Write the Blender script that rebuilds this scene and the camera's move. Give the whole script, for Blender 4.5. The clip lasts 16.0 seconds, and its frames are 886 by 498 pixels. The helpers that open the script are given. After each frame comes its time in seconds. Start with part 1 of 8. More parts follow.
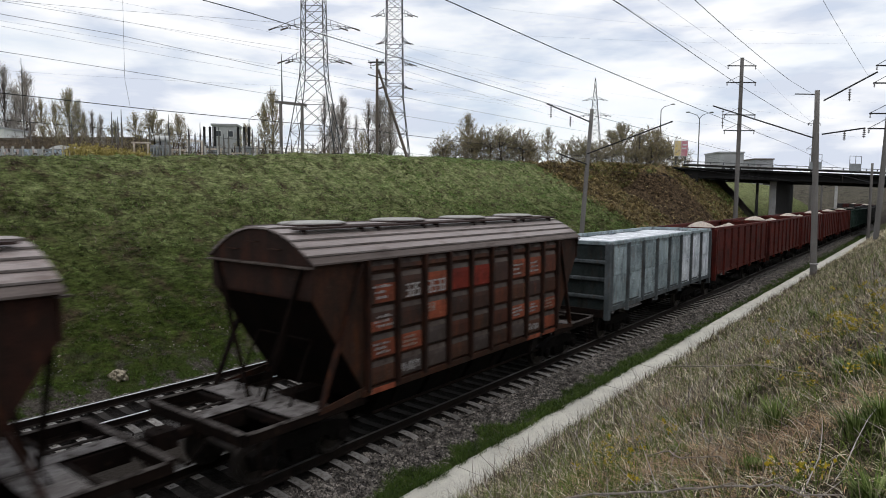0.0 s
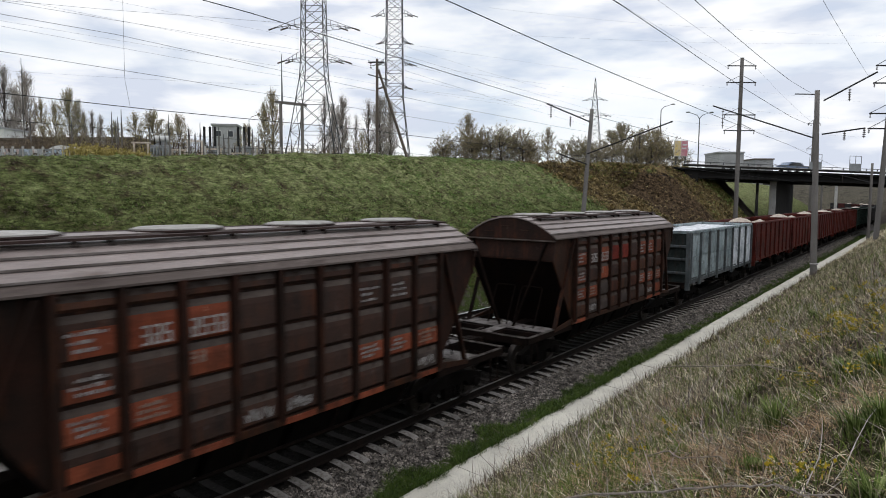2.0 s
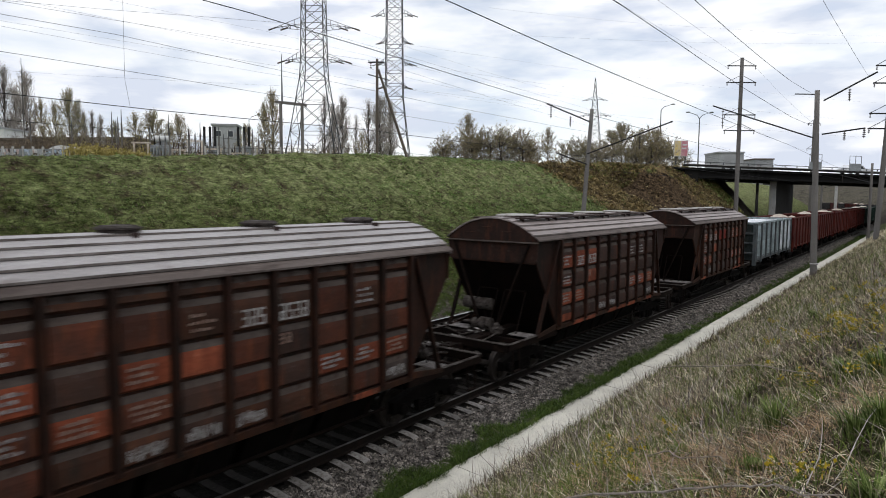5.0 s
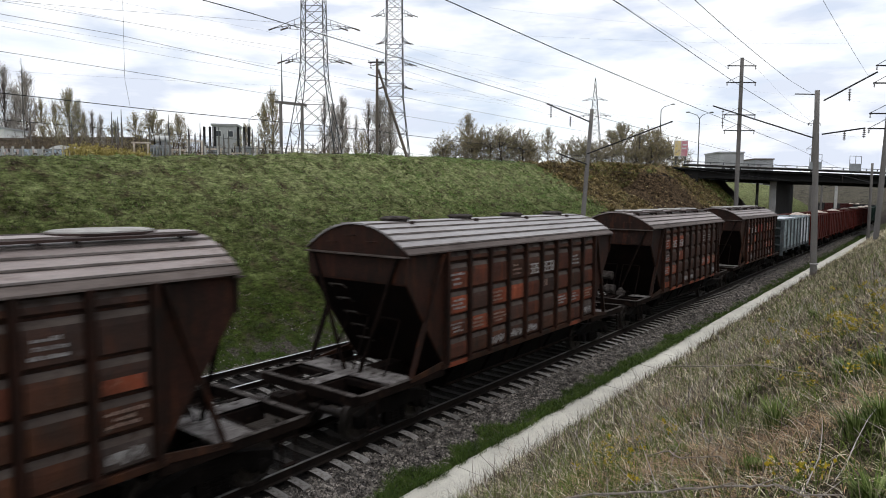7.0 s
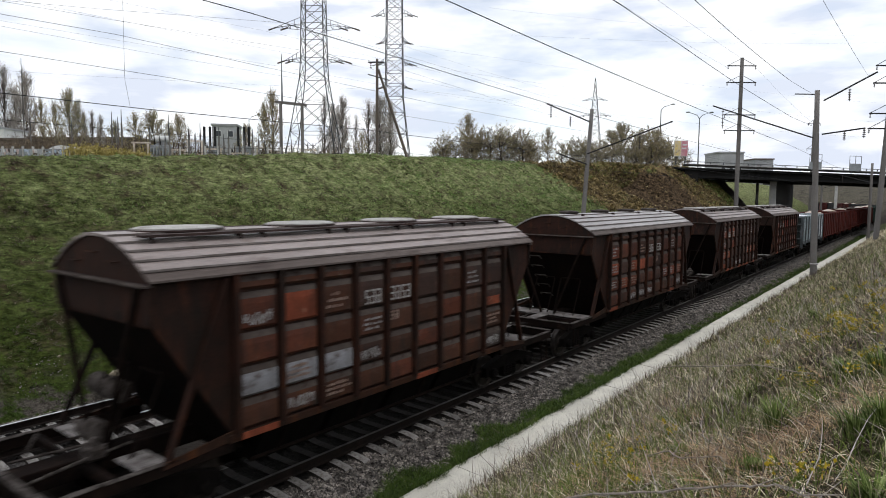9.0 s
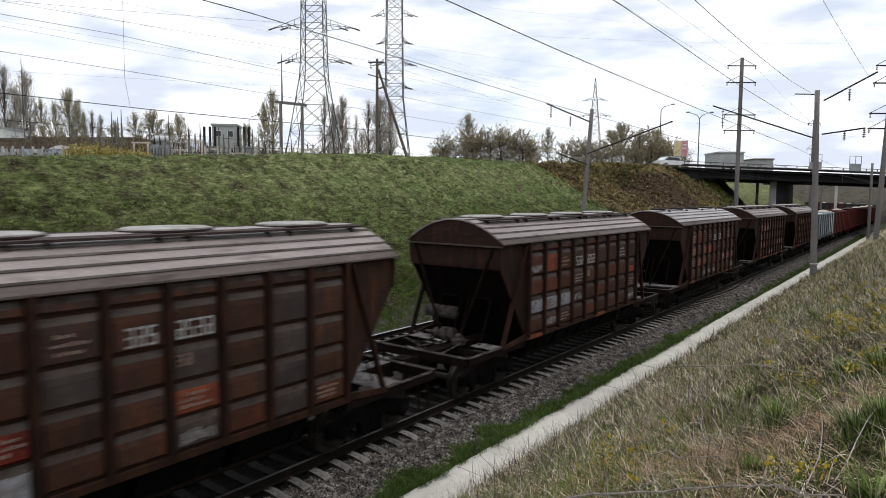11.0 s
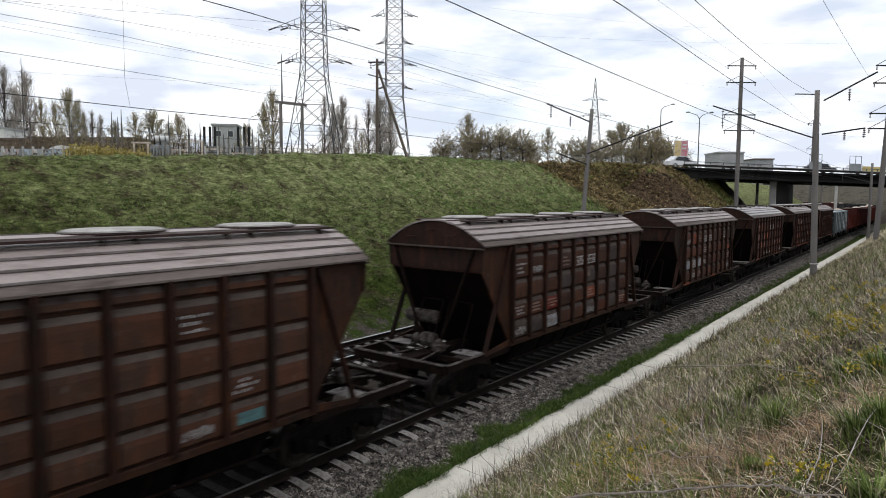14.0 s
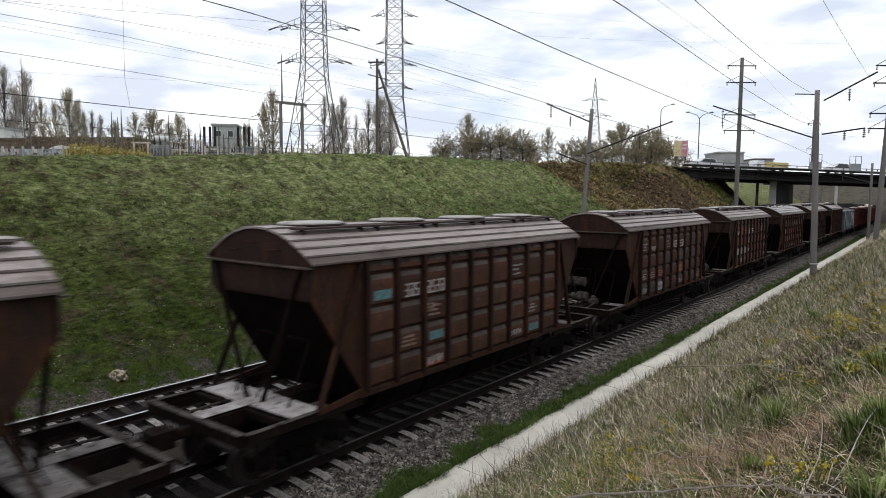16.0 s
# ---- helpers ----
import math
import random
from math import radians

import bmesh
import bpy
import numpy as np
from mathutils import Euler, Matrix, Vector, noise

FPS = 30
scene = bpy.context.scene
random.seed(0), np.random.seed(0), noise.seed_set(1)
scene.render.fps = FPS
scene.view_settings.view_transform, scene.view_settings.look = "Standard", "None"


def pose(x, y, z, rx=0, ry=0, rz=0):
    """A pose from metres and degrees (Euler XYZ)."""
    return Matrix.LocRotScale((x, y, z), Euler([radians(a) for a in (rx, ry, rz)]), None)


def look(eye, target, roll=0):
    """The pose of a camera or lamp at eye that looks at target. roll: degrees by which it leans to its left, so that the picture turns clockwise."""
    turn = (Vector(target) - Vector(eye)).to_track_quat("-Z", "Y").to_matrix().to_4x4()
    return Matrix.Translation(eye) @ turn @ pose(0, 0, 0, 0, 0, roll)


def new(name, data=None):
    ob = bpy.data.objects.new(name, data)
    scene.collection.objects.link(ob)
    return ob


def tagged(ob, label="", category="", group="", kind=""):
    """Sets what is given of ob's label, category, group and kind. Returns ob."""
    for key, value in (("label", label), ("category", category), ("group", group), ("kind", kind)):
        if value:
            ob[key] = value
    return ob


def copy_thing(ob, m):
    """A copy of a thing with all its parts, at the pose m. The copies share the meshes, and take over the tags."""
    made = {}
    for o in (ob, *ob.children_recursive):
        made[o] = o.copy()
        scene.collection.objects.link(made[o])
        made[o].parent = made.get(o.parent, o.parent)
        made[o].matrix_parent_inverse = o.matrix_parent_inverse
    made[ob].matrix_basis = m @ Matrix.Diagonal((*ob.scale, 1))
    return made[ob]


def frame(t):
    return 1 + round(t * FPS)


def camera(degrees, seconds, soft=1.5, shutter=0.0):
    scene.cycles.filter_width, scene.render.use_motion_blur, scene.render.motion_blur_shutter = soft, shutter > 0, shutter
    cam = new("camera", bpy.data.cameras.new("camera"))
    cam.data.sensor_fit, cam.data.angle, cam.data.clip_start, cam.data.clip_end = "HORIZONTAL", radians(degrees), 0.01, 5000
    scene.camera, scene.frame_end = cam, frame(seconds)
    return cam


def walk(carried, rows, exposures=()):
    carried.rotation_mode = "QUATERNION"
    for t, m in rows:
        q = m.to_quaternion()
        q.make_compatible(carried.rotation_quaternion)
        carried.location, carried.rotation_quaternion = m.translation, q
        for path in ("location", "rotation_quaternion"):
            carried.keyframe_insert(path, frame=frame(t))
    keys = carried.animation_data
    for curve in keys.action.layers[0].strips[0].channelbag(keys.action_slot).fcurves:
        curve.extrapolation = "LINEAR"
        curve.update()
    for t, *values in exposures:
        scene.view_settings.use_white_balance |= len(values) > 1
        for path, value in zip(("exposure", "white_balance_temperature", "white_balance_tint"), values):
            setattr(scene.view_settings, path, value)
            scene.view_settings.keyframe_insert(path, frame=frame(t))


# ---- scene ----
# ---- camera ----
cam = camera(69.64, 16.0, 0.95, 0.75)
EYE = Vector((0.0, -10.475, 5.331))
VIEW = Vector((0.79160, 0.60542, -0.08265))
walk(cam, [(0.0, look(EYE, EYE + VIEW * 10, 0.35)), (16.0, look(EYE, EYE + VIEW * 10, 0.35))], [(0.0, -0.10), (4.2, -0.10), (6.3, 0.06), (16.0, 0.08)])

# ---- sky and sun: a bright, mostly overcast spring day ----
world = bpy.data.worlds.new("sky")
scene.world = world
world.use_nodes = True
wn, wl = world.node_tree.nodes, world.node_tree.links
bg = wn["Background"]
sky = wn.new("ShaderNodeTexSky")
sky.sky_type, sky.sun_disc = "NISHITA", False
sky.sun_elevation, sky.sun_rotation = radians(50), radians(290)
sky_dim = wn.new("ShaderNodeVectorMath")
sky_dim.operation = "SCALE"
sky_dim.inputs["Scale"].default_value = 0.15
wl.new(sky.outputs[0], sky_dim.inputs[0])
wtc = wn.new("ShaderNodeTexCoord")
wmap = wn.new("ShaderNodeMapping")
wmap.inputs["Scale"].default_value = (1.6, 1.6, 6.5)
wl.new(wtc.outputs["Generated"], wmap.inputs["Vector"])
wno = wn.new("ShaderNodeTexNoise")
wno.inputs["Scale"].default_value, wno.inputs["Detail"].default_value, wno.inputs["Roughness"].default_value = 2.1, 7, 0.55
wl.new(wmap.outputs[0], wno.inputs["Vector"])
wramp = wn.new("ShaderNodeValToRGB")
wramp.color_ramp.elements[0].position, wramp.color_ramp.elements[0].color = 0.34, (0.6, 0.6, 0.6, 1)
wramp.color_ramp.elements[1].position, wramp.color_ramp.elements[1].color = 0.56, (1, 1, 1, 1)
wl.new(wno.outputs["Fac"], wramp.inputs[0])
wno2 = wn.new("ShaderNodeTexNoise")
wno2.inputs["Scale"].default_value, wno2.inputs["Detail"].default_value = 3.7, 6
wl.new(wmap.outputs[0], wno2.inputs["Vector"])
cloud = wn.new("ShaderNodeValToRGB")
cloud.color_ramp.elements[0].position, cloud.color_ramp.elements[0].color = 0.38, (0.74, 0.80, 0.93, 1)
cloud.color_ramp.elements[1].position, cloud.color_ramp.elements[1].color = 0.56, (1.12, 1.13, 1.15, 1)
wl.new(wno2.outputs["Fac"], cloud.inputs[0])
wmix = wn.new("ShaderNodeMix")
wmix.data_type = "RGBA"
wl.new(wramp.outputs[0], wmix.inputs["Factor"])
wl.new(sky_dim.outputs[0], wmix.inputs["A"])
wl.new(cloud.outputs[0], wmix.inputs["B"])
# a cloudy sky is brightest overhead
wsep = wn.new("ShaderNodeSeparateXYZ")
wl.new(wtc.outputs["Generated"], wsep.inputs[0])
overhead = wn.new("ShaderNodeMapRange")
overhead.inputs["From Min"].default_value, overhead.inputs["From Max"].default_value = 0.42, 0.95
overhead.inputs["To Min"].default_value, overhead.inputs["To Max"].default_value = 1.0, 1.38
wl.new(wsep.outputs["Z"], overhead.inputs["Value"])
wglow = wn.new("ShaderNodeVectorMath")
wglow.operation = "SCALE"
wl.new(wmix.outputs["Result"], wglow.inputs[0])
wl.new(overhead.outputs[0], wglow.inputs["Scale"])
wl.new(wglow.outputs[0], bg.inputs[0])
bg.inputs[1].default_value = 1.0
sun = new("sun", bpy.data.lights.new("sun", "SUN"))
sun.data.energy, sun.data.angle, sun.data.color = 0.5, radians(16), (1.0, 0.95, 0.88)
sun.matrix_basis = look((0, 0, 60), (22, 24, 10))


# ---- materials ----
def mixed(nt, a, b, fac, mode="MIX"):
    m = nt.nodes.new("ShaderNodeMix")
    m.data_type, m.blend_type = "RGBA", mode
    for socket, v in (("A", a), ("B", b), ("Factor", fac)):
        if isinstance(v, tuple):
            m.inputs[socket].default_value = (*v, 1)
        elif isinstance(v, (int, float)):
            m.inputs[socket].default_value = v
        else:
            nt.links.new(v, m.inputs[socket])
    return m.outputs["Result"]


def noise_out(nt, coords, scale, detail=4, rough=0.55, lo=0.35, hi=0.65, stretch=None):
    if stretch:
        mp = nt.nodes.new("ShaderNodeMapping")
        mp.inputs["Scale"].default_value = stretch
        nt.links.new(coords, mp.inputs["Vector"])
        coords = mp.outputs[0]
    n = nt.nodes.new("ShaderNodeTexNoise")
    n.inputs["Scale"].default_value, n.inputs["Detail"].default_value, n.inputs["Roughness"].default_value = scale, detail, rough
    nt.links.new(coords, n.inputs["Vector"])
    r = nt.nodes.new("ShaderNodeMapRange")
    r.inputs["From Min"].default_value, r.inputs["From Max"].default_value = lo, hi
    nt.links.new(n.outputs["Fac"], r.inputs["Value"])
    return r.outputs[0]


def surface(name, c1, c2, scale=2.0, rough=0.8, metal=0.0, fine=45.0, bump=0.25, stretch=None, vary=0.0, stain=None, stain_at=(0.55, 0.7), island=0.0, depth=0.01, shine=0.16):
    """A painted, metal, stone or earth surface: two colours in patches, fine grain, and stains."""
    m = bpy.data.materials.new(name)
    m.use_nodes = True
    nt = m.node_tree
    b = nt.nodes["Principled BSDF"]
    tc = nt.nodes.new("ShaderNodeTexCoord").outputs["Object"]
    col = mixed(nt, c1, c2, noise_out(nt, tc, scale, 5, 0.6, 0.36, 0.64, stretch))
    if stain:
        col = mixed(nt, col, stain, noise_out(nt, tc, scale * 2.3, 6, 0.65, stain_at[0], stain_at[1], stretch))
    grain = noise_out(nt, tc, fine, 3, 0.6, 0.25, 0.75)
    g = nt.nodes.new("ShaderNodeMapRange")
    g.inputs["To Min"].default_value, g.inputs["To Max"].default_value = 0.72, 1.25
    nt.links.new(grain, g.inputs["Value"])
    col = mixed(nt, col, g.outputs[0], 1.0, "MULTIPLY")
    if vary or island:
        src = nt.nodes.new("ShaderNodeObjectInfo").outputs["Random"] if vary else nt.nodes.new("ShaderNodeNewGeometry").outputs["Random Per Island"]
        v = nt.nodes.new("ShaderNodeMapRange")
        k = vary or island
        v.inputs["To Min"].default_value, v.inputs["To Max"].default_value = 1 - k, 1 + k
        nt.links.new(src, v.inputs["Value"])
        col = mixed(nt, col, v.outputs[0], 1.0, "MULTIPLY")
    nt.links.new(col, b.inputs["Base Color"])
    rr = nt.nodes.new("ShaderNodeMapRange")
    rr.inputs["To Min"].default_value, rr.inputs["To Max"].default_value = max(rough - 0.12, 0.05), min(rough + 0.12, 1)
    nt.links.new(grain, rr.inputs["Value"])
    nt.links.new(rr.outputs[0], b.inputs["Roughness"])
    b.inputs["Metallic"].default_value = metal
    b.inputs["Specular IOR Level"].default_value = shine
    if bump:
        bp = nt.nodes.new("ShaderNodeBump")
        bp.inputs["Strength"].default_value, bp.inputs["Distance"].default_value = bump, depth
        nt.links.new(grain, bp.inputs["Height"])
        nt.links.new(bp.outputs[0], b.inputs["Normal"])
    return m


def wagon_paint(name, c1, c2, rust, soot, vary=0.0, fade=None):
    """Old wagon paint: patchy colour, rust running down in streaks, soot and a little dust."""
    m = bpy.data.materials.new(name)
    m.use_nodes = True
    nt = m.node_tree
    b = nt.nodes["Principled BSDF"]
    tc = nt.nodes.new("ShaderNodeTexCoord").outputs["Object"]
    pos = nt.nodes.new("ShaderNodeVectorMath")
    pos.operation = "ADD"
    nt.links.new(tc, pos.inputs[0])
    info = nt.nodes.new("ShaderNodeObjectInfo")
    shift = nt.nodes.new("ShaderNodeVectorMath")
    shift.operation = "SCALE"
    shift.inputs[0].default_value = (37.0, 11.0, 5.0)
    nt.links.new(info.outputs["Random"], shift.inputs["Scale"])
    nt.links.new(shift.outputs[0], pos.inputs[1])
    p = pos.outputs[0]
    col = mixed(nt, c1, c2, noise_out(nt, p, 1.3, 5, 0.65, 0.38, 0.62))
    col = mixed(nt, col, rust, noise_out(nt, p, 2.6, 6, 0.7, 0.53, 0.68, (2.2, 2.2, 0.35)))
    col = mixed(nt, col, soot, noise_out(nt, p, 1.9, 6, 0.7, 0.50, 0.70, (1.6, 1.6, 0.5)))
    if fade:
        col = mixed(nt, col, fade, noise_out(nt, p, 7.0, 6, 0.75, 0.60, 0.74, (1.0, 1.0, 0.6)))
    grain = noise_out(nt, p, 26, 4, 0.65, 0.25, 0.75)
    g = nt.nodes.new("ShaderNodeMapRange")
    g.inputs["To Min"].default_value, g.inputs["To Max"].default_value = 0.68, 1.30
    nt.links.new(grain, g.inputs["Value"])
    col = mixed(nt, col, g.outputs[0], 1.0, "MULTIPLY")
    if vary:
        v = nt.nodes.new("ShaderNodeMapRange")
        v.inputs["To Min"].default_value, v.inputs["To Max"].default_value = 1 - vary, 1 + vary
        nt.links.new(info.outputs["Random"], v.inputs["Value"])
        col = mixed(nt, col, v.outputs[0], 1.0, "MULTIPLY")
    nt.links.new(col, b.inputs["Base Color"])
    b.inputs["Roughness"].default_value = 0.7
    b.inputs["Specular IOR Level"].default_value = 0.10
    bp = nt.nodes.new("ShaderNodeBump")
    bp.inputs["Strength"].default_value, bp.inputs["Distance"].default_value = 0.25, 0.008
    nt.links.new(noise_out(nt, p, 9, 5, 0.7, 0.3, 0.7), bp.inputs["Height"])
    nt.links.new(bp.outputs[0], b.inputs["Normal"])
    return m


def blade_material(name, c1, c2, c3):
    """Thin leaves and stalks: each one takes its own shade between three colours."""
    m = bpy.data.materials.new(name)
    m.use_nodes = True
    nt = m.node_tree
    b = nt.nodes["Principled BSDF"]
    r = nt.nodes.new("ShaderNodeNewGeometry").outputs["Random Per Island"]
    ramp = nt.nodes.new("ShaderNodeValToRGB")
    ramp.color_ramp.elements[0].color, ramp.color_ramp.elements[1].color = (*c1, 1), (*c3, 1)
    e = ramp.color_ramp.elements.new(0.5)
    e.color = (*c2, 1)
    nt.links.new(r, ramp.inputs[0])
    tc = nt.nodes.new("ShaderNodeTexCoord").outputs["Object"]
    patch = noise_out(nt, tc, 0.8, 4, 0.6, 0.3, 0.7)
    v = nt.nodes.new("ShaderNodeMapRange")
    v.inputs["To Min"].default_value, v.inputs["To Max"].default_value = 0.65, 1.25
    nt.links.new(patch, v.inputs["Value"])
    nt.links.new(mixed(nt, ramp.outputs[0], v.outputs[0], 1.0, "MULTIPLY"), b.inputs["Base Color"])
    b.inputs["Roughness"].default_value = 0.75
    b.inputs["Specular IOR Level"].default_value = 0.15
    return m


RUST = wagon_paint("rust_brown_paint", (0.03789, 0.01622, 0.009945), (0.02471, 0.01308, 0.008892), (0.07004, 0.02512, 0.01047), (0.01318, 0.01098, 0.008892), 0.10, (0.06179, 0.05442, 0.04395))
END_PAINT = wagon_paint("dark_end_paint", (0.030, 0.0145, 0.0105), (0.019, 0.011, 0.0088), (0.060, 0.021, 0.0115), (0.0115, 0.0088, 0.0076), 0.10, (0.06, 0.046, 0.038))
PANEL = wagon_paint("rust_brown_panel", (0.0648, 0.02698, 0.01674), (0.04166, 0.02115, 0.01457), (0.08353, 0.0351, 0.01798), (0.02546, 0.01969, 0.01603), 0.22, (0.09835, 0.08745, 0.06997))
PANEL_DARK = wagon_paint("sooty_panel", (0.05087, 0.02768, 0.02079), (0.03591, 0.02244, 0.01848), (0.0898, 0.03292, 0.01848), (0.02244, 0.01795, 0.01617), 0.2, (0.0898, 0.07183, 0.06466))
PANEL_ORANGE = wagon_paint("faded_orange_panel", (0.2077, 0.05256, 0.02667), (0.1234, 0.03705, 0.02028), (0.2682, 0.07409, 0.03628), (0.05634, 0.02449, 0.016), 0.2, (0.362, 0.2031, 0.1441))
PANEL_BRIGHT = wagon_paint("bright_orange_panel", (0.1886, 0.02696, 0.01632), (0.1282, 0.02074, 0.0136), (0.2037, 0.03421, 0.0204), (0.05281, 0.01348, 0.01088), 0.15, (0.2188, 0.07776, 0.0748))
PANEL_RED = wagon_paint("red_brown_panel", (0.09112, 0.02983, 0.01772), (0.05832, 0.02409, 0.01646), (0.1275, 0.04131, 0.01899), (0.02735, 0.01836, 0.0152), 0.2, (0.1094, 0.08605, 0.0734))
PANEL_GREY = surface("greyed_panel", (0.0495, 0.03861, 0.03501), (0.03217, 0.02235, 0.01842), 2.4, 0.65, 0, 30, 0.15, (0.66, 0.5418, 0.2457), 0.2, (0.08914, 0.06908, 0.06266))
PANEL_WHITE = surface("whitened_panel", (0.252, 0.252, 0.266), (0.14, 0.133, 0.133), 3.0, 0.65, 0, 30, 0.15, None, 0.15, (0.07, 0.049, 0.042))
PANEL_TEAL = surface("teal_daub", (0.0975, 0.2025, 0.21), (0.06375, 0.12, 0.1237), 9.0, 0.7, 0, 30, 0.1, None, 0.1, (0.0525, 0.03375, 0.027), (0.56, 0.68))
RIB = wagon_paint("dark_rib_paint", (0.02841, 0.01184, 0.008072), (0.01705, 0.009687, 0.007319), (0.05872, 0.02045, 0.009687), (0.009472, 0.008396, 0.006996), 0.12)
# dust, made paler for the skylight that the ledges catch
LEDGE = surface("dust_and_highlight_ledge", (0.08315, 0.06733, 0.05809), (0.04752, 0.03553, 0.02992), 2.0, 0.9, 0, 24, 0.2, None, 0.15, (0.03168, 0.02055, 0.01585), (0.55, 0.7))
ROOF = surface("dusty_roof_steel", (0.2934, 0.2464, 0.2285), (0.2072, 0.1714, 0.1579), 0.9, 0.5, 0, 22, 0.12, (0.4, 1.5, 1), 0.0, (0.1322, 0.09632, 0.08176), (0.58, 0.72), shine=0.35)
ROOF_PALE = surface("pale_galvanised_roof", (0.344, 0.3225, 0.3139), (0.2494, 0.2279, 0.2193), 0.9, 0.48, 0, 22, 0.12, (0.4, 1.5, 1), 0.0, (0.1634, 0.1333, 0.1204), (0.6, 0.74), shine=0.4)
SEAM = surface("worn_seam_steel", (0.21, 0.185, 0.172), (0.085, 0.070, 0.062), 3.0, 0.7, 0, 30, 0.1, (0.4, 1, 1))
# darker copy of the roof colour, standing for shade on the lowest strip
EAVE = surface("shaded_roof_edge", (0.1323, 0.1075, 0.0962), (0.0828, 0.065, 0.0572), 0.9, 0.75, 0, 22, 0.15, (0.4, 1.5, 1), 0.0, (0.05175, 0.0375, 0.0325), (0.52, 0.7))
HATCH = surface("pale_hatch_steel", (0.425, 0.4123, 0.3867), (0.2805, 0.2635, 0.2422), 2.2, 0.8, 0, 30, 0.15, None, 0, (0.136, 0.1105, 0.09775), (0.56, 0.72), shine=0.12)
WALKWAY = surface("walkway_steel", (0.0462, 0.0285, 0.0243), (0.0264, 0.0171, 0.01512), 3.0, 0.8, 0, 30, 0.3)
# grime taken nearly to black so that it carries the underframe's shadow
GRIME_SHADE = surface("grime_and_shade_underframe", (0.007511, 0.006142, 0.00546), (0.004095, 0.003412, 0.003071), 3.0, 0.9, 0, 40, 0.3, shine=0.05)
# near black stands for the shade on the chute's down-facing side
CHUTE = surface("shade_dark_chute_steel", (0.00665, 0.003325, 0.00252), (0.00315, 0.00217, 0.00189), 1.6, 0.85, 0, 30, 0.2, (1, 1, 0.4), 0, (0.0126, 0.0056, 0.0035), (0.56, 0.7), shine=0.06)
# oil stain on ballast and stones, deepened to carry the shade under the train
OIL_SHADE_BALLAST = surface("oil_and_shade_ballast", (0.018, 0.01548, 0.01368), (0.00864, 0.0072, 0.00648), 8.0, 0.95, 0, 24, 1.0, None, 0, (0.0306, 0.02736, 0.02448), (0.56, 0.70), 0, 0.05, 0.08)
STONE_DARK = surface("oil_and_shade_stone", (0.0252, 0.02184, 0.01932), (0.0126, 0.01092, 0.00966), 5.0, 0.95, 0, 30, 0.4, None, 0, None, (0.5, 0.6), 0.5, shine=0.08)
FRAME = surface("grimy_frame_steel", (0.01155, 0.007, 0.00546), (0.0056, 0.00406, 0.0035), 2.4, 0.85, 0, 35, 0.3, None, 0.0, (0.0238, 0.0147, 0.0105), (0.56, 0.72), shine=0.05)
DUST_STEEL = surface("dust_coated_steel", (0.08925, 0.0782, 0.0714), (0.0306, 0.02465, 0.02167), 3.5, 0.9, 0, 30, 0.25, None, 0.0, (0.0119, 0.008925, 0.00765), (0.50, 0.64), shine=0.06)
DUSTED = surface("dust_greyed_deck", (0.215, 0.200, 0.192), (0.105, 0.093, 0.088), 2.2, 0.9, 0, 30, 0.25, None, 0.0, (0.045, 0.036, 0.031), (0.5, 0.66), shine=0.06)
FLOURED = surface("flour_dusted_deck", (0.43, 0.405, 0.395), (0.235, 0.21, 0.205), 2.2, 0.9, 0, 30, 0.25, None, 0.0, (0.10, 0.085, 0.077), (0.54, 0.7), shine=0.06)
MARK = surface("stencilled_white", (0.3571, 0.3456, 0.3341), (0.2304, 0.2074, 0.1958), 6.0, 0.7, 0, 60, 0.05)
MARK_DAUB = surface("worn_white_daub", (0.34, 0.33, 0.325), (0.16, 0.145, 0.138), 7.0, 0.75, 0, 40, 0.05, None, 0, (0.07, 0.045, 0.038), (0.52, 0.62))
MARK_DIM = surface("faded_stencil", (0.2533, 0.19, 0.1548), (0.1548, 0.09149, 0.07038), 7.0, 0.7, 0, 60, 0.05)
WHEEL_STEEL = surface("worn_wheel_steel", (0.06, 0.05, 0.045), (0.03, 0.026, 0.024), 4.0, 0.5, 0.6, 30, 0.2)
GON_GREY = wagon_paint("whitish_grey_paint", (0.2968, 0.3528, 0.364), (0.1512, 0.1882, 0.196), (0.1568, 0.14, 0.1254), (0.0616, 0.07168, 0.07504), 0.15, (0.6944, 0.7168, 0.7392))
GON_CHALKED = wagon_paint("chalk_streaked_paint", (0.60, 0.63, 0.66), (0.34, 0.375, 0.40), (0.30, 0.29, 0.285), (0.14, 0.155, 0.165), 0.1, (0.82, 0.83, 0.85))
GON_GREY_RIB = wagon_paint("grey_post_paint", (0.0825, 0.0924, 0.0968), (0.0495, 0.0561, 0.0594), (0.0715, 0.0572, 0.0484), (0.0264, 0.0297, 0.0308), 0.15, (0.187, 0.1925, 0.198))
GON_END = wagon_paint("grimy_grey_green_end", (0.0276, 0.0348, 0.0336), (0.0168, 0.021, 0.0204), (0.03, 0.0228, 0.018), (0.0084, 0.0096, 0.0096), 0.1, (0.066, 0.072, 0.072))
CHALK = surface("chalk_powder", (0.86, 0.87, 0.88), (0.40, 0.42, 0.45), 1.1, 0.9, 0, 20, 0.4, None, 0, None, (0.5, 0.6), 0, 0.03)
GON_RED = wagon_paint("oxide_red_paint", (0.07358, 0.012, 0.008497), (0.04478, 0.009497, 0.006999), (0.09597, 0.0175, 0.009994), (0.0192, 0.006499, 0.005499), 0.2, (0.1279, 0.04999, 0.04249))
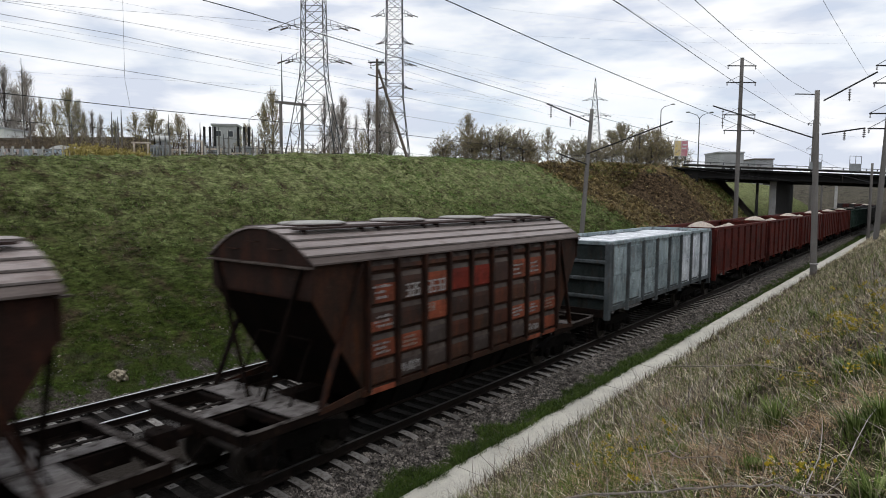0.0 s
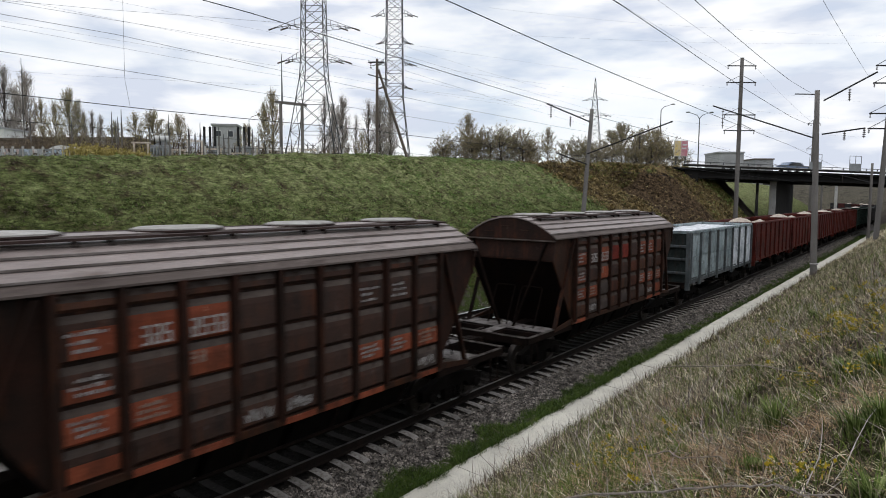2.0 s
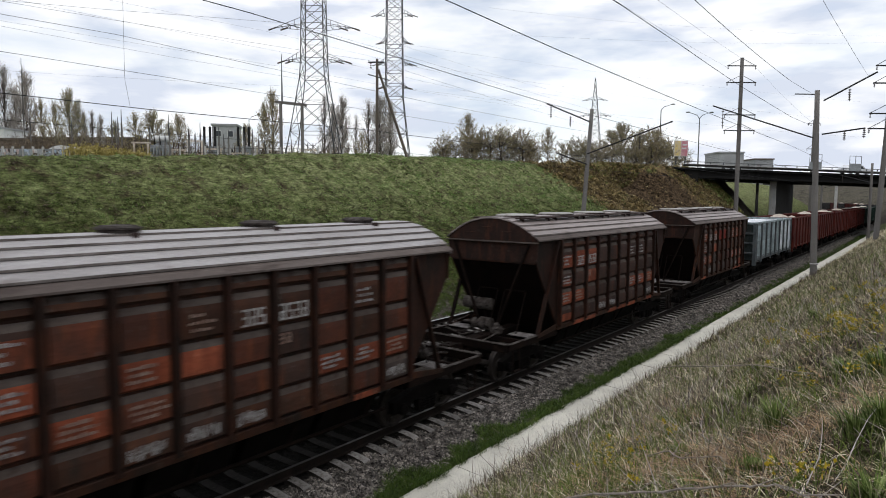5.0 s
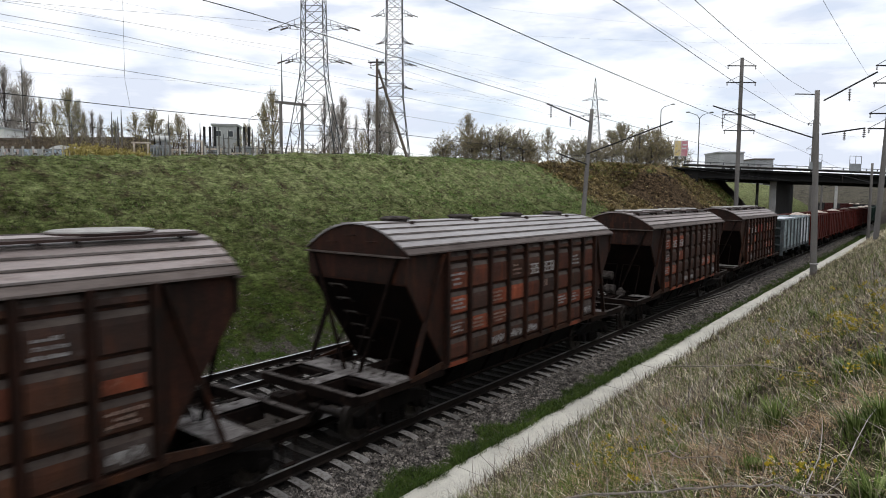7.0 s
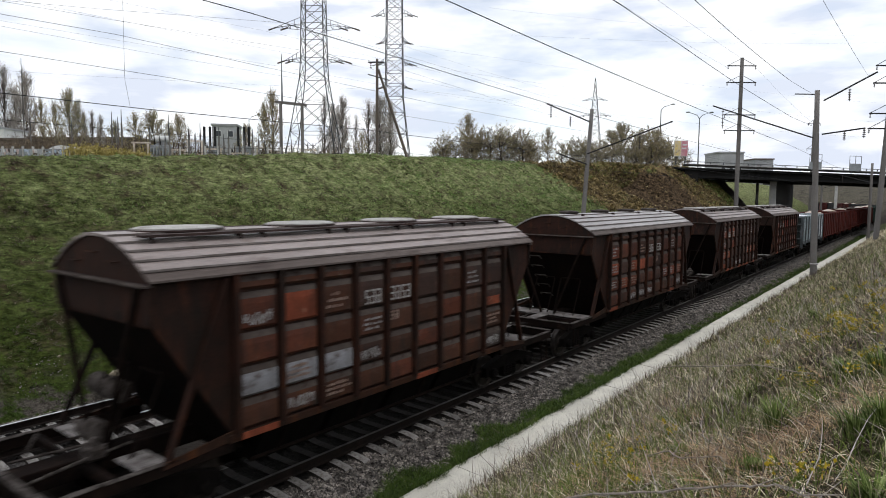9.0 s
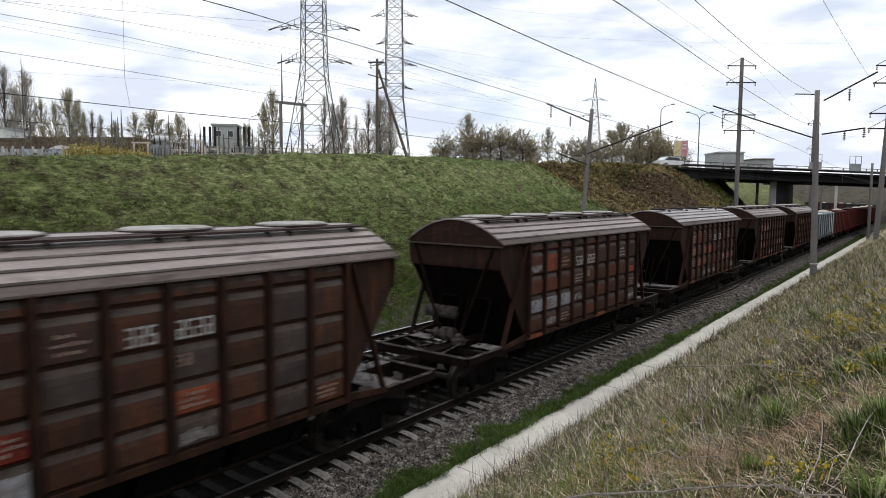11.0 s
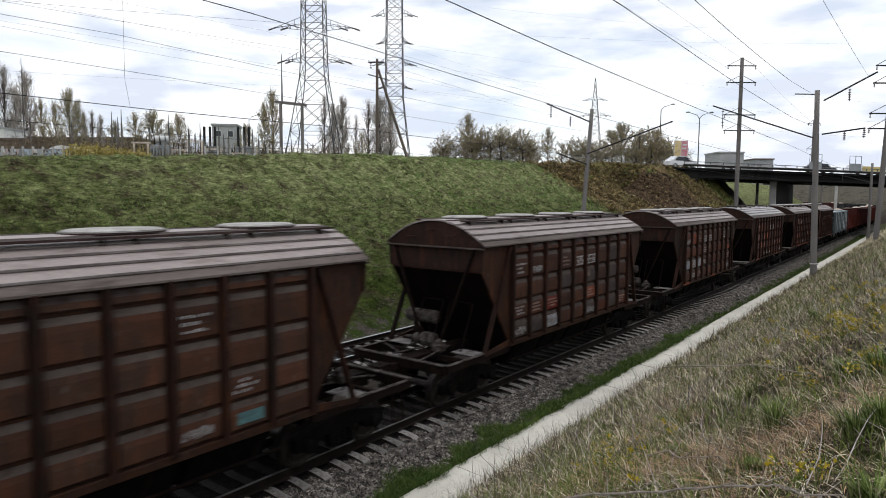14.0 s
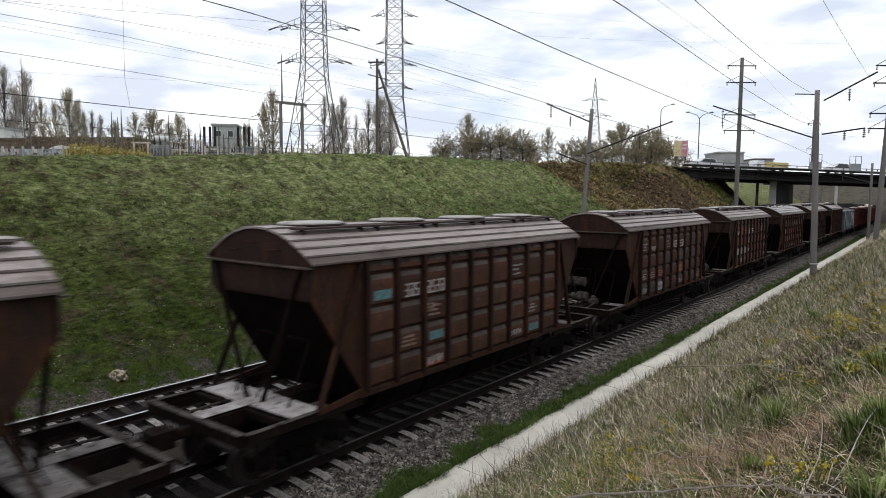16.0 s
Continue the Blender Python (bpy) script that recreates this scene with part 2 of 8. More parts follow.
GON_GREEN = surface("dark_green_paint", (0.0132, 0.033, 0.024), (0.0096, 0.0204, 0.0162), 1.2, 0.6, 0, 30, 0.2, (0.6, 0.6, 0.18), 0.15)
GON_BLACK = surface("sooty_black_paint", (0.026, 0.024, 0.023), (0.016, 0.015, 0.015), 1.2, 0.65, 0, 30, 0.2, (1, 1, 0.3), 0.15)
SAND = surface("pale_crushed_stone", (0.605, 0.528, 0.451), (0.44, 0.374, 0.3135), 2.0, 0.95, 0, 14, 0.8, None, 0, None, (0.5, 0.6), 0, 0.05)
LIMESTONE = surface("dirty_limestone", (0.40, 0.35, 0.26), (0.22, 0.185, 0.13), 6.0, 0.95, 0, 30, 0.6, None, 0, (0.10, 0.085, 0.06), (0.5, 0.62))
CONCRETE = surface("weathered_concrete", (0.44, 0.43, 0.41), (0.34, 0.33, 0.315), 0.9, 0.9, 0, 40, 0.25, None, 0.06, (0.24, 0.23, 0.20), (0.6, 0.72))
GUTTER = surface("pale_gutter_concrete", (0.6209, 0.5914, 0.5089), (0.4878, 0.4624, 0.3991), 1.2, 0.9, 0, 38, 0.3, None, 0.05, (0.3326, 0.3118, 0.2495), (0.6, 0.72))
# sleeper middles: oil plus the train's shade, both put into the colour
OIL_SHADE_SLEEPER = surface("oil_and_shade_sleeper", (0.030, 0.026, 0.023), (0.016, 0.014, 0.012), 4.0, 0.8, 0, 40, 0.3, None, 0, (0.075, 0.066, 0.058), (0.58, 0.72), shine=0.12)
SLEEPER = surface("sleeper_concrete", (0.235, 0.222, 0.208), (0.140, 0.128, 0.118), 2.0, 0.9, 0, 40, 0.3, None, 0.28, (0.060, 0.045, 0.036), (0.50, 0.68), shine=0.08)
MAST = surface("mast_concrete", (0.172, 0.160, 0.150), (0.112, 0.103, 0.096), 0.7, 0.9, 0, 30, 0.2, (1, 1, 0.2), 0.08, (0.085, 0.077, 0.071), (0.55, 0.7))
RAIL = surface("rail_steel_flank", (0.01886, 0.01213, 0.009436), (0.01078, 0.008085, 0.007007), 3.0, 0.75, 0.2, 40, 0.3)
# duller copy of the rail head, for the train's shadow on the near track
RAIL_SHADED = surface("shaded_rail_head", (0.16, 0.15, 0.145), (0.10, 0.092, 0.088), 3.0, 0.5, 0.5, 30, 0.05)
# pale, hardly metallic colour stands in for the far rails' bright sheen
RAIL_SHEEN = surface("polished_sheen_rail_head", (0.66, 0.66, 0.67), (0.52, 0.52, 0.53), 3.0, 0.35, 0.15, 30, 0.02, shine=0.6)
STONE = surface("ballast_stone", (0.2389, 0.2126, 0.1883), (0.03729, 0.0325, 0.0287), 5.0, 0.95, 0, 30, 0.4, None, 0, None, (0.5, 0.6), 0.85, shine=0.08)
STONE_PALE = surface("pale_track_stone", (0.34, 0.32, 0.29), (0.12, 0.11, 0.098), 5.0, 0.95, 0, 30, 0.4, None, 0, None, (0.5, 0.6), 0.6, shine=0.08)
BALLAST = surface("ballast_bed", (0.0736, 0.06678, 0.06262), (0.03312, 0.02978, 0.02778), 9.0, 0.95, 0, 26, 1.0, None, 0, (0.138, 0.1263, 0.1164), (0.5, 0.62), 0, 0.05)
LATTICE = surface("galvanised_lattice", (0.10, 0.105, 0.11), (0.06, 0.062, 0.066), 1.0, 0.6, 0.3, 20, 0.1)
DARK_STEEL = surface("dark_bracket_steel", (0.050, 0.048, 0.048), (0.030, 0.030, 0.030), 2.0, 0.7, 0.2, 30, 0.1)
CABLE = surface("cable_metal", (0.055, 0.055, 0.058), (0.040, 0.040, 0.042), 2.0, 0.7, 0.3, 30, 0.0)
DRY_BARK = surface("pale_dead_bark", (0.34, 0.30, 0.26), (0.22, 0.19, 0.16), 9.0, 0.9, 0, 60, 0.3)
WOOD = surface("weathered_pole_wood", (0.13, 0.105, 0.085), (0.075, 0.062, 0.052), 1.2, 0.9, 0, 30, 0.3, (3, 3, 0.3))
INSULATOR = surface("brown_glazed_insulator", (0.065, 0.040, 0.030), (0.04, 0.028, 0.022), 3.0, 0.3, 0, 30, 0.0, shine=0.5)
# concrete colour darkened for the shade under the deck and at the abutments
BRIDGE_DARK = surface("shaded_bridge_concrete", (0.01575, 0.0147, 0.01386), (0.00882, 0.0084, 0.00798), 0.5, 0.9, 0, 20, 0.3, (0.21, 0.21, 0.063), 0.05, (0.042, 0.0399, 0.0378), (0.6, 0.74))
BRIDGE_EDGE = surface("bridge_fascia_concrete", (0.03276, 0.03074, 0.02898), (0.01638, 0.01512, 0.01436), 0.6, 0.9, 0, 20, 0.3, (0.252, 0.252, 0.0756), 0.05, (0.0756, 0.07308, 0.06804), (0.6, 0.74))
WALL_GREY = surface("grey_rendered_wall", (0.36, 0.365, 0.37), (0.27, 0.275, 0.28), 0.3, 0.9, 0, 12, 0.1)
WALL_WHITE = surface("white_rendered_wall", (0.66, 0.66, 0.65), (0.50, 0.50, 0.49), 0.3, 0.9, 0, 12, 0.1)
ROOFING = surface("brown_roofing", (0.13, 0.10, 0.085), (0.09, 0.075, 0.065), 0.4, 0.9, 0, 10, 0.2)
GLASS = surface("dark_window_glass", (0.03, 0.035, 0.04), (0.02, 0.022, 0.025), 1.0, 0.12, 0, 10, 0.0, shine=0.5)
EQUIP = surface("grey_equipment_paint", (0.30, 0.32, 0.33), (0.19, 0.20, 0.205), 1.0, 0.6, 0, 15, 0.1, None, 0.1)
BLACK = surface("black_bushing", (0.018, 0.017, 0.017), (0.012, 0.012, 0.012), 2.0, 0.5, 0, 20, 0.0)
CAR_WHITE = surface("white_car_paint", (0.666, 0.675, 0.684), (0.594, 0.603, 0.612), 0.8, 0.25, 0, 10, 0.0, shine=0.5)
CAR_DARK = surface("dark_car_paint", (0.05, 0.055, 0.06), (0.04, 0.044, 0.05), 0.8, 0.25, 0, 10, 0.0, shine=0.5)
TYRE = surface("tyre_rubber", (0.022, 0.022, 0.022), (0.015, 0.015, 0.015), 3.0, 0.85, 0, 30, 0.1)
BARK = surface("grey_bark", (0.0975, 0.0832, 0.0728), (0.0611, 0.052, 0.0455), 2.0, 0.9, 0, 20, 0.3, (2, 2, 0.5), 0.15)
# twig colour lifted for the bright sky that bleaches thin twigs
TWIG = blade_material("twigs", (0.1595, 0.135, 0.09993), (0.2532, 0.2157, 0.158), (0.375, 0.3225, 0.2337))
BUD = blade_material("opening_buds", (0.231, 0.1815, 0.057), (0.3465, 0.286, 0.095), (0.441, 0.363, 0.133))
BUD_PALE = blade_material("pale_buds", (0.286, 0.247, 0.2015), (0.377, 0.325, 0.273), (0.468, 0.4095, 0.338))
BUD_GREEN = blade_material("young_green_leaves", (0.1875, 0.2, 0.075), (0.275, 0.2625, 0.1), (0.3375, 0.2875, 0.1375))
BROWN_SHOOT = blade_material("brown_shoots", (0.085, 0.062, 0.046), (0.14, 0.105, 0.078), (0.21, 0.165, 0.11))
SHRUB_YELLOW = blade_material("yellowish_shoots", (0.3, 0.225, 0.0525), (0.255, 0.21, 0.075), (0.165, 0.15, 0.06))
STRAW = blade_material("dry_straw", (0.07208, 0.0572, 0.03104), (0.4452, 0.3744, 0.2279), (1.028, 0.9256, 0.679))
STEM = blade_material("dead_weed_stems", (0.075, 0.0532, 0.0423), (0.155, 0.1159, 0.0936), (0.33, 0.2612, 0.2115))
CURL = blade_material("curled_straw", (0.17, 0.142, 0.088), (0.42, 0.365, 0.25), (0.80, 0.73, 0.57))
STRAW_DARK = blade_material("old_brown_straw", (0.0255, 0.0168, 0.009375), (0.0527, 0.0376, 0.02175), (0.1062, 0.0784, 0.0495))
GREEN_DARK = blade_material("dark_grass_blades", (0.0301, 0.0602, 0.006306), (0.0516, 0.09029, 0.01104), (0.0731, 0.1097, 0.01742))
VERGE = blade_material("dark_verge_blades", (0.0156, 0.03276, 0.00468), (0.04524, 0.0819, 0.0117), (0.0975, 0.1287, 0.02808))
GREEN = blade_material("fresh_grass_blades", (0.06, 0.09, 0.012), (0.1056, 0.1464, 0.024), (0.18, 0.21, 0.0576))
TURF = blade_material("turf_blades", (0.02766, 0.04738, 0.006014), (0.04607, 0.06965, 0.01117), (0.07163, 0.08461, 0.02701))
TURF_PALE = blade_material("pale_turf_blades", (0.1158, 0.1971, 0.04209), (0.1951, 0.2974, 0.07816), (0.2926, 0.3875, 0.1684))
WEED = blade_material("dry_weed", (0.09333, 0.0711, 0.04209), (0.258, 0.1972, 0.0954), (0.4941, 0.3956, 0.2034))
MAT = blade_material("matted_dead_straw", (0.1512, 0.0868, 0.04637), (0.2873, 0.175, 0.09274), (0.5443, 0.364, 0.2061))
LITTER = blade_material("dead_leaf_litter", (0.07084, 0.05603, 0.04048), (0.1214, 0.09664, 0.07176), (0.1872, 0.1546, 0.115))
# lifted further, with the sky's bloom round the poplars put into the colour
TWIG_PALE = blade_material("pale_twigs", (0.2325, 0.2046, 0.186), (0.341, 0.3038, 0.2759), (0.465, 0.4185, 0.3813))
# pier colour lowered for the shade beneath the deck
PIER = surface("shaded_pier_concrete", (0.05, 0.048, 0.045), (0.034, 0.0324, 0.0304), 0.8, 0.9, 0, 20, 0.3, (1, 1, 0.3), 0, (0.02, 0.0188, 0.0176), (0.56, 0.7))
CREST = blade_material("yellowish_green_grass", (0.085, 0.105, 0.028), (0.185, 0.20, 0.060), (0.33, 0.31, 0.115))
TUSSOCK = blade_material("tussock_blades", (0.05009, 0.08419, 0.01394), (0.1139, 0.1633, 0.03485), (0.2914, 0.3416, 0.1307))
PETAL = blade_material("yellow_flowers", (0.40, 0.29, 0.02), (0.48, 0.36, 0.03), (0.27, 0.24, 0.03))


def ground_material():
    """Turf, dry slope, bare earth and gravel, laid out by their place in the cutting."""
    m = bpy.data.materials.new("cutting_ground")
    m.use_nodes = True
    nt = m.node_tree
    b = nt.nodes["Principled BSDF"]
    pos = nt.nodes.new("ShaderNodeNewGeometry").outputs["Position"]
    sep = nt.nodes.new("ShaderNodeSeparateXYZ")
    nt.links.new(pos, sep.inputs[0])

    def step(socket, lo, hi, wob=None, amount=0.0):
        src = sep.outputs[socket]
        if wob is not None:
            mm = nt.nodes.new("ShaderNodeMath")
            mm.operation = "MULTIPLY_ADD"
            nt.links.new(wob, mm.inputs[0])
            mm.inputs[1].default_value = amount
            nt.links.new(src, mm.inputs[2])
            src = mm.outputs[0]
        r = nt.nodes.new("ShaderNodeMapRange")
        r.inputs["From Min"].default_value, r.inputs["From Max"].default_value = lo, hi
        nt.links.new(src, r.inputs["Value"])
        return r.outputs[0]

    def times(a, c):
        mm = nt.nodes.new("ShaderNodeMath")
        mm.operation = "MULTIPLY"
        nt.links.new(a, mm.inputs[0])
        nt.links.new(c, mm.inputs[1])
        return mm.outputs[0]

    big = noise_out(nt, pos, 0.22, 4, 0.55, 0.3, 0.7)
    mid = noise_out(nt, pos, 1.3, 5, 0.65, 0.36, 0.64)
    fine = noise_out(nt, pos, 14, 4, 0.7, 0.3, 0.7)
    turf = mixed(nt, mixed(nt, (0.018, 0.026, 0.005), (0.046, 0.068, 0.011), mid), mixed(nt, (0.078, 0.078, 0.028), (0.042, 0.066, 0.011), fine), big)
    # turf colour turns paler up the bank and farther along it
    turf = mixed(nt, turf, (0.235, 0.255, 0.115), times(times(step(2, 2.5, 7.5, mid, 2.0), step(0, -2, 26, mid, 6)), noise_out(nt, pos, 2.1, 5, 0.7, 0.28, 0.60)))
    turf = mixed(nt, turf, (0.062, 0.046, 0.028), noise_out(nt, pos, 1.1, 6, 0.75, 0.50, 0.66))
    comb = nt.nodes.new("ShaderNodeMapRange")
    comb.inputs["To Min"].default_value, comb.inputs["To Max"].default_value = 0.28, 1.65
    nt.links.new(noise_out(nt, pos, 5.5, 5, 0.75, 0.34, 0.66, (0.45, 1.2, 1.2)), comb.inputs["Value"])
    turf = mixed(nt, turf, comb.outputs[0], 1.0, "MULTIPLY")
    dry = mixed(nt, mixed(nt, (0.014, 0.0105, 0.0065), (0.040, 0.030, 0.018), mid), (0.045, 0.058, 0.016), noise_out(nt, pos, 0.9, 4, 0.6, 0.48, 0.62))
    def lean(k, lo, hi, wob, amount):
        """A step across the slanting line x + k y."""
        mm = nt.nodes.new("ShaderNodeMath")
        mm.operation = "MULTIPLY_ADD"
        nt.links.new(sep.outputs[1], mm.inputs[0])
        mm.inputs[1].default_value = k
        nt.links.new(sep.outputs[0], mm.inputs[2])
        ww = nt.nodes.new("ShaderNodeMath")
        ww.operation = "MULTIPLY_ADD"
        nt.links.new(wob, ww.inputs[0])
        ww.inputs[1].default_value = amount
        nt.links.new(mm.outputs[0], ww.inputs[2])
        r = nt.nodes.new("ShaderNodeMapRange")
        r.inputs["From Min"].default_value, r.inputs["From Max"].default_value = lo, hi
        nt.links.new(ww.outputs[0], r.inputs["Value"])
        return r.outputs[0]

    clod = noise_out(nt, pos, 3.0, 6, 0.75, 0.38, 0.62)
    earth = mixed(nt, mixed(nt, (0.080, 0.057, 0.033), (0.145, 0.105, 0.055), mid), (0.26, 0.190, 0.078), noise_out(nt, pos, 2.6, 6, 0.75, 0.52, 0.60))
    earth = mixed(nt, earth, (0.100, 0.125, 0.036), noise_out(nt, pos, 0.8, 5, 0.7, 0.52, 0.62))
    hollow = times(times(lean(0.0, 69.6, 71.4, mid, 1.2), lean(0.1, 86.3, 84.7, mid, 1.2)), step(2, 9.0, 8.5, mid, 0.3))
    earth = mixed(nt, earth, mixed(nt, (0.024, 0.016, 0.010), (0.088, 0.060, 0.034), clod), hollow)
    earth = mixed(nt, earth, (0.15, 0.20, 0.055), lean(1.18, 107.5, 109.5, mid, 2.5))
    rough_soil = nt.nodes.new("ShaderNodeMapRange")
    rough_soil.inputs["To Min"].default_value, rough_soil.inputs["To Max"].default_value = 0.28, 1.6
    nt.links.new(clod, rough_soil.inputs["Value"])
    earth = mixed(nt, earth, rough_soil.outputs[0], 1.0, "MULTIPLY")
    # darker soil under the bridge holds the deck's shade in its colour
    earth = mixed(nt, earth, (0.040, 0.032, 0.027), step(0, 97.5, 99.5, mid, 1.0))
    gravel = mixed(nt, mixed(nt, (0.040, 0.033, 0.026), (0.105, 0.092, 0.078), fine), (0.034, 0.052, 0.011), noise_out(nt, pos, 1.3, 5, 0.65, 0.44, 0.52))
    strip = mixed(nt, (0.04, 0.062, 0.014), (0.10, 0.085, 0.055), mid)
    col = mixed(nt, turf, earth, times(times(lean(0.5, 66.3, 68.3, mid, 1.6), step(0, 112, 109)), step(1, 9.5, 12, mid, 2)))
    col = mixed(nt, gravel, col, step(1, 8.2, 9.4, mid, 0.8))
    col = mixed(nt, (0.045, 0.038, 0.032), col, step(1, 7.0, 7.4))
    col = mixed(nt, strip, col, step(1, -1.9, -1.7))
    col = mixed(nt, col, mixed(nt, mixed(nt, (0.115, 0.100, 0.080), (0.060, 0.056, 0.034), mid), (0.030, 0.027, 0.021), noise_out(nt, pos, 0.55, 6, 0.75, 0.48, 0.64, (0.8, 0.6, 1.4))), step(0, 205, 240))
    col = mixed(nt, dry, col, step(1, -3.7, -3.3))
    shade = nt.nodes.new("ShaderNodeMapRange")
    shade.inputs["To Min"].default_value, shade.inputs["To Max"].default_value = 0.6, 1.3
    nt.links.new(fine, shade.inputs["Value"])
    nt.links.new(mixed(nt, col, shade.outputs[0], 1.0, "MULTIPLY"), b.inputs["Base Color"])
    b.inputs["Roughness"].default_value = 0.95
    b.inputs["Specular IOR Level"].default_value = 0.05
    bp = nt.nodes.new("ShaderNodeBump")
    bp.inputs["Strength"].default_value, bp.inputs["Distance"].default_value = 0.8, 0.08
    nt.links.new(noise_out(nt, pos, 7, 6, 0.75, 0.25, 0.75), bp.inputs["Height"])
    nt.links.new(bp.outputs[0], b.inputs["Normal"])
    return m


GROUND = ground_material()


# ---- building blocks ----
def part(name, bm, material, parent=None, label="", smooth=False):
    me = bpy.data.meshes.new(name)
    bmesh.ops.recalc_face_normals(bm, faces=bm.faces)
    bm.to_mesh(me)
    bm.free()
    me.materials.append(material)
    if smooth:
        for p in me.polygons:
            p.use_smooth = True
    return again(name, me, parent, label)


def again(name, me, parent=None, label="", m=None):
    """Another object on a mesh that exists already."""
    o = new(name, me)
    o.parent = parent
    if m is not None:
        o.matrix_basis = m
    return tagged(o, label)


def add_box(bm, x0, x1, y0, y1, z0, z1, bevel=0.0, m=None):
    r = bmesh.ops.create_cube(bm, size=1)
    c = Vector(((x0 + x1) / 2, (y0 + y1) / 2, (z0 + z1) / 2))
    for v in r["verts"]:
        v.co = Vector((c.x + v.co.x * (x1 - x0), c.y + v.co.y * (y1 - y0), c.z + v.co.z * (z1 - z0)))
        if m is not None:
            v.co = m @ v.co
    if bevel:
        es = {e for v in r["verts"] for e in v.link_edges}
        bmesh.ops.bevel(bm, geom=list(es), offset=bevel, segments=1, affect="EDGES", profile=0.5)
    return bm


def boxed(*a, **k):
    return add_box(bmesh.new(), *a, **k)


def add_prism(bm, outline, lo, hi, axis="x"):
    """A solid with the given outline (pairs), drawn out along one axis."""
    def at(u, v, w):
        return {"x": (w, u, v), "y": (u, w, v), "z": (u, v, w)}[axis]
    a = [bm.verts.new(at(u, v, lo)) for u, v in outline]
    b = [bm.verts.new(at(u, v, hi)) for u, v in outline]
    bm.faces.new(a)
    bm.faces.new(b[::-1])
    for i in range(len(a)):
        j = (i + 1) % len(a)
        bm.faces.new((a[i], b[i], b[j], a[j]))
    return bm


def add_rod(bm, p, q, r, r2=None, seg=6):
    """A round bar from p to q."""
    p, q = Vector(p), Vector(q)
    r2 = r if r2 is None else r2
    d = (q - p).normalized()
    s = d.orthogonal().normalized()
    t = d.cross(s)
    rings = []
    for c, k in ((p, r), (q, r2)):
        rings.append([bm.verts.new(c + (s * math.cos(6.28319 * i / seg) + t * math.sin(6.28319 * i / seg)) * k) for i in range(seg)])
    for i in range(seg):
        j = (i + 1) % seg
        bm.faces.new((rings[0][i], rings[0][j], rings[1][j], rings[1][i]))
    if seg > 2:
        bm.faces.new(rings[0][::-1])
        bm.faces.new(rings[1])
    return bm


def add_tube(bm, pts, r, seg=4):
    """One continuous bar through all the points."""
    pts = [Vector(p) for p in pts]
    prev = None
    for k, p in enumerate(pts):
        d = (pts[min(k + 1, len(pts) - 1)] - pts[max(k - 1, 0)]).normalized()
        s = d.cross(Vector((0.3, 0.9, 0.31))).normalized()
        t = d.cross(s)
        ring = [bm.verts.new(p + (s * math.cos(6.28319 * (i + 0.5) / seg) + t * math.sin(6.28319 * (i + 0.5) / seg)) * r) for i in range(seg)]
        if prev:
            for i in range(seg):
                bm.faces.new((prev[i], prev[(i + 1) % seg], ring[(i + 1) % seg], ring[i]))
        else:
            bm.faces.new(ring[::-1])
        prev = ring
    bm.faces.new(prev)
    return bm


def add_bar(bm, p, q, w, h, up=(0, 0, 1)):
    """A square bar from p to q."""
    p, q = Vector(p), Vector(q)
    d = (q - p).normalized()
    s = d.cross(Vector(up))
    s = s.normalized() if s.length > 1e-4 else Vector((1, 0, 0))
    t = s.cross(d)
    vs = [[bm.verts.new(c + s * (a * w / 2) + t * (b * h / 2)) for a, b in ((-1, -1), (1, -1), (1, 1), (-1, 1))] for c in (p, q)]
    bm.faces.new(vs[0][::-1])
    bm.faces.new(vs[1])
    for i in range(4):
        j = (i + 1) % 4
        bm.faces.new((vs[0][i], vs[0][j], vs[1][j], vs[1][i]))
    return bm


def add_lathe(bm, profile, seg, m):
    """A body turned about its own x axis: profile of (x, radius)."""
    rings = [[bm.verts.new(m @ Vector((x, r * math.cos(6.28319 * i / seg), r * math.sin(6.28319 * i / seg)))) for i in range(seg)] for x, r in profile]
    for a, b in zip(rings, rings[1:]):
        for i in range(seg):
            j = (i + 1) % seg
            bm.faces.new((a[i], a[j], b[j], b[i]))
    bm.faces.new(rings[0][::-1])
    bm.faces.new(rings[-1])
    return bm


def raw_mesh(name, verts, faces, material):
    me = bpy.data.meshes.new(name)
    me.from_pydata(verts, [], faces)
    me.materials.append(material)
    return me


# ---- the ground ----
def interp(x, xs, ys):
    return float(np.interp(x, xs, ys))


def crest(x):
    """Height of the far bank's upper edge."""
    return interp(x, [-60, 9, 17, 29, 39, 55, 64, 72, 77, 86, 90, 100, 140], [6.6, 6.75, 7.15, 8.0, 8.35, 8.62, 8.8, 9.15, 9.4, 9.42, 9.3, 9.25, 8.6])


CURVE_FROM, CURVE_RADIUS = 150.0, 400.0


def swing(x):
    """How far the line has swung aside where it curves beyond the bridge."""
    return max(0.0, min(x, 330.0) - CURVE_FROM) ** 2 / (2 * CURVE_RADIUS)


def ground_z(x, y):
    y -= swing(x)
    hill = max(0.0, min(14.0, (x - 285) * 0.18))
    return max(cutting_z(x, y), hill - 0.6) if x > 285 else cutting_z(x, y)


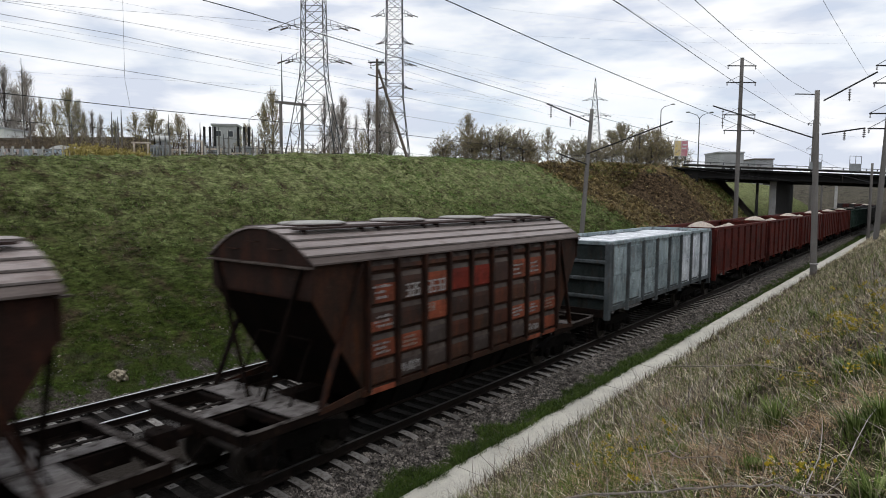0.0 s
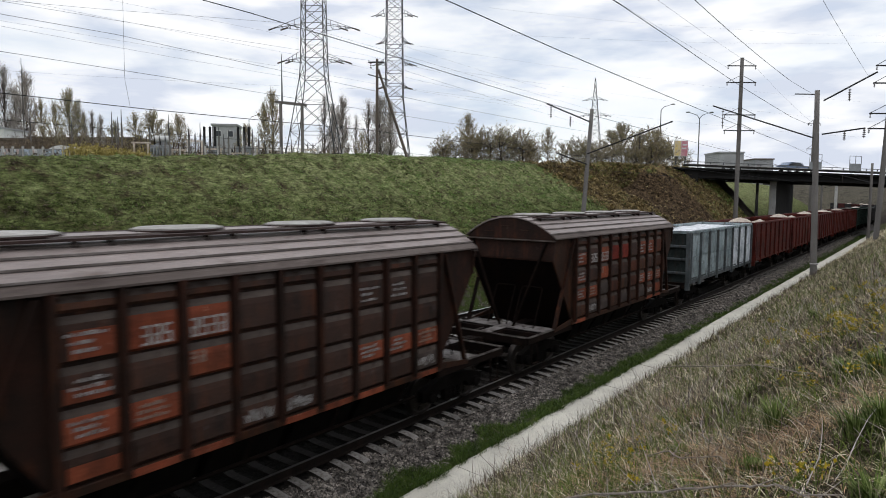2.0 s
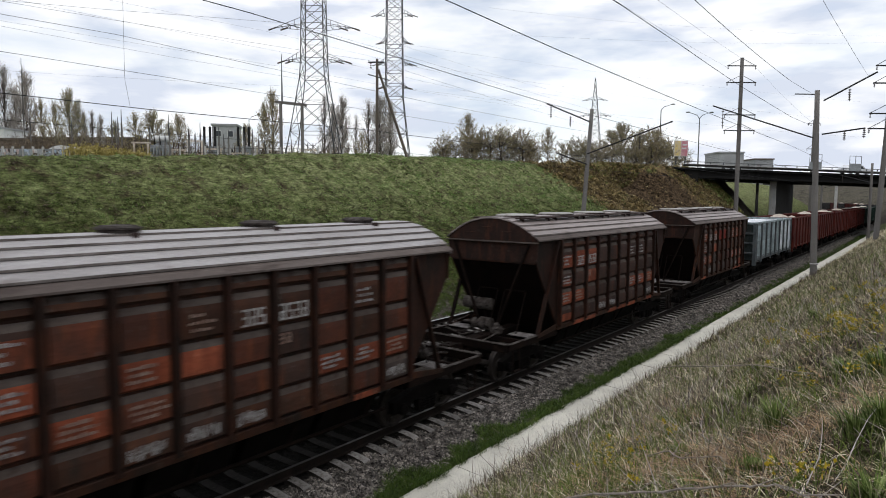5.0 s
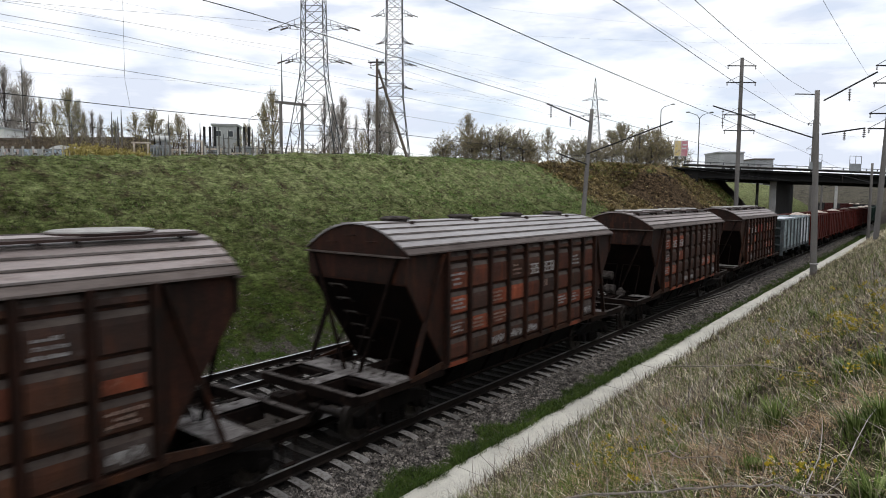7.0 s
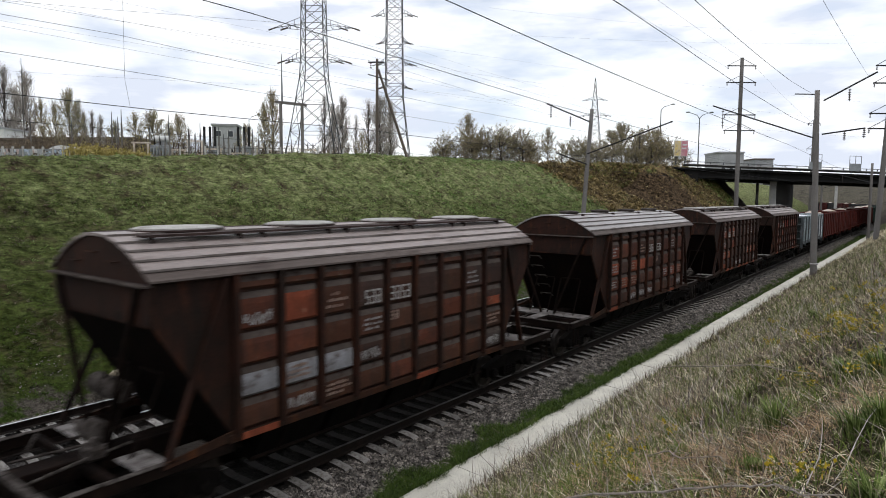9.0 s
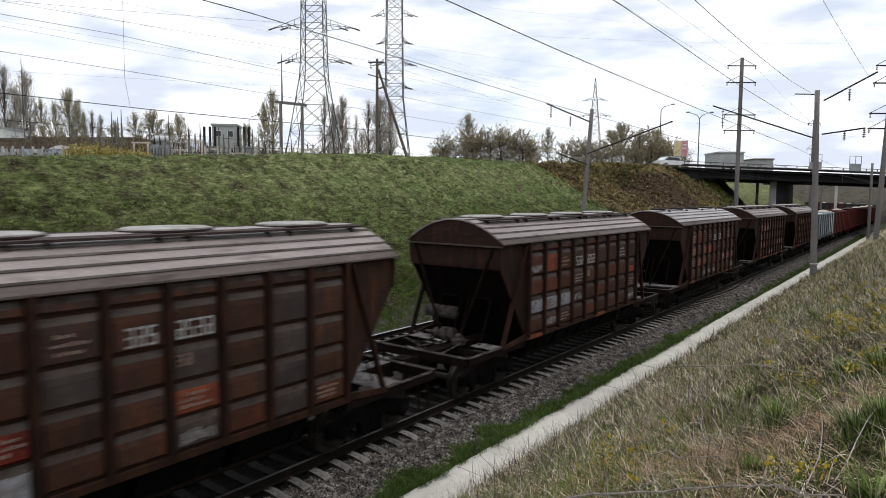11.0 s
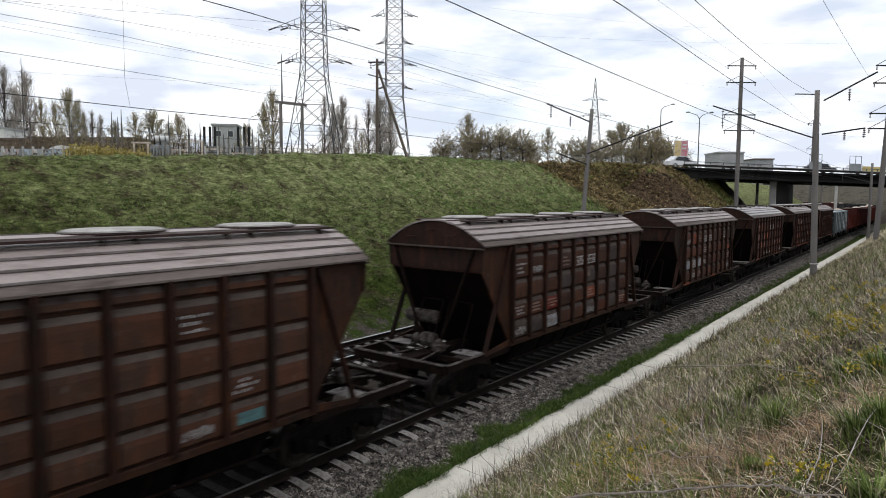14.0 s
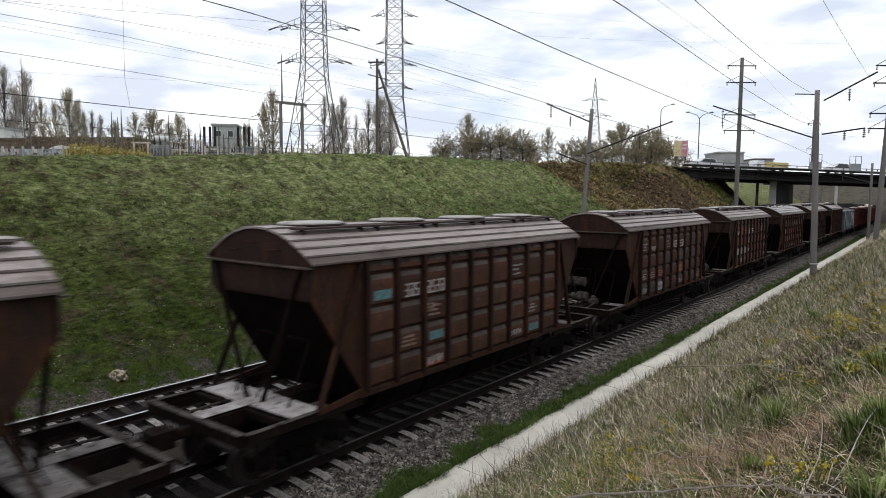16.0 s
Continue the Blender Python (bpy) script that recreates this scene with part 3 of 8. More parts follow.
def cutting_z(x, y):
    bumps = 0.10 * noise.noise((x * 0.33, y * 0.33, 0)) + 0.05 * noise.noise((x * 1.1, y * 1.1, 3))
    if y < -3.85:
        z = max(-0.36 + (-3.55 - y) * 0.60, 0.0) if y < -4.3 else -0.36 + (-3.85 - y)
        top = 5.6
        z = z if z < top - 0.3 else top - 0.3 + 0.3 * math.tanh((z - top + 0.3) / 0.3)
        return z + bumps * min(1, (-3.85 - y) / 0.5)
    if y < -2.75:
        return -0.55
    if y < 7.6:
        return -0.42 + 0.25 * bumps * (y < -2 or y > 6.5)
    m = interp(x, [67, 82, 91, 105, 111], [1.5, 1.05, 0.86, 0.9, 1.6])
    z = -0.42 + (y - 7.6) / m
    c = crest(x)
    far = max(0.0, (y - 30) / 40)
    c2 = c + (8.2 - c) * min(1, far)
    if z > c2 - 0.35:
        z = c2 - 0.35 + 0.35 * math.tanh((z - c2 + 0.35) / 0.35)
    dig = math.exp(-((x - 75) / 5.5) ** 2 - ((y - 17.6) / 3.4) ** 2)
    dig = 1.9 * max(0.0, min(1.0, (dig - 0.25) * 2.2))
    tufts = 0.10 * noise.noise((x * 1.5, y * 1.9, 7)) + 0.10 * abs(noise.noise((x * 2.6, y * 3.0, 8))) + 0.05 * noise.noise((x * 6.5, y * 7.5, 9))
    if x < 66:
        tufts += 0.13 * noise.noise((x * 0.75, y * 2.4, 11)) + 0.06 * noise.noise((x * 1.8, y * 5.0, 12))
    if 54 < x < 99:
        k = min(1.0, (x - 54) / 4) * min(1.0, (y - 7.6) / 2)
        tufts += k * (0.42 * abs(noise.noise((x * 0.55 - y * 0.25, y * 0.35, 4))) + 0.22 * noise.noise((x * 1.3, y * 1.5, 6)) + 0.12 * noise.noise((x * 2.9, y * 3.3, 2)) - 0.1)
    return z + bumps * (0.9 + 0.6 * (x > 55)) + tufts * min(1, (y - 7.6) / 1.5) - dig


def build_ground():
    xs = np.concatenate([[-3000, -900, -300, -120, -60, -30], np.arange(-16, 2, 0.6), np.arange(2, 66, 0.15), np.arange(66, 100, 0.25), np.arange(100, 112, 0.6), np.arange(112, 150, 1.25), np.arange(152, 300, 4), [310, 340, 370, 420, 900, 3000]])
    ys = np.concatenate([[-3000, -800, -250, -90, -45, -25, -18], np.arange(-15.5, -3.5, 0.4), [-3.84, -3.5, -3.2, -2.78, -2.7, -2.3, -1.9], np.arange(-1, 7, 1.3), np.arange(7.2, 23, 0.14), [23.4, 24, 25], [26, 28, 30, 32, 34, 36, 39, 42, 45, 52, 60, 80, 120, 200, 400, 1000, 3000]])
    n = len(ys)
    vs = [(x, y, ground_z(x, y)) for x in xs for y in ys]
    fs = [(i * n + j, (i + 1) * n + j, (i + 1) * n + j + 1, i * n + j + 1) for i in range(len(xs) - 1) for j in range(n - 1)]
    me = raw_mesh("ground", vs, fs, GROUND)
    for p in me.polygons:
        p.use_smooth = True
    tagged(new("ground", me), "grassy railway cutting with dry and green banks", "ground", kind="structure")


build_ground()

# ---- the two tracks ----
NEAR, FAR = 0.06, 5.45
PITCH = 0.543


def swung(bm):
    """Carry a straight piece of the line round the curve."""
    for v in bm.verts:
        v.co.y += swing(v.co.x)
    return bm


def rail_mesh(x0, x1):
    bm = bmesh.new()
    add_prism(bm, [(-0.075, -0.185), (0.075, -0.185), (0.075, -0.172), (0.012, -0.155), (0.010, -0.045), (0.036, -0.035), (0.036, -0.004), (-0.036, -0.004), (-0.036, -0.035), (-0.010, -0.045), (-0.012, -0.155), (-0.075, -0.172)], x0, x1)
    return bm


def sleeper_mesh():
    bm = bmesh.new()
    add_prism(bm, [(-1.35, -0.36), (1.35, -0.36), (1.35, -0.262), (1.28, -0.235), (0.98, -0.20), (0.55, -0.195), (0.25, -0.235), (-0.25, -0.235), (-0.55, -0.195), (-0.98, -0.20), (-1.28, -0.235), (-1.35, -0.262)], -0.125, 0.125)
    for v in bm.verts:
        if v.co.z > -0.3:
            v.co.x *= 0.80
    for s in (-0.76, 0.76):
        for d in (-0.115, 0.115):
            add_box(bm, -0.035, 0.035, s + d - 0.03, s + d + 0.03, -0.20, -0.172)
    bmesh.ops.recalc_face_normals(bm, faces=bm.faces)
    me = bpy.data.meshes.new("sleeper")
    bm.to_mesh(me)
    bm.free()
    me.materials.append(SLEEPER)
    me.materials.append(OIL_SHADE_SLEEPER)
    # faces between the rails get the colour with shade painted in
    for p in me.polygons:
        p.material_index = 1 if abs(p.center.y) < 0.6 else 0
    return me


SLEEPER_MESH = sleeper_mesh()


def build_track(y, first, count, label, head):
    track = tagged(new("railway_track"), label, "railway track", "railway tracks")
    track.location = (0, y, 0)
    for s in (-0.80, 0.80):
        bm, cap = rail_mesh(-60, CURVE_FROM), boxed(-60, CURVE_FROM, -0.034, 0.034, -0.004, 0.002)
        for k in range(20):
            add_prism(bm, [(-0.07, -0.185), (0.07, -0.185), (0.036, -0.004), (-0.036, -0.004)], CURVE_FROM + 8 * k, CURVE_FROM + 8 * k + 8)
            add_box(cap, CURVE_FROM + 8 * k, CURVE_FROM + 8 * k + 8, -0.034, 0.034, -0.004, 0.002)
        o = part("rail", swung(bm), RAIL, track, "rust-brown rail")
        o.location = (0, s, 0)
        part("rail_head", swung(cap), head, o)
    for k in range(first, first + count):
        again("sleeper", SLEEPER_MESH, track, "", pose(8.875 + k * PITCH, random.uniform(-0.02, 0.02), random.uniform(-0.008, 0.008), 0, random.uniform(-0.4, 0.4), random.uniform(-0.8, 0.8)))
    v = np.array([tuple(q.co) for q in SLEEPER_MESH.vertices])
    f = [tuple(p.vertices) for p in SLEEPER_MESH.polygons]
    verts, faces = [], []
    for k in list(range(first - 90, first)) + list(range(first + count, 500)):
        base = len(verts)
        verts += [tuple(q) for q in v + np.array((8.875 + k * PITCH, swing(8.875 + k * PITCH), 0))]
        faces += [tuple(i + base for i in p) for p in f]
    me = raw_mesh("more_sleepers", verts, faces, SLEEPER)
    me.materials.append(OIL_SHADE_SLEEPER)
    me.polygons.foreach_set("material_index", [p.material_index for p in SLEEPER_MESH.polygons] * (len(faces) // len(f)))
    tagged(again("more_sleepers", me, track), kind="stuff")


def build_ballast(y, name):
    bm = bmesh.new()
    out = [(-2.4, -0.5), (-2.35, -0.43), (-1.5, -0.285), (1.45, -0.285), (1.95, -0.42), (2.0, -0.5)]
    add_prism(bm, [(y + a, b) for a, b in out], -60, CURVE_FROM)
    for k in range(20):
        add_prism(bm, [(y + a, b) for a, b in out], CURVE_FROM + 8 * k, CURVE_FROM + 8 * k + 8)
    bed_ob = tagged(part(name, swung(bm), BALLAST), "grey crushed-stone ballast under the track", "ballast", kind="structure")
    part("oiled_strip", boxed(-60, CURVE_FROM, y - 0.98, y + 0.98, -0.31, -0.277), OIL_SHADE_BALLAST, bed_ob, "stones between the rails, darkened with oil and painted shade")


build_ballast(NEAR, "ballast_bed_1")
build_ballast(FAR, "ballast_bed_2")


def stone_field(name, areas, label, material=None):
    """Loose ballast stones, each a rough lump, over strips of (count, x0, x1, y0, y1, z of the surface)."""
    rng = np.random.default_rng(5)
    octa = np.array([(1, 0, 0), (-1, 0, 0), (0, 1, 0), (0, -1, 0), (0, 0, 1), (0, 0, -1)], float)
    tri = np.array([(0, 2, 4), (2, 1, 4), (1, 3, 4), (3, 0, 4), (2, 0, 5), (1, 2, 5), (3, 1, 5), (0, 3, 5)])
    vs, fs, n = [], [], 0
    for count, x0, x1, y0, y1, zf, *big in areas:
        grade = big[0] if big else 1.0
        u = rng.random(count) ** 1.5
        x, y = x0 + (x1 - x0) * u, rng.uniform(y0, y1, count)
        for i in range(count):
            s = rng.uniform(0.015, 0.042) * grade
            p = octa * rng.uniform(0.6, 1.15, (6, 3)) * s + rng.uniform(-0.3, 0.3, (6, 3)) * s
            a = rng.uniform(0, 6.28)
            c, d = math.cos(a), math.sin(a)
            px, py = p[:, 0] * c - p[:, 1] * d, p[:, 0] * d + p[:, 1] * c
            vs.append(np.stack([px + x[i], py + y[i], p[:, 2] * 0.8 + zf(y[i]) + s * 0.25], 1))
            fs.append(tri + n)
            n += 6
    me = raw_mesh(name, np.concatenate(vs).tolist(), np.concatenate(fs).tolist(), material or STONE)
    tagged(new(name, me), label, "gravel", kind="stuff")


def bed(y0):
    return lambda y: interp(abs(y - y0), [0, 1.36, 1.46, 2.35, 2.6], [-0.296, -0.296, -0.285, -0.425, -0.43])


stone_field("ballast_stones", [(40000, 5, 46, NEAR - 2.6, NEAR - 0.95, bed(NEAR)), (9000, 34, 110, NEAR - 2.6, NEAR - 1.3, bed(NEAR), 1.7), (6000, 1, 26, FAR + 1.6, FAR + 2.3, bed(FAR)), (4500, 1, 30, 7.4, 9.3, lambda y: -0.43 + max(0.0, y - 7.6) / 1.5)], "loose grey-brown crushed stones beside the track")
stone_field("pale_stones", [(7000, 1, 30, FAR + 0.9, FAR + 1.75, bed(FAR))], "pale crushed stones along the far rail", STONE_PALE)
stone_field("oiled_stones", [(9000, 4, 36, NEAR - 1.0, NEAR + 1.4, bed(NEAR)), (6000, 1, 16, FAR - 2.2, FAR + 0.95, bed(FAR))], "crushed stones between the rails, darkened with oil and painted shade", STONE_DARK)


def gutter_slab(x0, x1, rng):
    """One slab from x0 to x1: its ends break unevenly, its foot edge is worn."""
    bm = bmesh.new()
    out = [(-3.87, -0.62), (-2.80, -0.62), (-2.80, -0.345), (-2.85, -0.335), (-3.25, -0.358), (-3.62, -0.375), (-3.87, -0.315)]
    n = 6
    skew, rings = (rng.uniform(-0.05, 0.05), rng.uniform(-0.05, 0.05)), []
    for k in range(n + 1):
        t = k / n
        x = x0 + (x1 - x0) * t
        ring = []
        for y, z in out:
            e = (skew[0] if k == 0 else skew[1] if k == n else 0) * (y + 3.3)
            edge = rng.uniform(-0.018, 0.018) if y > -2.9 or y < -3.5 else 0
            ring.append(bm.verts.new((x + e, y + edge, z + (rng.uniform(-0.006, 0.006) if z > -0.5 else 0))))
        rings.append(ring)
    for p, q in zip(rings, rings[1:]):
        for i in range(len(out)):
            j = (i + 1) % len(out)
            bm.faces.new((p[i], q[i], q[j], p[j]))
    bm.faces.new(rings[0])
    bm.faces.new(rings[-1][::-1])
    return bm


def build_gutter():
    g = tagged(new("concrete_gutter"), "pale weathered concrete drainage gutter beside the track", "gutter", kind="structure")
    rng = random.Random(8)
    x = -18.0
    while x < 132:
        step = rng.choice((1.0, 1.5, 2.0, 1.5, 3.0)) if x < 40 else 3.0
        o = part("slab", gutter_slab(x + 0.008, x + step - 0.008, rng), GUTTER, g)
        o.location = (0, rng.uniform(-0.006, 0.006), rng.uniform(-0.005, 0.005))
        x += step


build_gutter()

# ---- the train ----
def travelled(t):
    """How far the train has come along the track at t seconds."""
    return 18.70 + 4.70 * t + 0.003 * t * t


MOVING = []   # (wagon, place along the train)


def train_pose(s):
    """The pose of a wagon s metres along the line, straight and then round the curve."""
    u = max(0.0, s - CURVE_FROM)
    for _ in range(3):
        u = max(0.0, s - CURVE_FROM) - u ** 3 / (6 * CURVE_RADIUS ** 2)
    x = s if s < CURVE_FROM else CURVE_FROM + u
    return pose(x, swing(x), 0.0, 0, 0, math.degrees(math.atan(u / CURVE_RADIUS)))


def wheelset_mesh():
    across = Matrix.Rotation(radians(90), 4, "Z")
    bm = bmesh.new()
    add_lathe(bm, [(-1.05, 0.06), (-0.95, 0.085), (0.95, 0.085), (1.05, 0.06)], 8, across)
    for s in (-1, 1):
        turn = across @ Matrix.Translation((s * 0.79, 0, 0)) @ Matrix.Rotation(radians(0 if s > 0 else 180), 4, "Y")
        add_lathe(bm, [(-0.07, 0.44), (-0.07, 0.505), (-0.04, 0.505), (-0.035, 0.478), (0.065, 0.468), (0.065, 0.41), (0.03, 0.38), (0.02, 0.20), (0.09, 0.15), (0.09, 0.09)], 22, turn)
        for i in range(4):
            a = radians(45 + 90 * i)
            add_box(bm, -0.05, 0.05, s * 0.79 - 0.02 + s * 0.03, s * 0.79 + 0.02 + s * 0.03, 0.25, 0.33, 0, Matrix.Rotation(a, 4, "Y"))
    me = bpy.data.meshes.new("wheelset")
    bmesh.ops.recalc_face_normals(bm, faces=bm.faces)
    bm.to_mesh(me)
    bm.free()
    me.materials.append(WHEEL_STEEL)
    return me


WHEELSET = wheelset_mesh()


def bogie(parent, x):
    """A two-axle bogie: frame with side frames and springs, and two wheelsets that turn."""
    bm = bmesh.new()
    for s in (-1, 1):
        y = s * 1.02
        out = [(-1.22, 0.40), (-1.22, 0.66), (-0.95, 0.74), (-0.45, 0.86), (0.45, 0.86), (0.95, 0.74), (1.22, 0.66), (1.22, 0.40), (0.72, 0.38), (0.55, 0.56), (0.33, 0.56), (0.30, 0.24), (-0.30, 0.24), (-0.33, 0.56), (-0.55, 0.56), (-0.72, 0.38)]
        add_prism(bm, out, y - 0.09, y + 0.09, "y")
        for d in (-0.17, 0, 0.17):
            for k in range(4):
                add_lathe(bm, [(0, 0.055), (0.03, 0.075), (0.06, 0.055)], 8, Matrix.Translation((d, y + s * 0.08, 0.30 + 0.065 * k)) @ Matrix.Rotation(radians(-90), 4, "Y"))
        for d in (-0.925, 0.925):
            add_lathe(bm, [(-0.02, 0.05), (0.0, 0.14), (0.12, 0.14), (0.16, 0.09)], 10, Matrix.Translation((d, y + s * 0.05, 0.475)) @ Matrix.Rotation(radians(90 * s), 4, "Z"))
    add_box(bm, -0.24, 0.24, -1.12, 1.12, 0.56, 0.80, 0.03)
    for d in (-0.45, 0.45):
        add_bar(bm, (d, -0.95, 0.45), (d, 0.95, 0.45), 0.07, 0.07)
    frame_part = part("bogie", bm, GRIME_SHADE, parent, "cast steel bogie, blackened with grime and painted shade")
    frame_part.location = (x, 0, 0)
    for d in (-0.925, 0.925):
        ws = again("wheelset", WHEELSET, frame_part, "worn steel wheels on an axle")
        ws.location = (d, 0, 0.475)


def coupler(parent, x, s):
    bm = bmesh.new()
    add_box(bm, min(0, s * 0.42), max(0, s * 0.42), -0.09, 0.09, 0.98, 1.16, 0.02)
    add_prism(bm, [(s * 0.40, -0.20), (s * 0.62, -0.20), (s * 0.66, -0.10), (s * 0.56, 0.02), (s * 0.66, 0.10), (s * 0.62, 0.22), (s * 0.40, 0.16)], 0.92, 1.24, "z")
    add_rod(bm, (s * 0.05, -0.5, 0.95), (s * 0.35, -0.42, 0.62), 0.025)
    add_rod(bm, (s * 0.35, -0.42, 0.62), (s * 0.55, -0.2, 0.80), 0.025)
    o = part("coupler", bm, FRAME, parent, "grimy automatic coupler with a brake hose")
    o.location = (x, 0, 0)


# hopper wagon: outlines in its own space, x along the train


def roof_z(y):
    r = abs(y) / 1.62
    return 4.09 + 0.62 * (1 - r ** 2.1)


ROWS = [(3.77, 4.00), (3.09, 3.73), (2.51, 3.05), (1.96, 2.47), (1.43, 1.92)]
COLS, COL0, COLW = 9, -4.06, 0.905
LOOK = {".": PANEL, "d": PANEL_DARK, "o": PANEL_ORANGE, "O": PANEL_BRIGHT, "h": PANEL_ORANGE, "r": PANEL_RED, "g": PANEL_GREY, "w": PANEL_WHITE, "t": PANEL_TEAL}
PANELS = {}


def panel_mesh(row, key):
    """A pressed sheet between the posts: it stands out from the wall with sloping edges."""
    if (row, key) not in PANELS:
        z0, z1 = ROWS[row]
        w = COLW / 2 - 0.068
        edge = min(0.105, (z1 - z0) * 0.4)
        a = [(-w, 0, z0), (w, 0, z0), (w, 0, z1), (-w, 0, z1)]
        b = [(-w + 0.03, -0.065, z0 + 0.05), (w - 0.03, -0.065, z0 + 0.05), (w - 0.03, -0.065, z1 - edge * 1.9), (-w + 0.03, -0.065, z1 - edge * 1.9)]
        c = [(w - 0.022, -0.050, z1 - edge), (-w + 0.022, -0.050, z1 - edge)]
        PANELS[(row, key)] = raw_mesh("panel", a + b + c, [(4, 5, 6, 7), (0, 1, 5, 4), (1, 2, 8, 6, 5), (2, 3, 9, 8), (3, 0, 4, 7, 9), (7, 6, 8, 9)], LOOK[key])
        # only the top bevel takes the paler colour, dust and painted highlight together
        PANELS[(row, key)].materials.append(LEDGE)
        PANELS[(row, key)].polygons[3].material_index = 1
    return PANELS[(row, key)]


PATCHES = {}


def patch_mesh(row, key, form):
    """Newer paint over the lower part of a panel."""
    if (row, key, form) not in PATCHES:
        z0, z1 = ROWS[row][0] + 0.05, ROWS[row][1] - 0.13
        w = COLW / 2 - 0.11
        top = z0 + (z1 - z0) * (0.72, 0.95, 0.60, 0.85)[form]
        x0, x1 = (-w, -w + 0.04, -w, -w + 0.1)[form], (w, w, w - 0.08, w)[form]
        if key == "t":
            z0, top, x1 = z0 + 0.06, z0 + 0.26, x0 + 0.52
        lay = -0.070
        PATCHES[(row, key, form)] = raw_mesh("paint_patch", [(x0, lay, z0), (x1, lay, z0), (x1, lay, top), (x0, lay, top), (x0, -0.06, z0), (x1, -0.06, z0), (x1, -0.06, top), (x0, -0.06, top)], [(0, 1, 2, 3), (0, 4, 5, 1), (1, 5, 6, 2), (2, 6, 7, 3), (3, 7, 4, 0)], LOOK[key])
    return PATCHES[(row, key, form)]


def side_sheet(y0, y1):
    bm = bmesh.new()
    add_prism(bm, [(-5.48, 4.09), (-5.48, 3.44), (-4.12, 1.38), (4.12, 1.38), (5.48, 3.44), (5.48, 4.09)], y0, y1, "y")
    return bm


def hopper_body(hatch_style, kits, paint_roof):
    w = new("hopper_wagon")
    sheet = RIB if "sooty" in kits[0] or "dark" in kits[0] else RUST
    part("side_wall", side_sheet(-1.53, -1.49), sheet, w)
    part("side_wall", side_sheet(1.49, 1.53), RUST, w)
    for c in range(COLS + 1):
        x = COL0 + COLW * c
        part("post", boxed(x - 0.048, x + 0.048, -1.675, -1.53, 1.36, 4.06, 0.012), RIB, w)
    part("side_sill", boxed(-4.2, 4.2, -1.60, -1.44, 1.27, 1.40, 0.01), RUST, w)
    part("side_sill", boxed(-4.2, 4.2, 1.44, 1.60, 1.27, 1.40, 0.01), RUST, w)
    # roof in lapped strips
    ys = [1.66, 1.48, 1.27, 1.03, 0.76, 0.4, 0.0]
    for s in (-1, 1):
        for i, (a, b) in enumerate(zip(ys, ys[1:])):
            lift = 0.022
            za, zb = roof_z(min(a, 1.62)) + lift, roof_z(b) + 0.0
            if a > 1.62:
                za -= 0.03
            bm = bmesh.new()
            sag = 0.012
            prof = [(s * a, za), (s * (a + b) / 2, (za + zb) / 2 + sag), (s * (b - 0.03 if b else 0), zb + (0.006 if b else 0.01)), (s * (b if b else 0), zb - 0.03), (s * a, za - 0.035)]
            add_prism(bm, prof, -5.52, 5.52)
            strip_ob = part("roof_strip", bm, paint_roof if i else EAVE, w)
            if b:
                part("seam", boxed(-5.52, 5.52, min(s * (b - 0.005), s * (b + 0.03)), max(s * (b - 0.005), s * (b + 0.03)), zb + 0.0, zb + 0.032), SEAM, strip_ob, "pale worn roof seam")
    # rounded end plates, ledges, end panels and the sloping chutes
    for s, kit in ((-1, kits[0]), (1, kits[1])):
        end_look = RIB if "dark" in kit else END_PAINT

        def span(a, b):
            return min(s * a, s * b), max(s * a, s * b)

        bm = bmesh.new()
        out = [(y, roof_z(y) - 0.03) for y in np.linspace(-1.6, 1.6, 15)] + [(1.6, 4.02), (-1.6, 4.02)]
        add_prism(bm, out, *span(5.44, 5.48))
        plate = part("end_plate", bm, end_look, w)
        for y, z in ((-0.55, 4.30), (0.15, 4.42), (0.75, 4.25)):
            part("grab_iron", add_tube(bmesh.new(), [(s * 5.48, y - 0.14, z), (s * 5.55, y - 0.14, z), (s * 5.55, y + 0.14, z), (s * 5.48, y + 0.14, z)], 0.012), RUST, plate)
        part("end_ledge", boxed(*span(5.44, 5.61), -1.61, 1.61, 3.985, 4.015), LEDGE, w)
        part("end_panel", add_prism(bmesh.new(), [(-1.56, 3.42), (1.56, 3.42), (1.60, 3.985), (-1.60, 3.985)], *span(5.46, 5.50)), end_look, w)
        part("end_chute", add_prism(bmesh.new(), [(s * 5.46, 3.42), (s * 5.40, 3.42), (s * 3.9, 1.10), (s * 3.96, 1.10)], -1.47, 1.47, "y"), CHUTE, w, "sloping end chute, its colour darkened as a shaded underside")
        part("end_sill", boxed(*span(5.36, 5.48), -1.50, 1.50, 3.37, 3.43), RIB, w)
        # braces: one along the side, one from the upper corner to the middle of the platform
        for t in (-1, 1):
            part("side_brace", add_bar(bmesh.new(), (s * 4.24, t * 1.60, 4.0), (s * (5.24 if t < 0 else 5.55), t * 1.49, 1.27), 0.06, 0.12, (0, 1, 0)), RIB if t < 0 else FRAME, w)
            part("end_brace", add_bar(bmesh.new(), (s * 5.53, t * 1.34, 3.99), (s * 5.60, t * 0.24, 1.27), 0.05, 0.08, (1, 0, 0)), FRAME, w)
            part("sill_tail", add_prism(bmesh.new(), [(s * 4.10, 1.46), (s * 4.10, 1.30), (s * 5.32, 1.20), (s * 5.32, 1.30)], *sorted((t * 1.56, t * 1.52)), "y"), RUST, w, "rust-brown tail of the side sill")
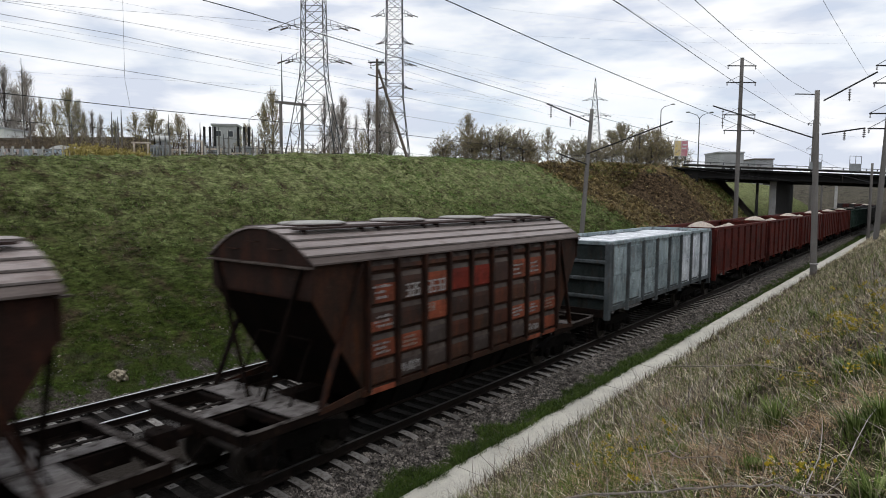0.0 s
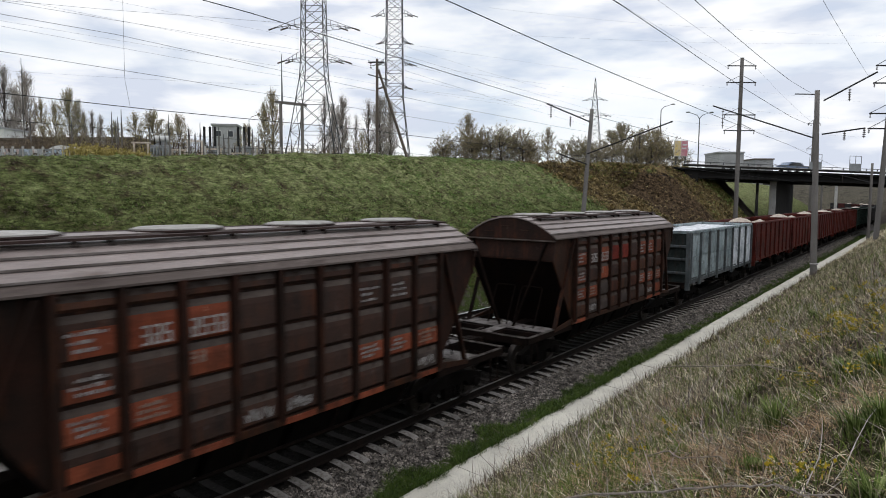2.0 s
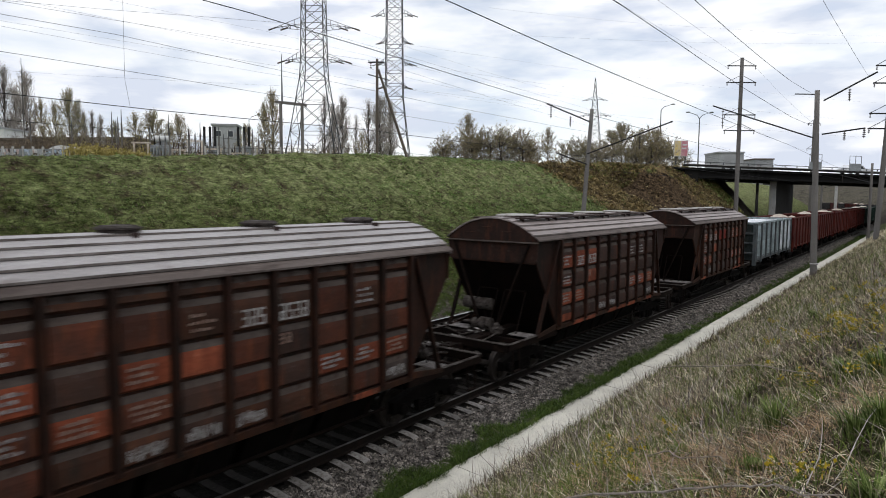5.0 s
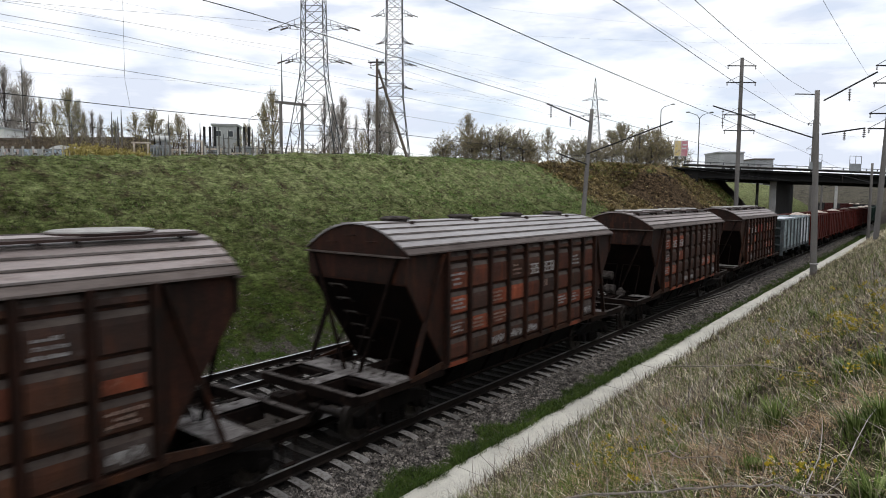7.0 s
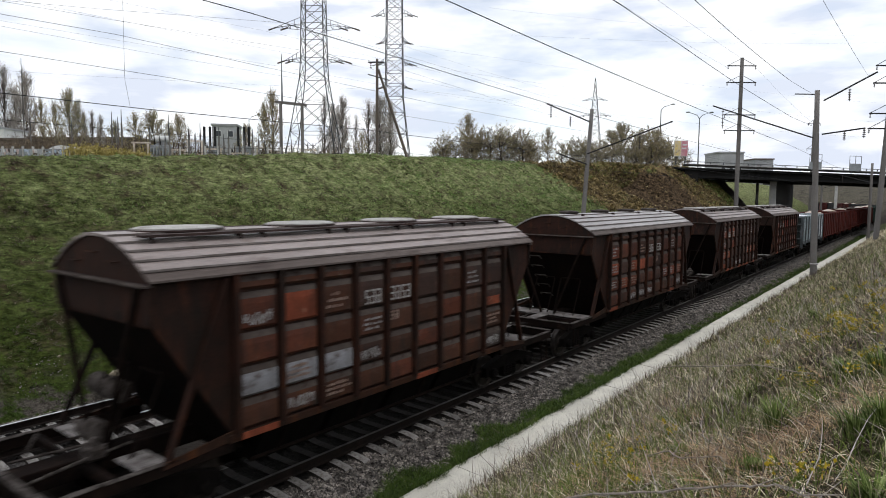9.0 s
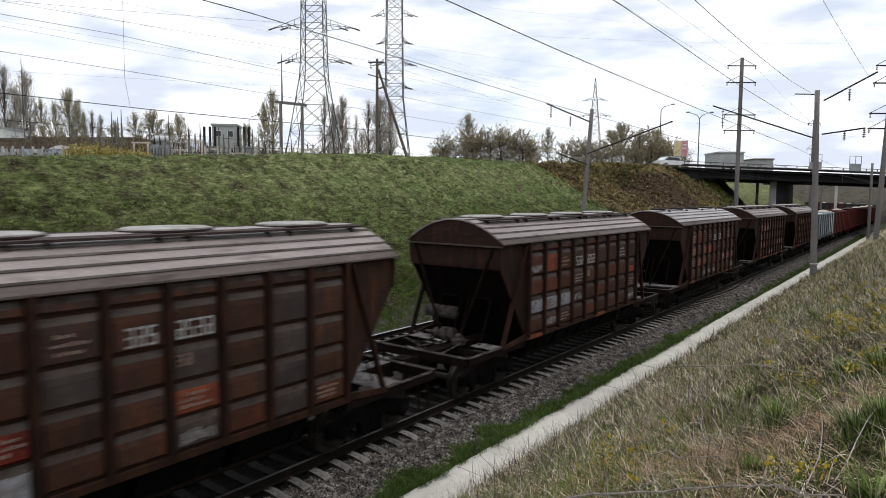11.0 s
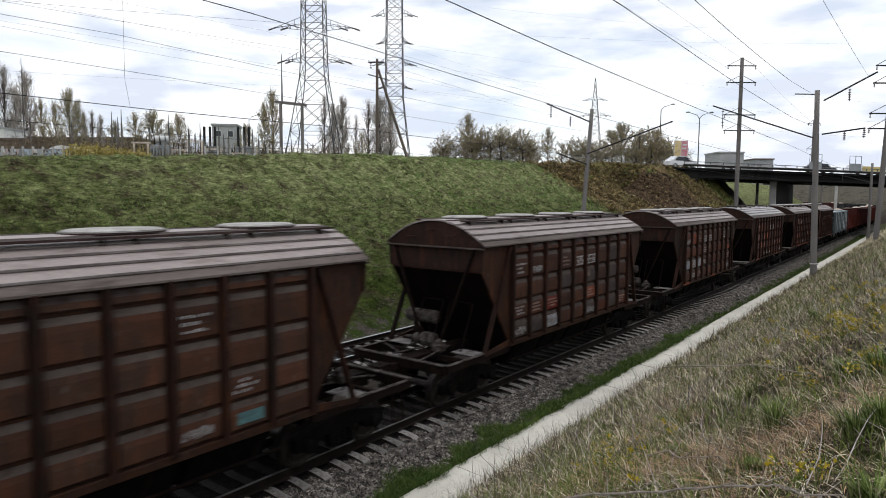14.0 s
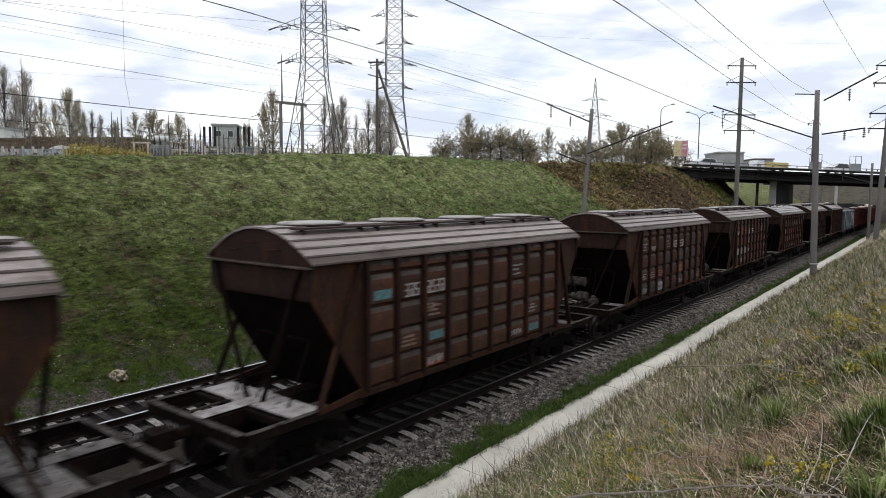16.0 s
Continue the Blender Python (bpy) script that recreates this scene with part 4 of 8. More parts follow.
        # handrail hoops against the chute
        for y0, y1 in ((-0.92, -0.18), (0.06, 0.76)):
            part("hand_rail", add_tube(bmesh.new(), [(s * 5.52, y0, 1.27), (s * 4.98, y0, 2.44), (s * 4.96, y0 + 0.04, 2.48), (s * 4.96, y1 - 0.04, 2.48), (s * 4.98, y1, 2.44), (s * 5.52, y1, 1.27)], 0.021, 5), FRAME, w)
        # open end platform
        part("end_beam", boxed(*span(6.90, 7.02), -1.50, 1.50, 1.08, 1.30, 0.012), FRAME, w)
        part("beam_cap", boxed(*span(6.89, 7.03), -1.51, 1.51, 1.30, 1.312), DUST_STEEL, w, "dusty top flange of the end beam")
        for t in (-1, 1):
            side = part("platform_beam", boxed(*span(4.1, 6.90), t * 1.50 - 0.045, t * 1.50 + 0.045, 1.10, 1.275, 0.008), FRAME, w)
            part("flange", boxed(*span(5.0, 6.90), min(t * 1.44, t * 1.56), max(t * 1.44, t * 1.56), 1.275, 1.288), DUST_STEEL, side, "dusty top flange")
        part("cross_beam", boxed(*span(5.92, 6.02), -1.44, 1.44, 1.10, 1.25, 0.01), FRAME, w)
        floor_look = FLOURED if "white" in kit else DUSTED
        if "deck" in kit:
            part("deck_plate", boxed(*span(5.14, 5.86), 0.20, 1.44, 1.266, 1.284, 0.004), floor_look, w, "steel deck plate dusted white")
            part("deck_plate", boxed(*span(5.14, 5.86), -1.44, -0.20, 1.266, 1.284, 0.004), floor_look, w, "steel deck plate dusted white")
            part("sill_plate", boxed(*span(5.14, 6.89), -0.19, 0.19, 1.276, 1.292, 0.004), floor_look, w, "dusty plate over the centre sill")
            part("brake_rod", add_rod(bmesh.new(), (s * 5.2, 0.62, 1.20), (s * 6.88, 0.55, 1.20), 0.028), DUST_STEEL, w)
        else:
            for t in (-1, 1):
                part("deck_plate", boxed(*span(5.20, 5.68), min(t * 0.72, t * 1.44), max(t * 0.72, t * 1.44), 1.266, 1.284, 0.004), DUSTED, w, "small steel deck plate dusted white")
            bm = add_lathe(bmesh.new(), [(-0.58, 0.07), (-0.52, 0.19), (0.46, 0.19), (0.52, 0.07)], 16, Matrix.Translation((s * 5.02, 0.78, 1.98)) @ Matrix.Rotation(radians(90), 4, "Z"))
            tank = part("air_tank", bm, DUST_STEEL, w, "dusty cylindrical air tank")
            for y in (0.5, 1.05):
                part("bracket", add_bar(bmesh.new(), (s * 5.02, y, 1.20), (s * 5.02, y, 1.82), 0.05, 0.05), FRAME, tank)
            bm = add_lathe(bmesh.new(), [(-0.40, 0.07), (-0.36, 0.20), (0.0, 0.20), (0.04, 0.15), (0.26, 0.15), (0.30, 0.06), (0.62, 0.045)], 16, Matrix.Translation((s * 5.55, 0.30, 1.47)) @ Matrix.Rotation(radians(90), 4, "Z"))
            part("brake_cylinder", bm, DUST_STEEL, w, "dusty brake cylinder")
            bm = boxed(*span(5.70, 6.0), -0.62, -0.30, 1.27, 1.50, 0.05)
            add_lathe(bm, [(0, 0.11), (0.08, 0.10), (0.12, 0.05)], 12, Matrix.Translation((s * 5.85, -0.46, 1.49)) @ Matrix.Rotation(radians(-90), 4, "Y"))
            part("air_distributor", bm, DUST_STEEL, w, "dusty cast brake valve")
            bm = bmesh.new()
            for p, q in (((5.2, -0.30, 1.30), (6.6, -0.62, 1.30)), ((5.55, 0.05, 1.33), (6.75, 0.30, 1.30)), ((6.0, 1.3, 1.29), (6.5, 0.4, 1.30))):
                add_rod(bm, (s * p[0], p[1], p[2]), (s * q[0], q[1], q[2]), 0.024)
            part("brake_rod", bm, DUST_STEEL, w, "dusty brake rods")
            part("brake_pipe", add_tube(bmesh.new(), [(s * 6.88, -0.50, 1.20), (s * 6.4, -0.62, 1.32), (s * 6.0, -0.58, 1.36), (s * 5.6, -0.30, 1.40)], 0.024, 6), DUST_STEEL, w)
        if "rungs" in kit:
            for k in range(5):
                z = 3.25 - 0.36 * k
                x = 5.46 - (3.42 - z) * 0.647
                part("rung", add_tube(bmesh.new(), [(s * x, 0.42, z - 0.1), (s * (x + 0.15), 0.42, z), (s * (x + 0.15), 0.86, z), (s * x, 0.86, z - 0.1)], 0.02), DUST_STEEL, w, "dusty bent steel rung")
        coupler(w, s * 6.98, s)
        for t in (-1, 1):
            bm = bmesh.new()
            for d in (0.0, 0.32):
                add_bar(bm, (s * (6.35 + d), t * 1.52, 1.12), (s * (6.35 + d), t * 1.55, 0.50), 0.03, 0.03)
            add_bar(bm, (s * 6.35, t * 1.55, 0.50), (s * 6.67, t * 1.55, 0.50), 0.10, 0.03)
            part("step_iron", bm, FRAME, w)
    part("centre_sill", boxed(-7.0, 7.0, -0.22, 0.22, 0.92, 1.24, 0.015), FRAME, w)
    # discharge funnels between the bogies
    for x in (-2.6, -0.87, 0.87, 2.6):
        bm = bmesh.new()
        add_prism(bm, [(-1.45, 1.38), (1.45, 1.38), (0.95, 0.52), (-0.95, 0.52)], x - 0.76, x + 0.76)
        part("discharge_funnel", bm, GRIME_SHADE, w)
    bm = bmesh.new()
    add_rod(bm, (-3.6, -1.25, 0.72), (3.6, -1.25, 0.72), 0.035)
    for x in (-3.0, -1.0, 1.0, 3.0):
        add_bar(bm, (x, -1.25, 0.72), (x + 0.25, -1.3, 1.3), 0.04, 0.06)
    part("valve_linkage", bm, FRAME, w)
    for x in (-5.3, 5.3):
        bogie(w, x)
    # roof hatches and walkway
    for k in range(4):
        x = -4.1 + 2.73 * k
        bm = bmesh.new()
        up = Matrix.Translation((x, 0, 4.72)) @ Matrix.Rotation(radians(-90), 4, "Y")
        if hatch_style == "long":
            add_lathe(bm, [(0.045, 0.80), (0.07, 0.80), (0.095, 0.70), (0.10, 0.45)], 20, Matrix.Translation((x, 0, 4.69)) @ Matrix.Diagonal((1.0, 0.66, 1, 1)) @ Matrix.Rotation(radians(-90), 4, "Y"))
        else:
            add_lathe(bm, [(-0.03, 0.32), (0.03, 0.33), (0.05, 0.37), (0.075, 0.37), (0.11, 0.28), (0.12, 0.12)], 16, up)
        h = part("roof_hatch", bm, HATCH if hatch_style == "long" else DUST_STEEL, w, "pale dusty loading hatch")
        if hatch_style == "long":
            part("hatch_rim", add_lathe(bmesh.new(), [(0, 0.80), (0.02, 0.85), (0.045, 0.85), (0.047, 0.78)], 20, Matrix.Translation((x, 0, 4.69)) @ Matrix.Diagonal((1.0, 0.66, 1, 1)) @ Matrix.Rotation(radians(-90), 4, "Y")), WALKWAY, h, "dark hatch rim")
        part("hatch_clamp", boxed(x - 0.04, x + 0.04, -0.60, -0.50, 4.62, 4.73), WALKWAY, h)
    if hatch_style == "long":
        for s in (-1, 1):
            for k in range(5):
                x0 = -5.2 + 2.1 * k
                bm = boxed(x0, x0 + 2.08, s * 0.76 - 0.12, s * 0.76 + 0.12, 4.66, 4.70)
                for d in (0.2, 1.8):
                    add_box(bm, x0 + d - 0.02, x0 + d + 0.02, s * 0.76 - 0.08, s * 0.76 + 0.08, 4.5, 4.66)
                part("walkway_board", bm, WALKWAY, w)
    return w


def bars(rows):
    """Writing too worn to read: plain bars of (x0, x1, z0, z1) on the wall plane."""
    bm = bmesh.new()
    for x0, x1, z0, z1 in rows:
        add_box(bm, x0, x1, -1.609, -1.603, z0, z1)
    return bm


def dress(w, rows, number_col, texts, daubs, sill):
    """Panels of a wagon's side in the colours they have, and what is stencilled on them."""
    for r in range(5):
        for c in range(COLS):
            key = "." if r == 0 else rows[r - 1][c]
            if r == 0 and rows[0][c] in "dg":
                key = "d"
            patch = key if key in "ht" and r else ""
            under = {"h": "d", "t": "."}[key] if patch else key
            panel = again("panel", panel_mesh(r, under), w, "", pose(COL0 + COLW * (c + 0.5), -1.531, 0))
            if patch:
                again("paint_patch", patch_mesh(r, patch, (c * 5 + r * 3) % 4), panel, "", pose(0, 0, 0))
    for c in sill:
        x = COL0 + COLW * c
        part("sill_paint", boxed(x + 0.08, x + COLW - 0.10, -1.606, -1.598, 1.275, 1.392), PANEL_ORANGE, w, "faded orange paint on the side sill")

    def cell(c, r):
        return COL0 + COLW * c + 0.12, ROWS[r][0] + 0.07
    for c in (number_col, number_col + 1):
        x, z = cell(c, 1)
        n = 3 if c == number_col else 4
        part("stencilled_marking", bars([q for i in range(n) for q in digit(x + 0.165 * i + (0.14 if n == 3 else 0.0), z, 0.125, 0.29, i + c)]), MARK, w, "white stencilled figures")
    x, z = cell(number_col + 1, 2)
    part("stencilled_marking", bars([q for i in range(2) for q in digit(x + 0.14 * i, z + 0.16, 0.09, 0.19, i + 1)]), MARK_DIM, w, "faded stencilled figures")
    for c, r in texts:
        x, z = cell(c, r)
        h = ROWS[r][1] - ROWS[r][0]
        rnd = random.Random(c * 7 + r)
        rows_of = []
        for k in range(3):
            zz, xx = z + h * (0.46 - 0.18 * k), x + rnd.uniform(0.0, 0.14)
            stop = x + rnd.uniform(0.34, 0.60)
            while xx < stop:
                wd = rnd.uniform(0.025, 0.07)
                rows_of.append((xx, xx + wd, zz, zz + rnd.uniform(0.035, 0.06)))
                xx += wd + rnd.uniform(0.012, 0.03)
        part("stencilled_line", bars(rows_of), MARK_DIM if rnd.random() < 0.6 else MARK_DAUB, w, "small faded stencilled lines")["kind"] = "stuff"
    for c, r in daubs:
        x, z = cell(c, r)
        rnd = random.Random(c * 13 + r)
        bm = bmesh.new()
        px = x + 0.03
        while px < x + 0.56:
            h, th = rnd.uniform(0.13, 0.22), rnd.uniform(0.022, 0.04)
            pz = z + 0.10 + rnd.uniform(0, 0.05)
            for dx, dz, a in ((0, 0, rnd.uniform(1.35, 1.75)), (0.055, 0, rnd.uniform(1.3, 1.8)), (0.028, rnd.uniform(-0.3, 0.4) * h, rnd.uniform(-0.5, 0.5))):
                l = h / 2 if a > 1.2 else 0.035
                add_box(bm, -l, l, -0.003, 0.003, -th / 2, th / 2, 0, Matrix.Translation((px + dx, -1.605 - 0.001 * rnd.random(), pz + dz)) @ Matrix.Rotation(a, 4, "Y"))
            px += rnd.uniform(0.10, 0.14)
        part("white_daub", bm, MARK_DAUB, w, "worn white painted daub")["kind"] = "stuff"


def digit(x, z, w, h, k):
    """A worn figure as plain bars."""
    t = 0.036
    out = [(x, x + w, z + h - t, z + h), (x, x + w, z + h * 0.5 - t / 2, z + h * 0.5 + t / 2), (x, x + w, z, z + t)]
    lo, hi = (z + t, z + h * 0.5 - t / 2), (z + h * 0.5 + t / 2, z + h - t)
    left, right = (x, x + t), (x + w - t, x + w)
    sides = ((left, hi), (right, lo)) if k % 3 == 0 else ((right, hi), (right, lo)) if k % 3 == 1 else ((right, hi), (left, lo), (right, lo))
    return out + [(*a, *b) for a, b in sides]


HOPPERS = [
    (("hdoOOdoor", "hdoddr.d.", "oogr.rooo", ".gg.g.g.o"), 1, [(0, 1), (0, 2), (0, 3), (1, 3), (6, 3), (7, 3), (8, 3), (6, 1), (7, 1)], [(7, 4), (1, 4)], (0, 7, 8), "long", ("deck", "tank"), "sooty brown grain hopper wagon with orange repainted panels"),
    (("hoodddddd", "hdodddddd", "ooddddooo", "hdddddddg"), 1, [(0, 1), (0, 2), (0, 3), (1, 3), (6, 3), (7, 3), (8, 3), (6, 1), (7, 1)], [(8, 4), (3, 4), (4, 4)], (1, 2, 4, 5, 6, 8), "long", ("tank sooty", "deck"), "dark sooty grain hopper wagon with a few orange panels"),
    (("hrr...r.r", "odoordr.r", "rordrdooo", "r..d...rg"), 4, [(0, 1), (0, 2), (0, 3), (1, 3), (2, 3), (2, 2), (6, 3), (7, 3), (7, 1), (3, 1), (8, 3)], [(2, 4), (3, 4), (4, 4), (8, 4)], (0, 7), "round", ("deck dark rungs", "tank"), "reddish-brown grain hopper wagon with small round roof hatches"),
    (("ro.d.d.dd", "rr....r.h", "wwwd.r...", "....r...g"), 3, [(2, 1), (7, 1), (8, 3), (1, 3), (3, 2), (2, 4)], [(0, 1), (3, 3), (1, 4), (8, 4)], (0, 5), "long", ("tank sooty", "deck"), "dark brown grain hopper wagon with whitened lower panels"),
    (("...d...g.", "...g.g.g.", ".rO..o.g.", "ggw..grgr"), 4, [(0, 3), (1, 3), (2, 3), (0, 1), (5, 3), (8, 4), (3, 1)], [(0, 4), (2, 4), (1, 1), (5, 4)], (), "long", ("tank", "deck"), "brown grain hopper wagon with one bright red panel"),
    (("t........", ".........", "..t......", "..h....t."), 1, [(1, 3), (6, 1), (2, 2), (7, 3)], [(6, 4), (2, 4)], (), "long", ("deck white", "tank"), "rust-brown grain hopper wagon with a teal painted patch"),
    (("h........", ".........", ".h.......", "........."), 1, [(0, 1)], [], (), "long", ("tank", "deck"), "rust-brown grain hopper wagon with orange paint showing"),
]
for k, (rows, col, texts, daubs, sill, hatch, kits, label) in enumerate(HOPPERS):
    wagon = hopper_body(hatch, kits, ROOF_PALE if hatch == "round" else ROOF)
    dress(wagon, rows, col, texts, daubs, sill)
    tagged(wagon, label, "hopper wagon", "grain hopper wagons of the train")
    MOVING.append((wagon, -5.5 - 15.2 * k))


def gondola(paint, rib, load, load_label, end_paint=None):
    """An open wagon with posts along its sides, ribbed ends and a load."""
    g = new("open_wagon")
    for t in (-1, 1):
        y = t * 1.50
        for k in range(8):
            x = -6.30 + 1.575 * k
            bay = part("side_panel", boxed(x + 0.004, x + 1.571, y - 0.03, y + 0.03, 1.36, 3.64), (GON_CHALKED if k > 4 else paint) if load is CHALK else paint, g)
            for z in (1.50, 2.52):
                part("pressing", boxed(x + 0.13, x + 1.44, min(y + t * 0.028, y + t * 0.05), max(y + t * 0.028, y + t * 0.05), z, z + 0.98, 0.02), (GON_CHALKED if k > 4 else paint) if load is CHALK else paint, bay)
        part("top_chord", boxed(-6.40, 6.40, y - 0.08, y + 0.08, 3.62, 3.76, 0.015), paint, g)
        part("bottom_sill", boxed(-6.40, 6.40, y - 0.07, y + 0.07, 1.24, 1.40, 0.01), rib, g)
        for k in range(9):
            x = -6.30 + 1.575 * k
            out = [(x - 0.085, y + t * 0.025), (x - 0.05, y + t * 0.13), (x + 0.05, y + t * 0.13), (x + 0.085, y + t * 0.025)]
            part("post", add_prism(bmesh.new(), out, 1.10 if k % 2 else 1.28, 3.66, "z"), rib, g)
        for k in range(7):
            x = -5.5 + 1.575 * k
            if t < 0:
                part("discharge_door_hinge", boxed(x - 0.5, x + 0.4, y - 0.06, y - 0.03, 1.44, 1.50), rib, g)
    for s in (-1, 1):
        x0, x1 = sorted((s * 6.34, s * 6.40))
        part("end_wall", boxed(x0, x1, -1.50, 1.50, 1.3, 3.68), end_paint or paint, g)
        part("top_chord", boxed(x0 - 0.05, x1 + 0.05, -1.50, 1.50, 3.62, 3.76, 0.015), paint, g)
        for z in (1.75, 2.40, 3.02):
            part("end_rib", boxed(min(s * 6.40, s * 6.52), max(s * 6.40, s * 6.52), -1.45, 1.45, z - 0.07, z + 0.07, 0.03), rib, g)
        for t in (-1, 1):
            part("corner_post", boxed(min(s * 6.34, s * 6.54), max(s * 6.34, s * 6.54), t * 1.50 - 0.10, t * 1.50 + 0.10, 0.95, 3.68, 0.02), rib, g)
        part("end_beam", boxed(min(s * 6.3, s * 6.5), max(s * 6.3, s * 6.5), -1.45, 1.45, 1.0, 1.3, 0.02), FRAME, g)
        coupler(g, s * 6.42, s)
        bogie(g, s * 4.45)
    part("floor", boxed(-6.3, 6.3, -1.45, 1.45, 1.22, 1.34), FRAME, g)
    part("centre_sill", boxed(-6.4, 6.4, -0.25, 0.25, 0.86, 1.22, 0.02), GRIME_SHADE, g)
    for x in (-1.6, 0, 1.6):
        part("cross_member", boxed(x - 0.08, x + 0.08, -1.42, 1.42, 0.95, 1.22), GRIME_SHADE, g)
    if load:
        xs, ys = np.linspace(-6.31, 6.31, 64), np.linspace(-1.44, 1.44, 15)
        n = len(ys)
        vs = []
        for x in xs:
            for y in ys:
                if load is CHALK:
                    z = 3.60 + 0.07 * noise.noise((x * 0.7, y * 0.7, 1)) + 0.03 * noise.noise((x * 3, y * 3, 2))
                else:
                    heaps = max(k * math.exp(-abs((x - c) / 1.4) ** 1.4) for c, k in ((-3.7, 0.97), (2.6, 0.80), (4.6, 0.6)))
                    z = 2.3 + 1.75 * heaps * (1 - 0.42 * abs(y / 1.44) ** 1.3) + 0.10 * noise.noise((x * 1.6, y * 1.6, 5)) + 0.05 * noise.noise((x * 5, y * 5, 5))
                vs.append((x, y, z))
        fs = [(i * n + j, (i + 1) * n + j, (i + 1) * n + j + 1, i * n + j + 1) for i in range(len(xs) - 1) for j in range(n - 1)]
        again("load", raw_mesh("load", vs, fs, load), g, load_label)
    return g


at_front = 2.12
white = tagged(gondola(GON_GREY, GON_GREY_RIB, CHALK, "white powder filled to the brim", GON_END), "whitish-grey open wagon filled with white powder", "open wagon", "open wagons of the train")
MOVING.append((white, at_front + 7.0))
red = tagged(gondola(GON_RED, GON_RED, SAND, "heaps of pale crushed stone"), "oxide-red open wagon heaped with pale stone", "open wagon", "open wagons of the train")
MOVING.append((red, at_front + 21.0))
for k in range(2, 6):
    MOVING.append((copy_thing(red, pose(0, 0, 0)), at_front + 7.0 + 14.0 * k))
green = tagged(gondola(GON_GREEN, GON_GREEN, SAND, "heaps of pale crushed stone"), "dark green open wagon heaped with pale stone", "open wagon", "open wagons of the train")
MOVING.append((green, at_front + 7.0 + 14.0 * 6))
MOVING.append((copy_thing(green, pose(0, 0, 0)), at_front + 7.0 + 14.0 * 7))
sooty = tagged(gondola(GON_BLACK, GON_BLACK, None, ""), "sooty black empty open wagon", "open wagon", "open wagons of the train")
MOVING.append((sooty, at_front + 7.0 + 14.0 * 8))
for k in range(9, 17):
    MOVING.append((copy_thing(red if k in (12, 13, 15) else sooty, pose(0, 0, 0)), at_front + 7.0 + 14.0 * k))

# ---- the road bridge over the cutting ----
BRIDGE = Matrix.Translation((87.7, 14.7, 0)) @ Matrix.Rotation(math.atan2(-0.633, 0.774), 4, "Z") @ Matrix.Translation((0, 0, 9)) @ Matrix.Rotation(radians(1.1), 4, "Y") @ Matrix.Translation((0, 0, -9))

ROAD_END = BRIDGE @ Vector((-4.0, 3.4, 0))


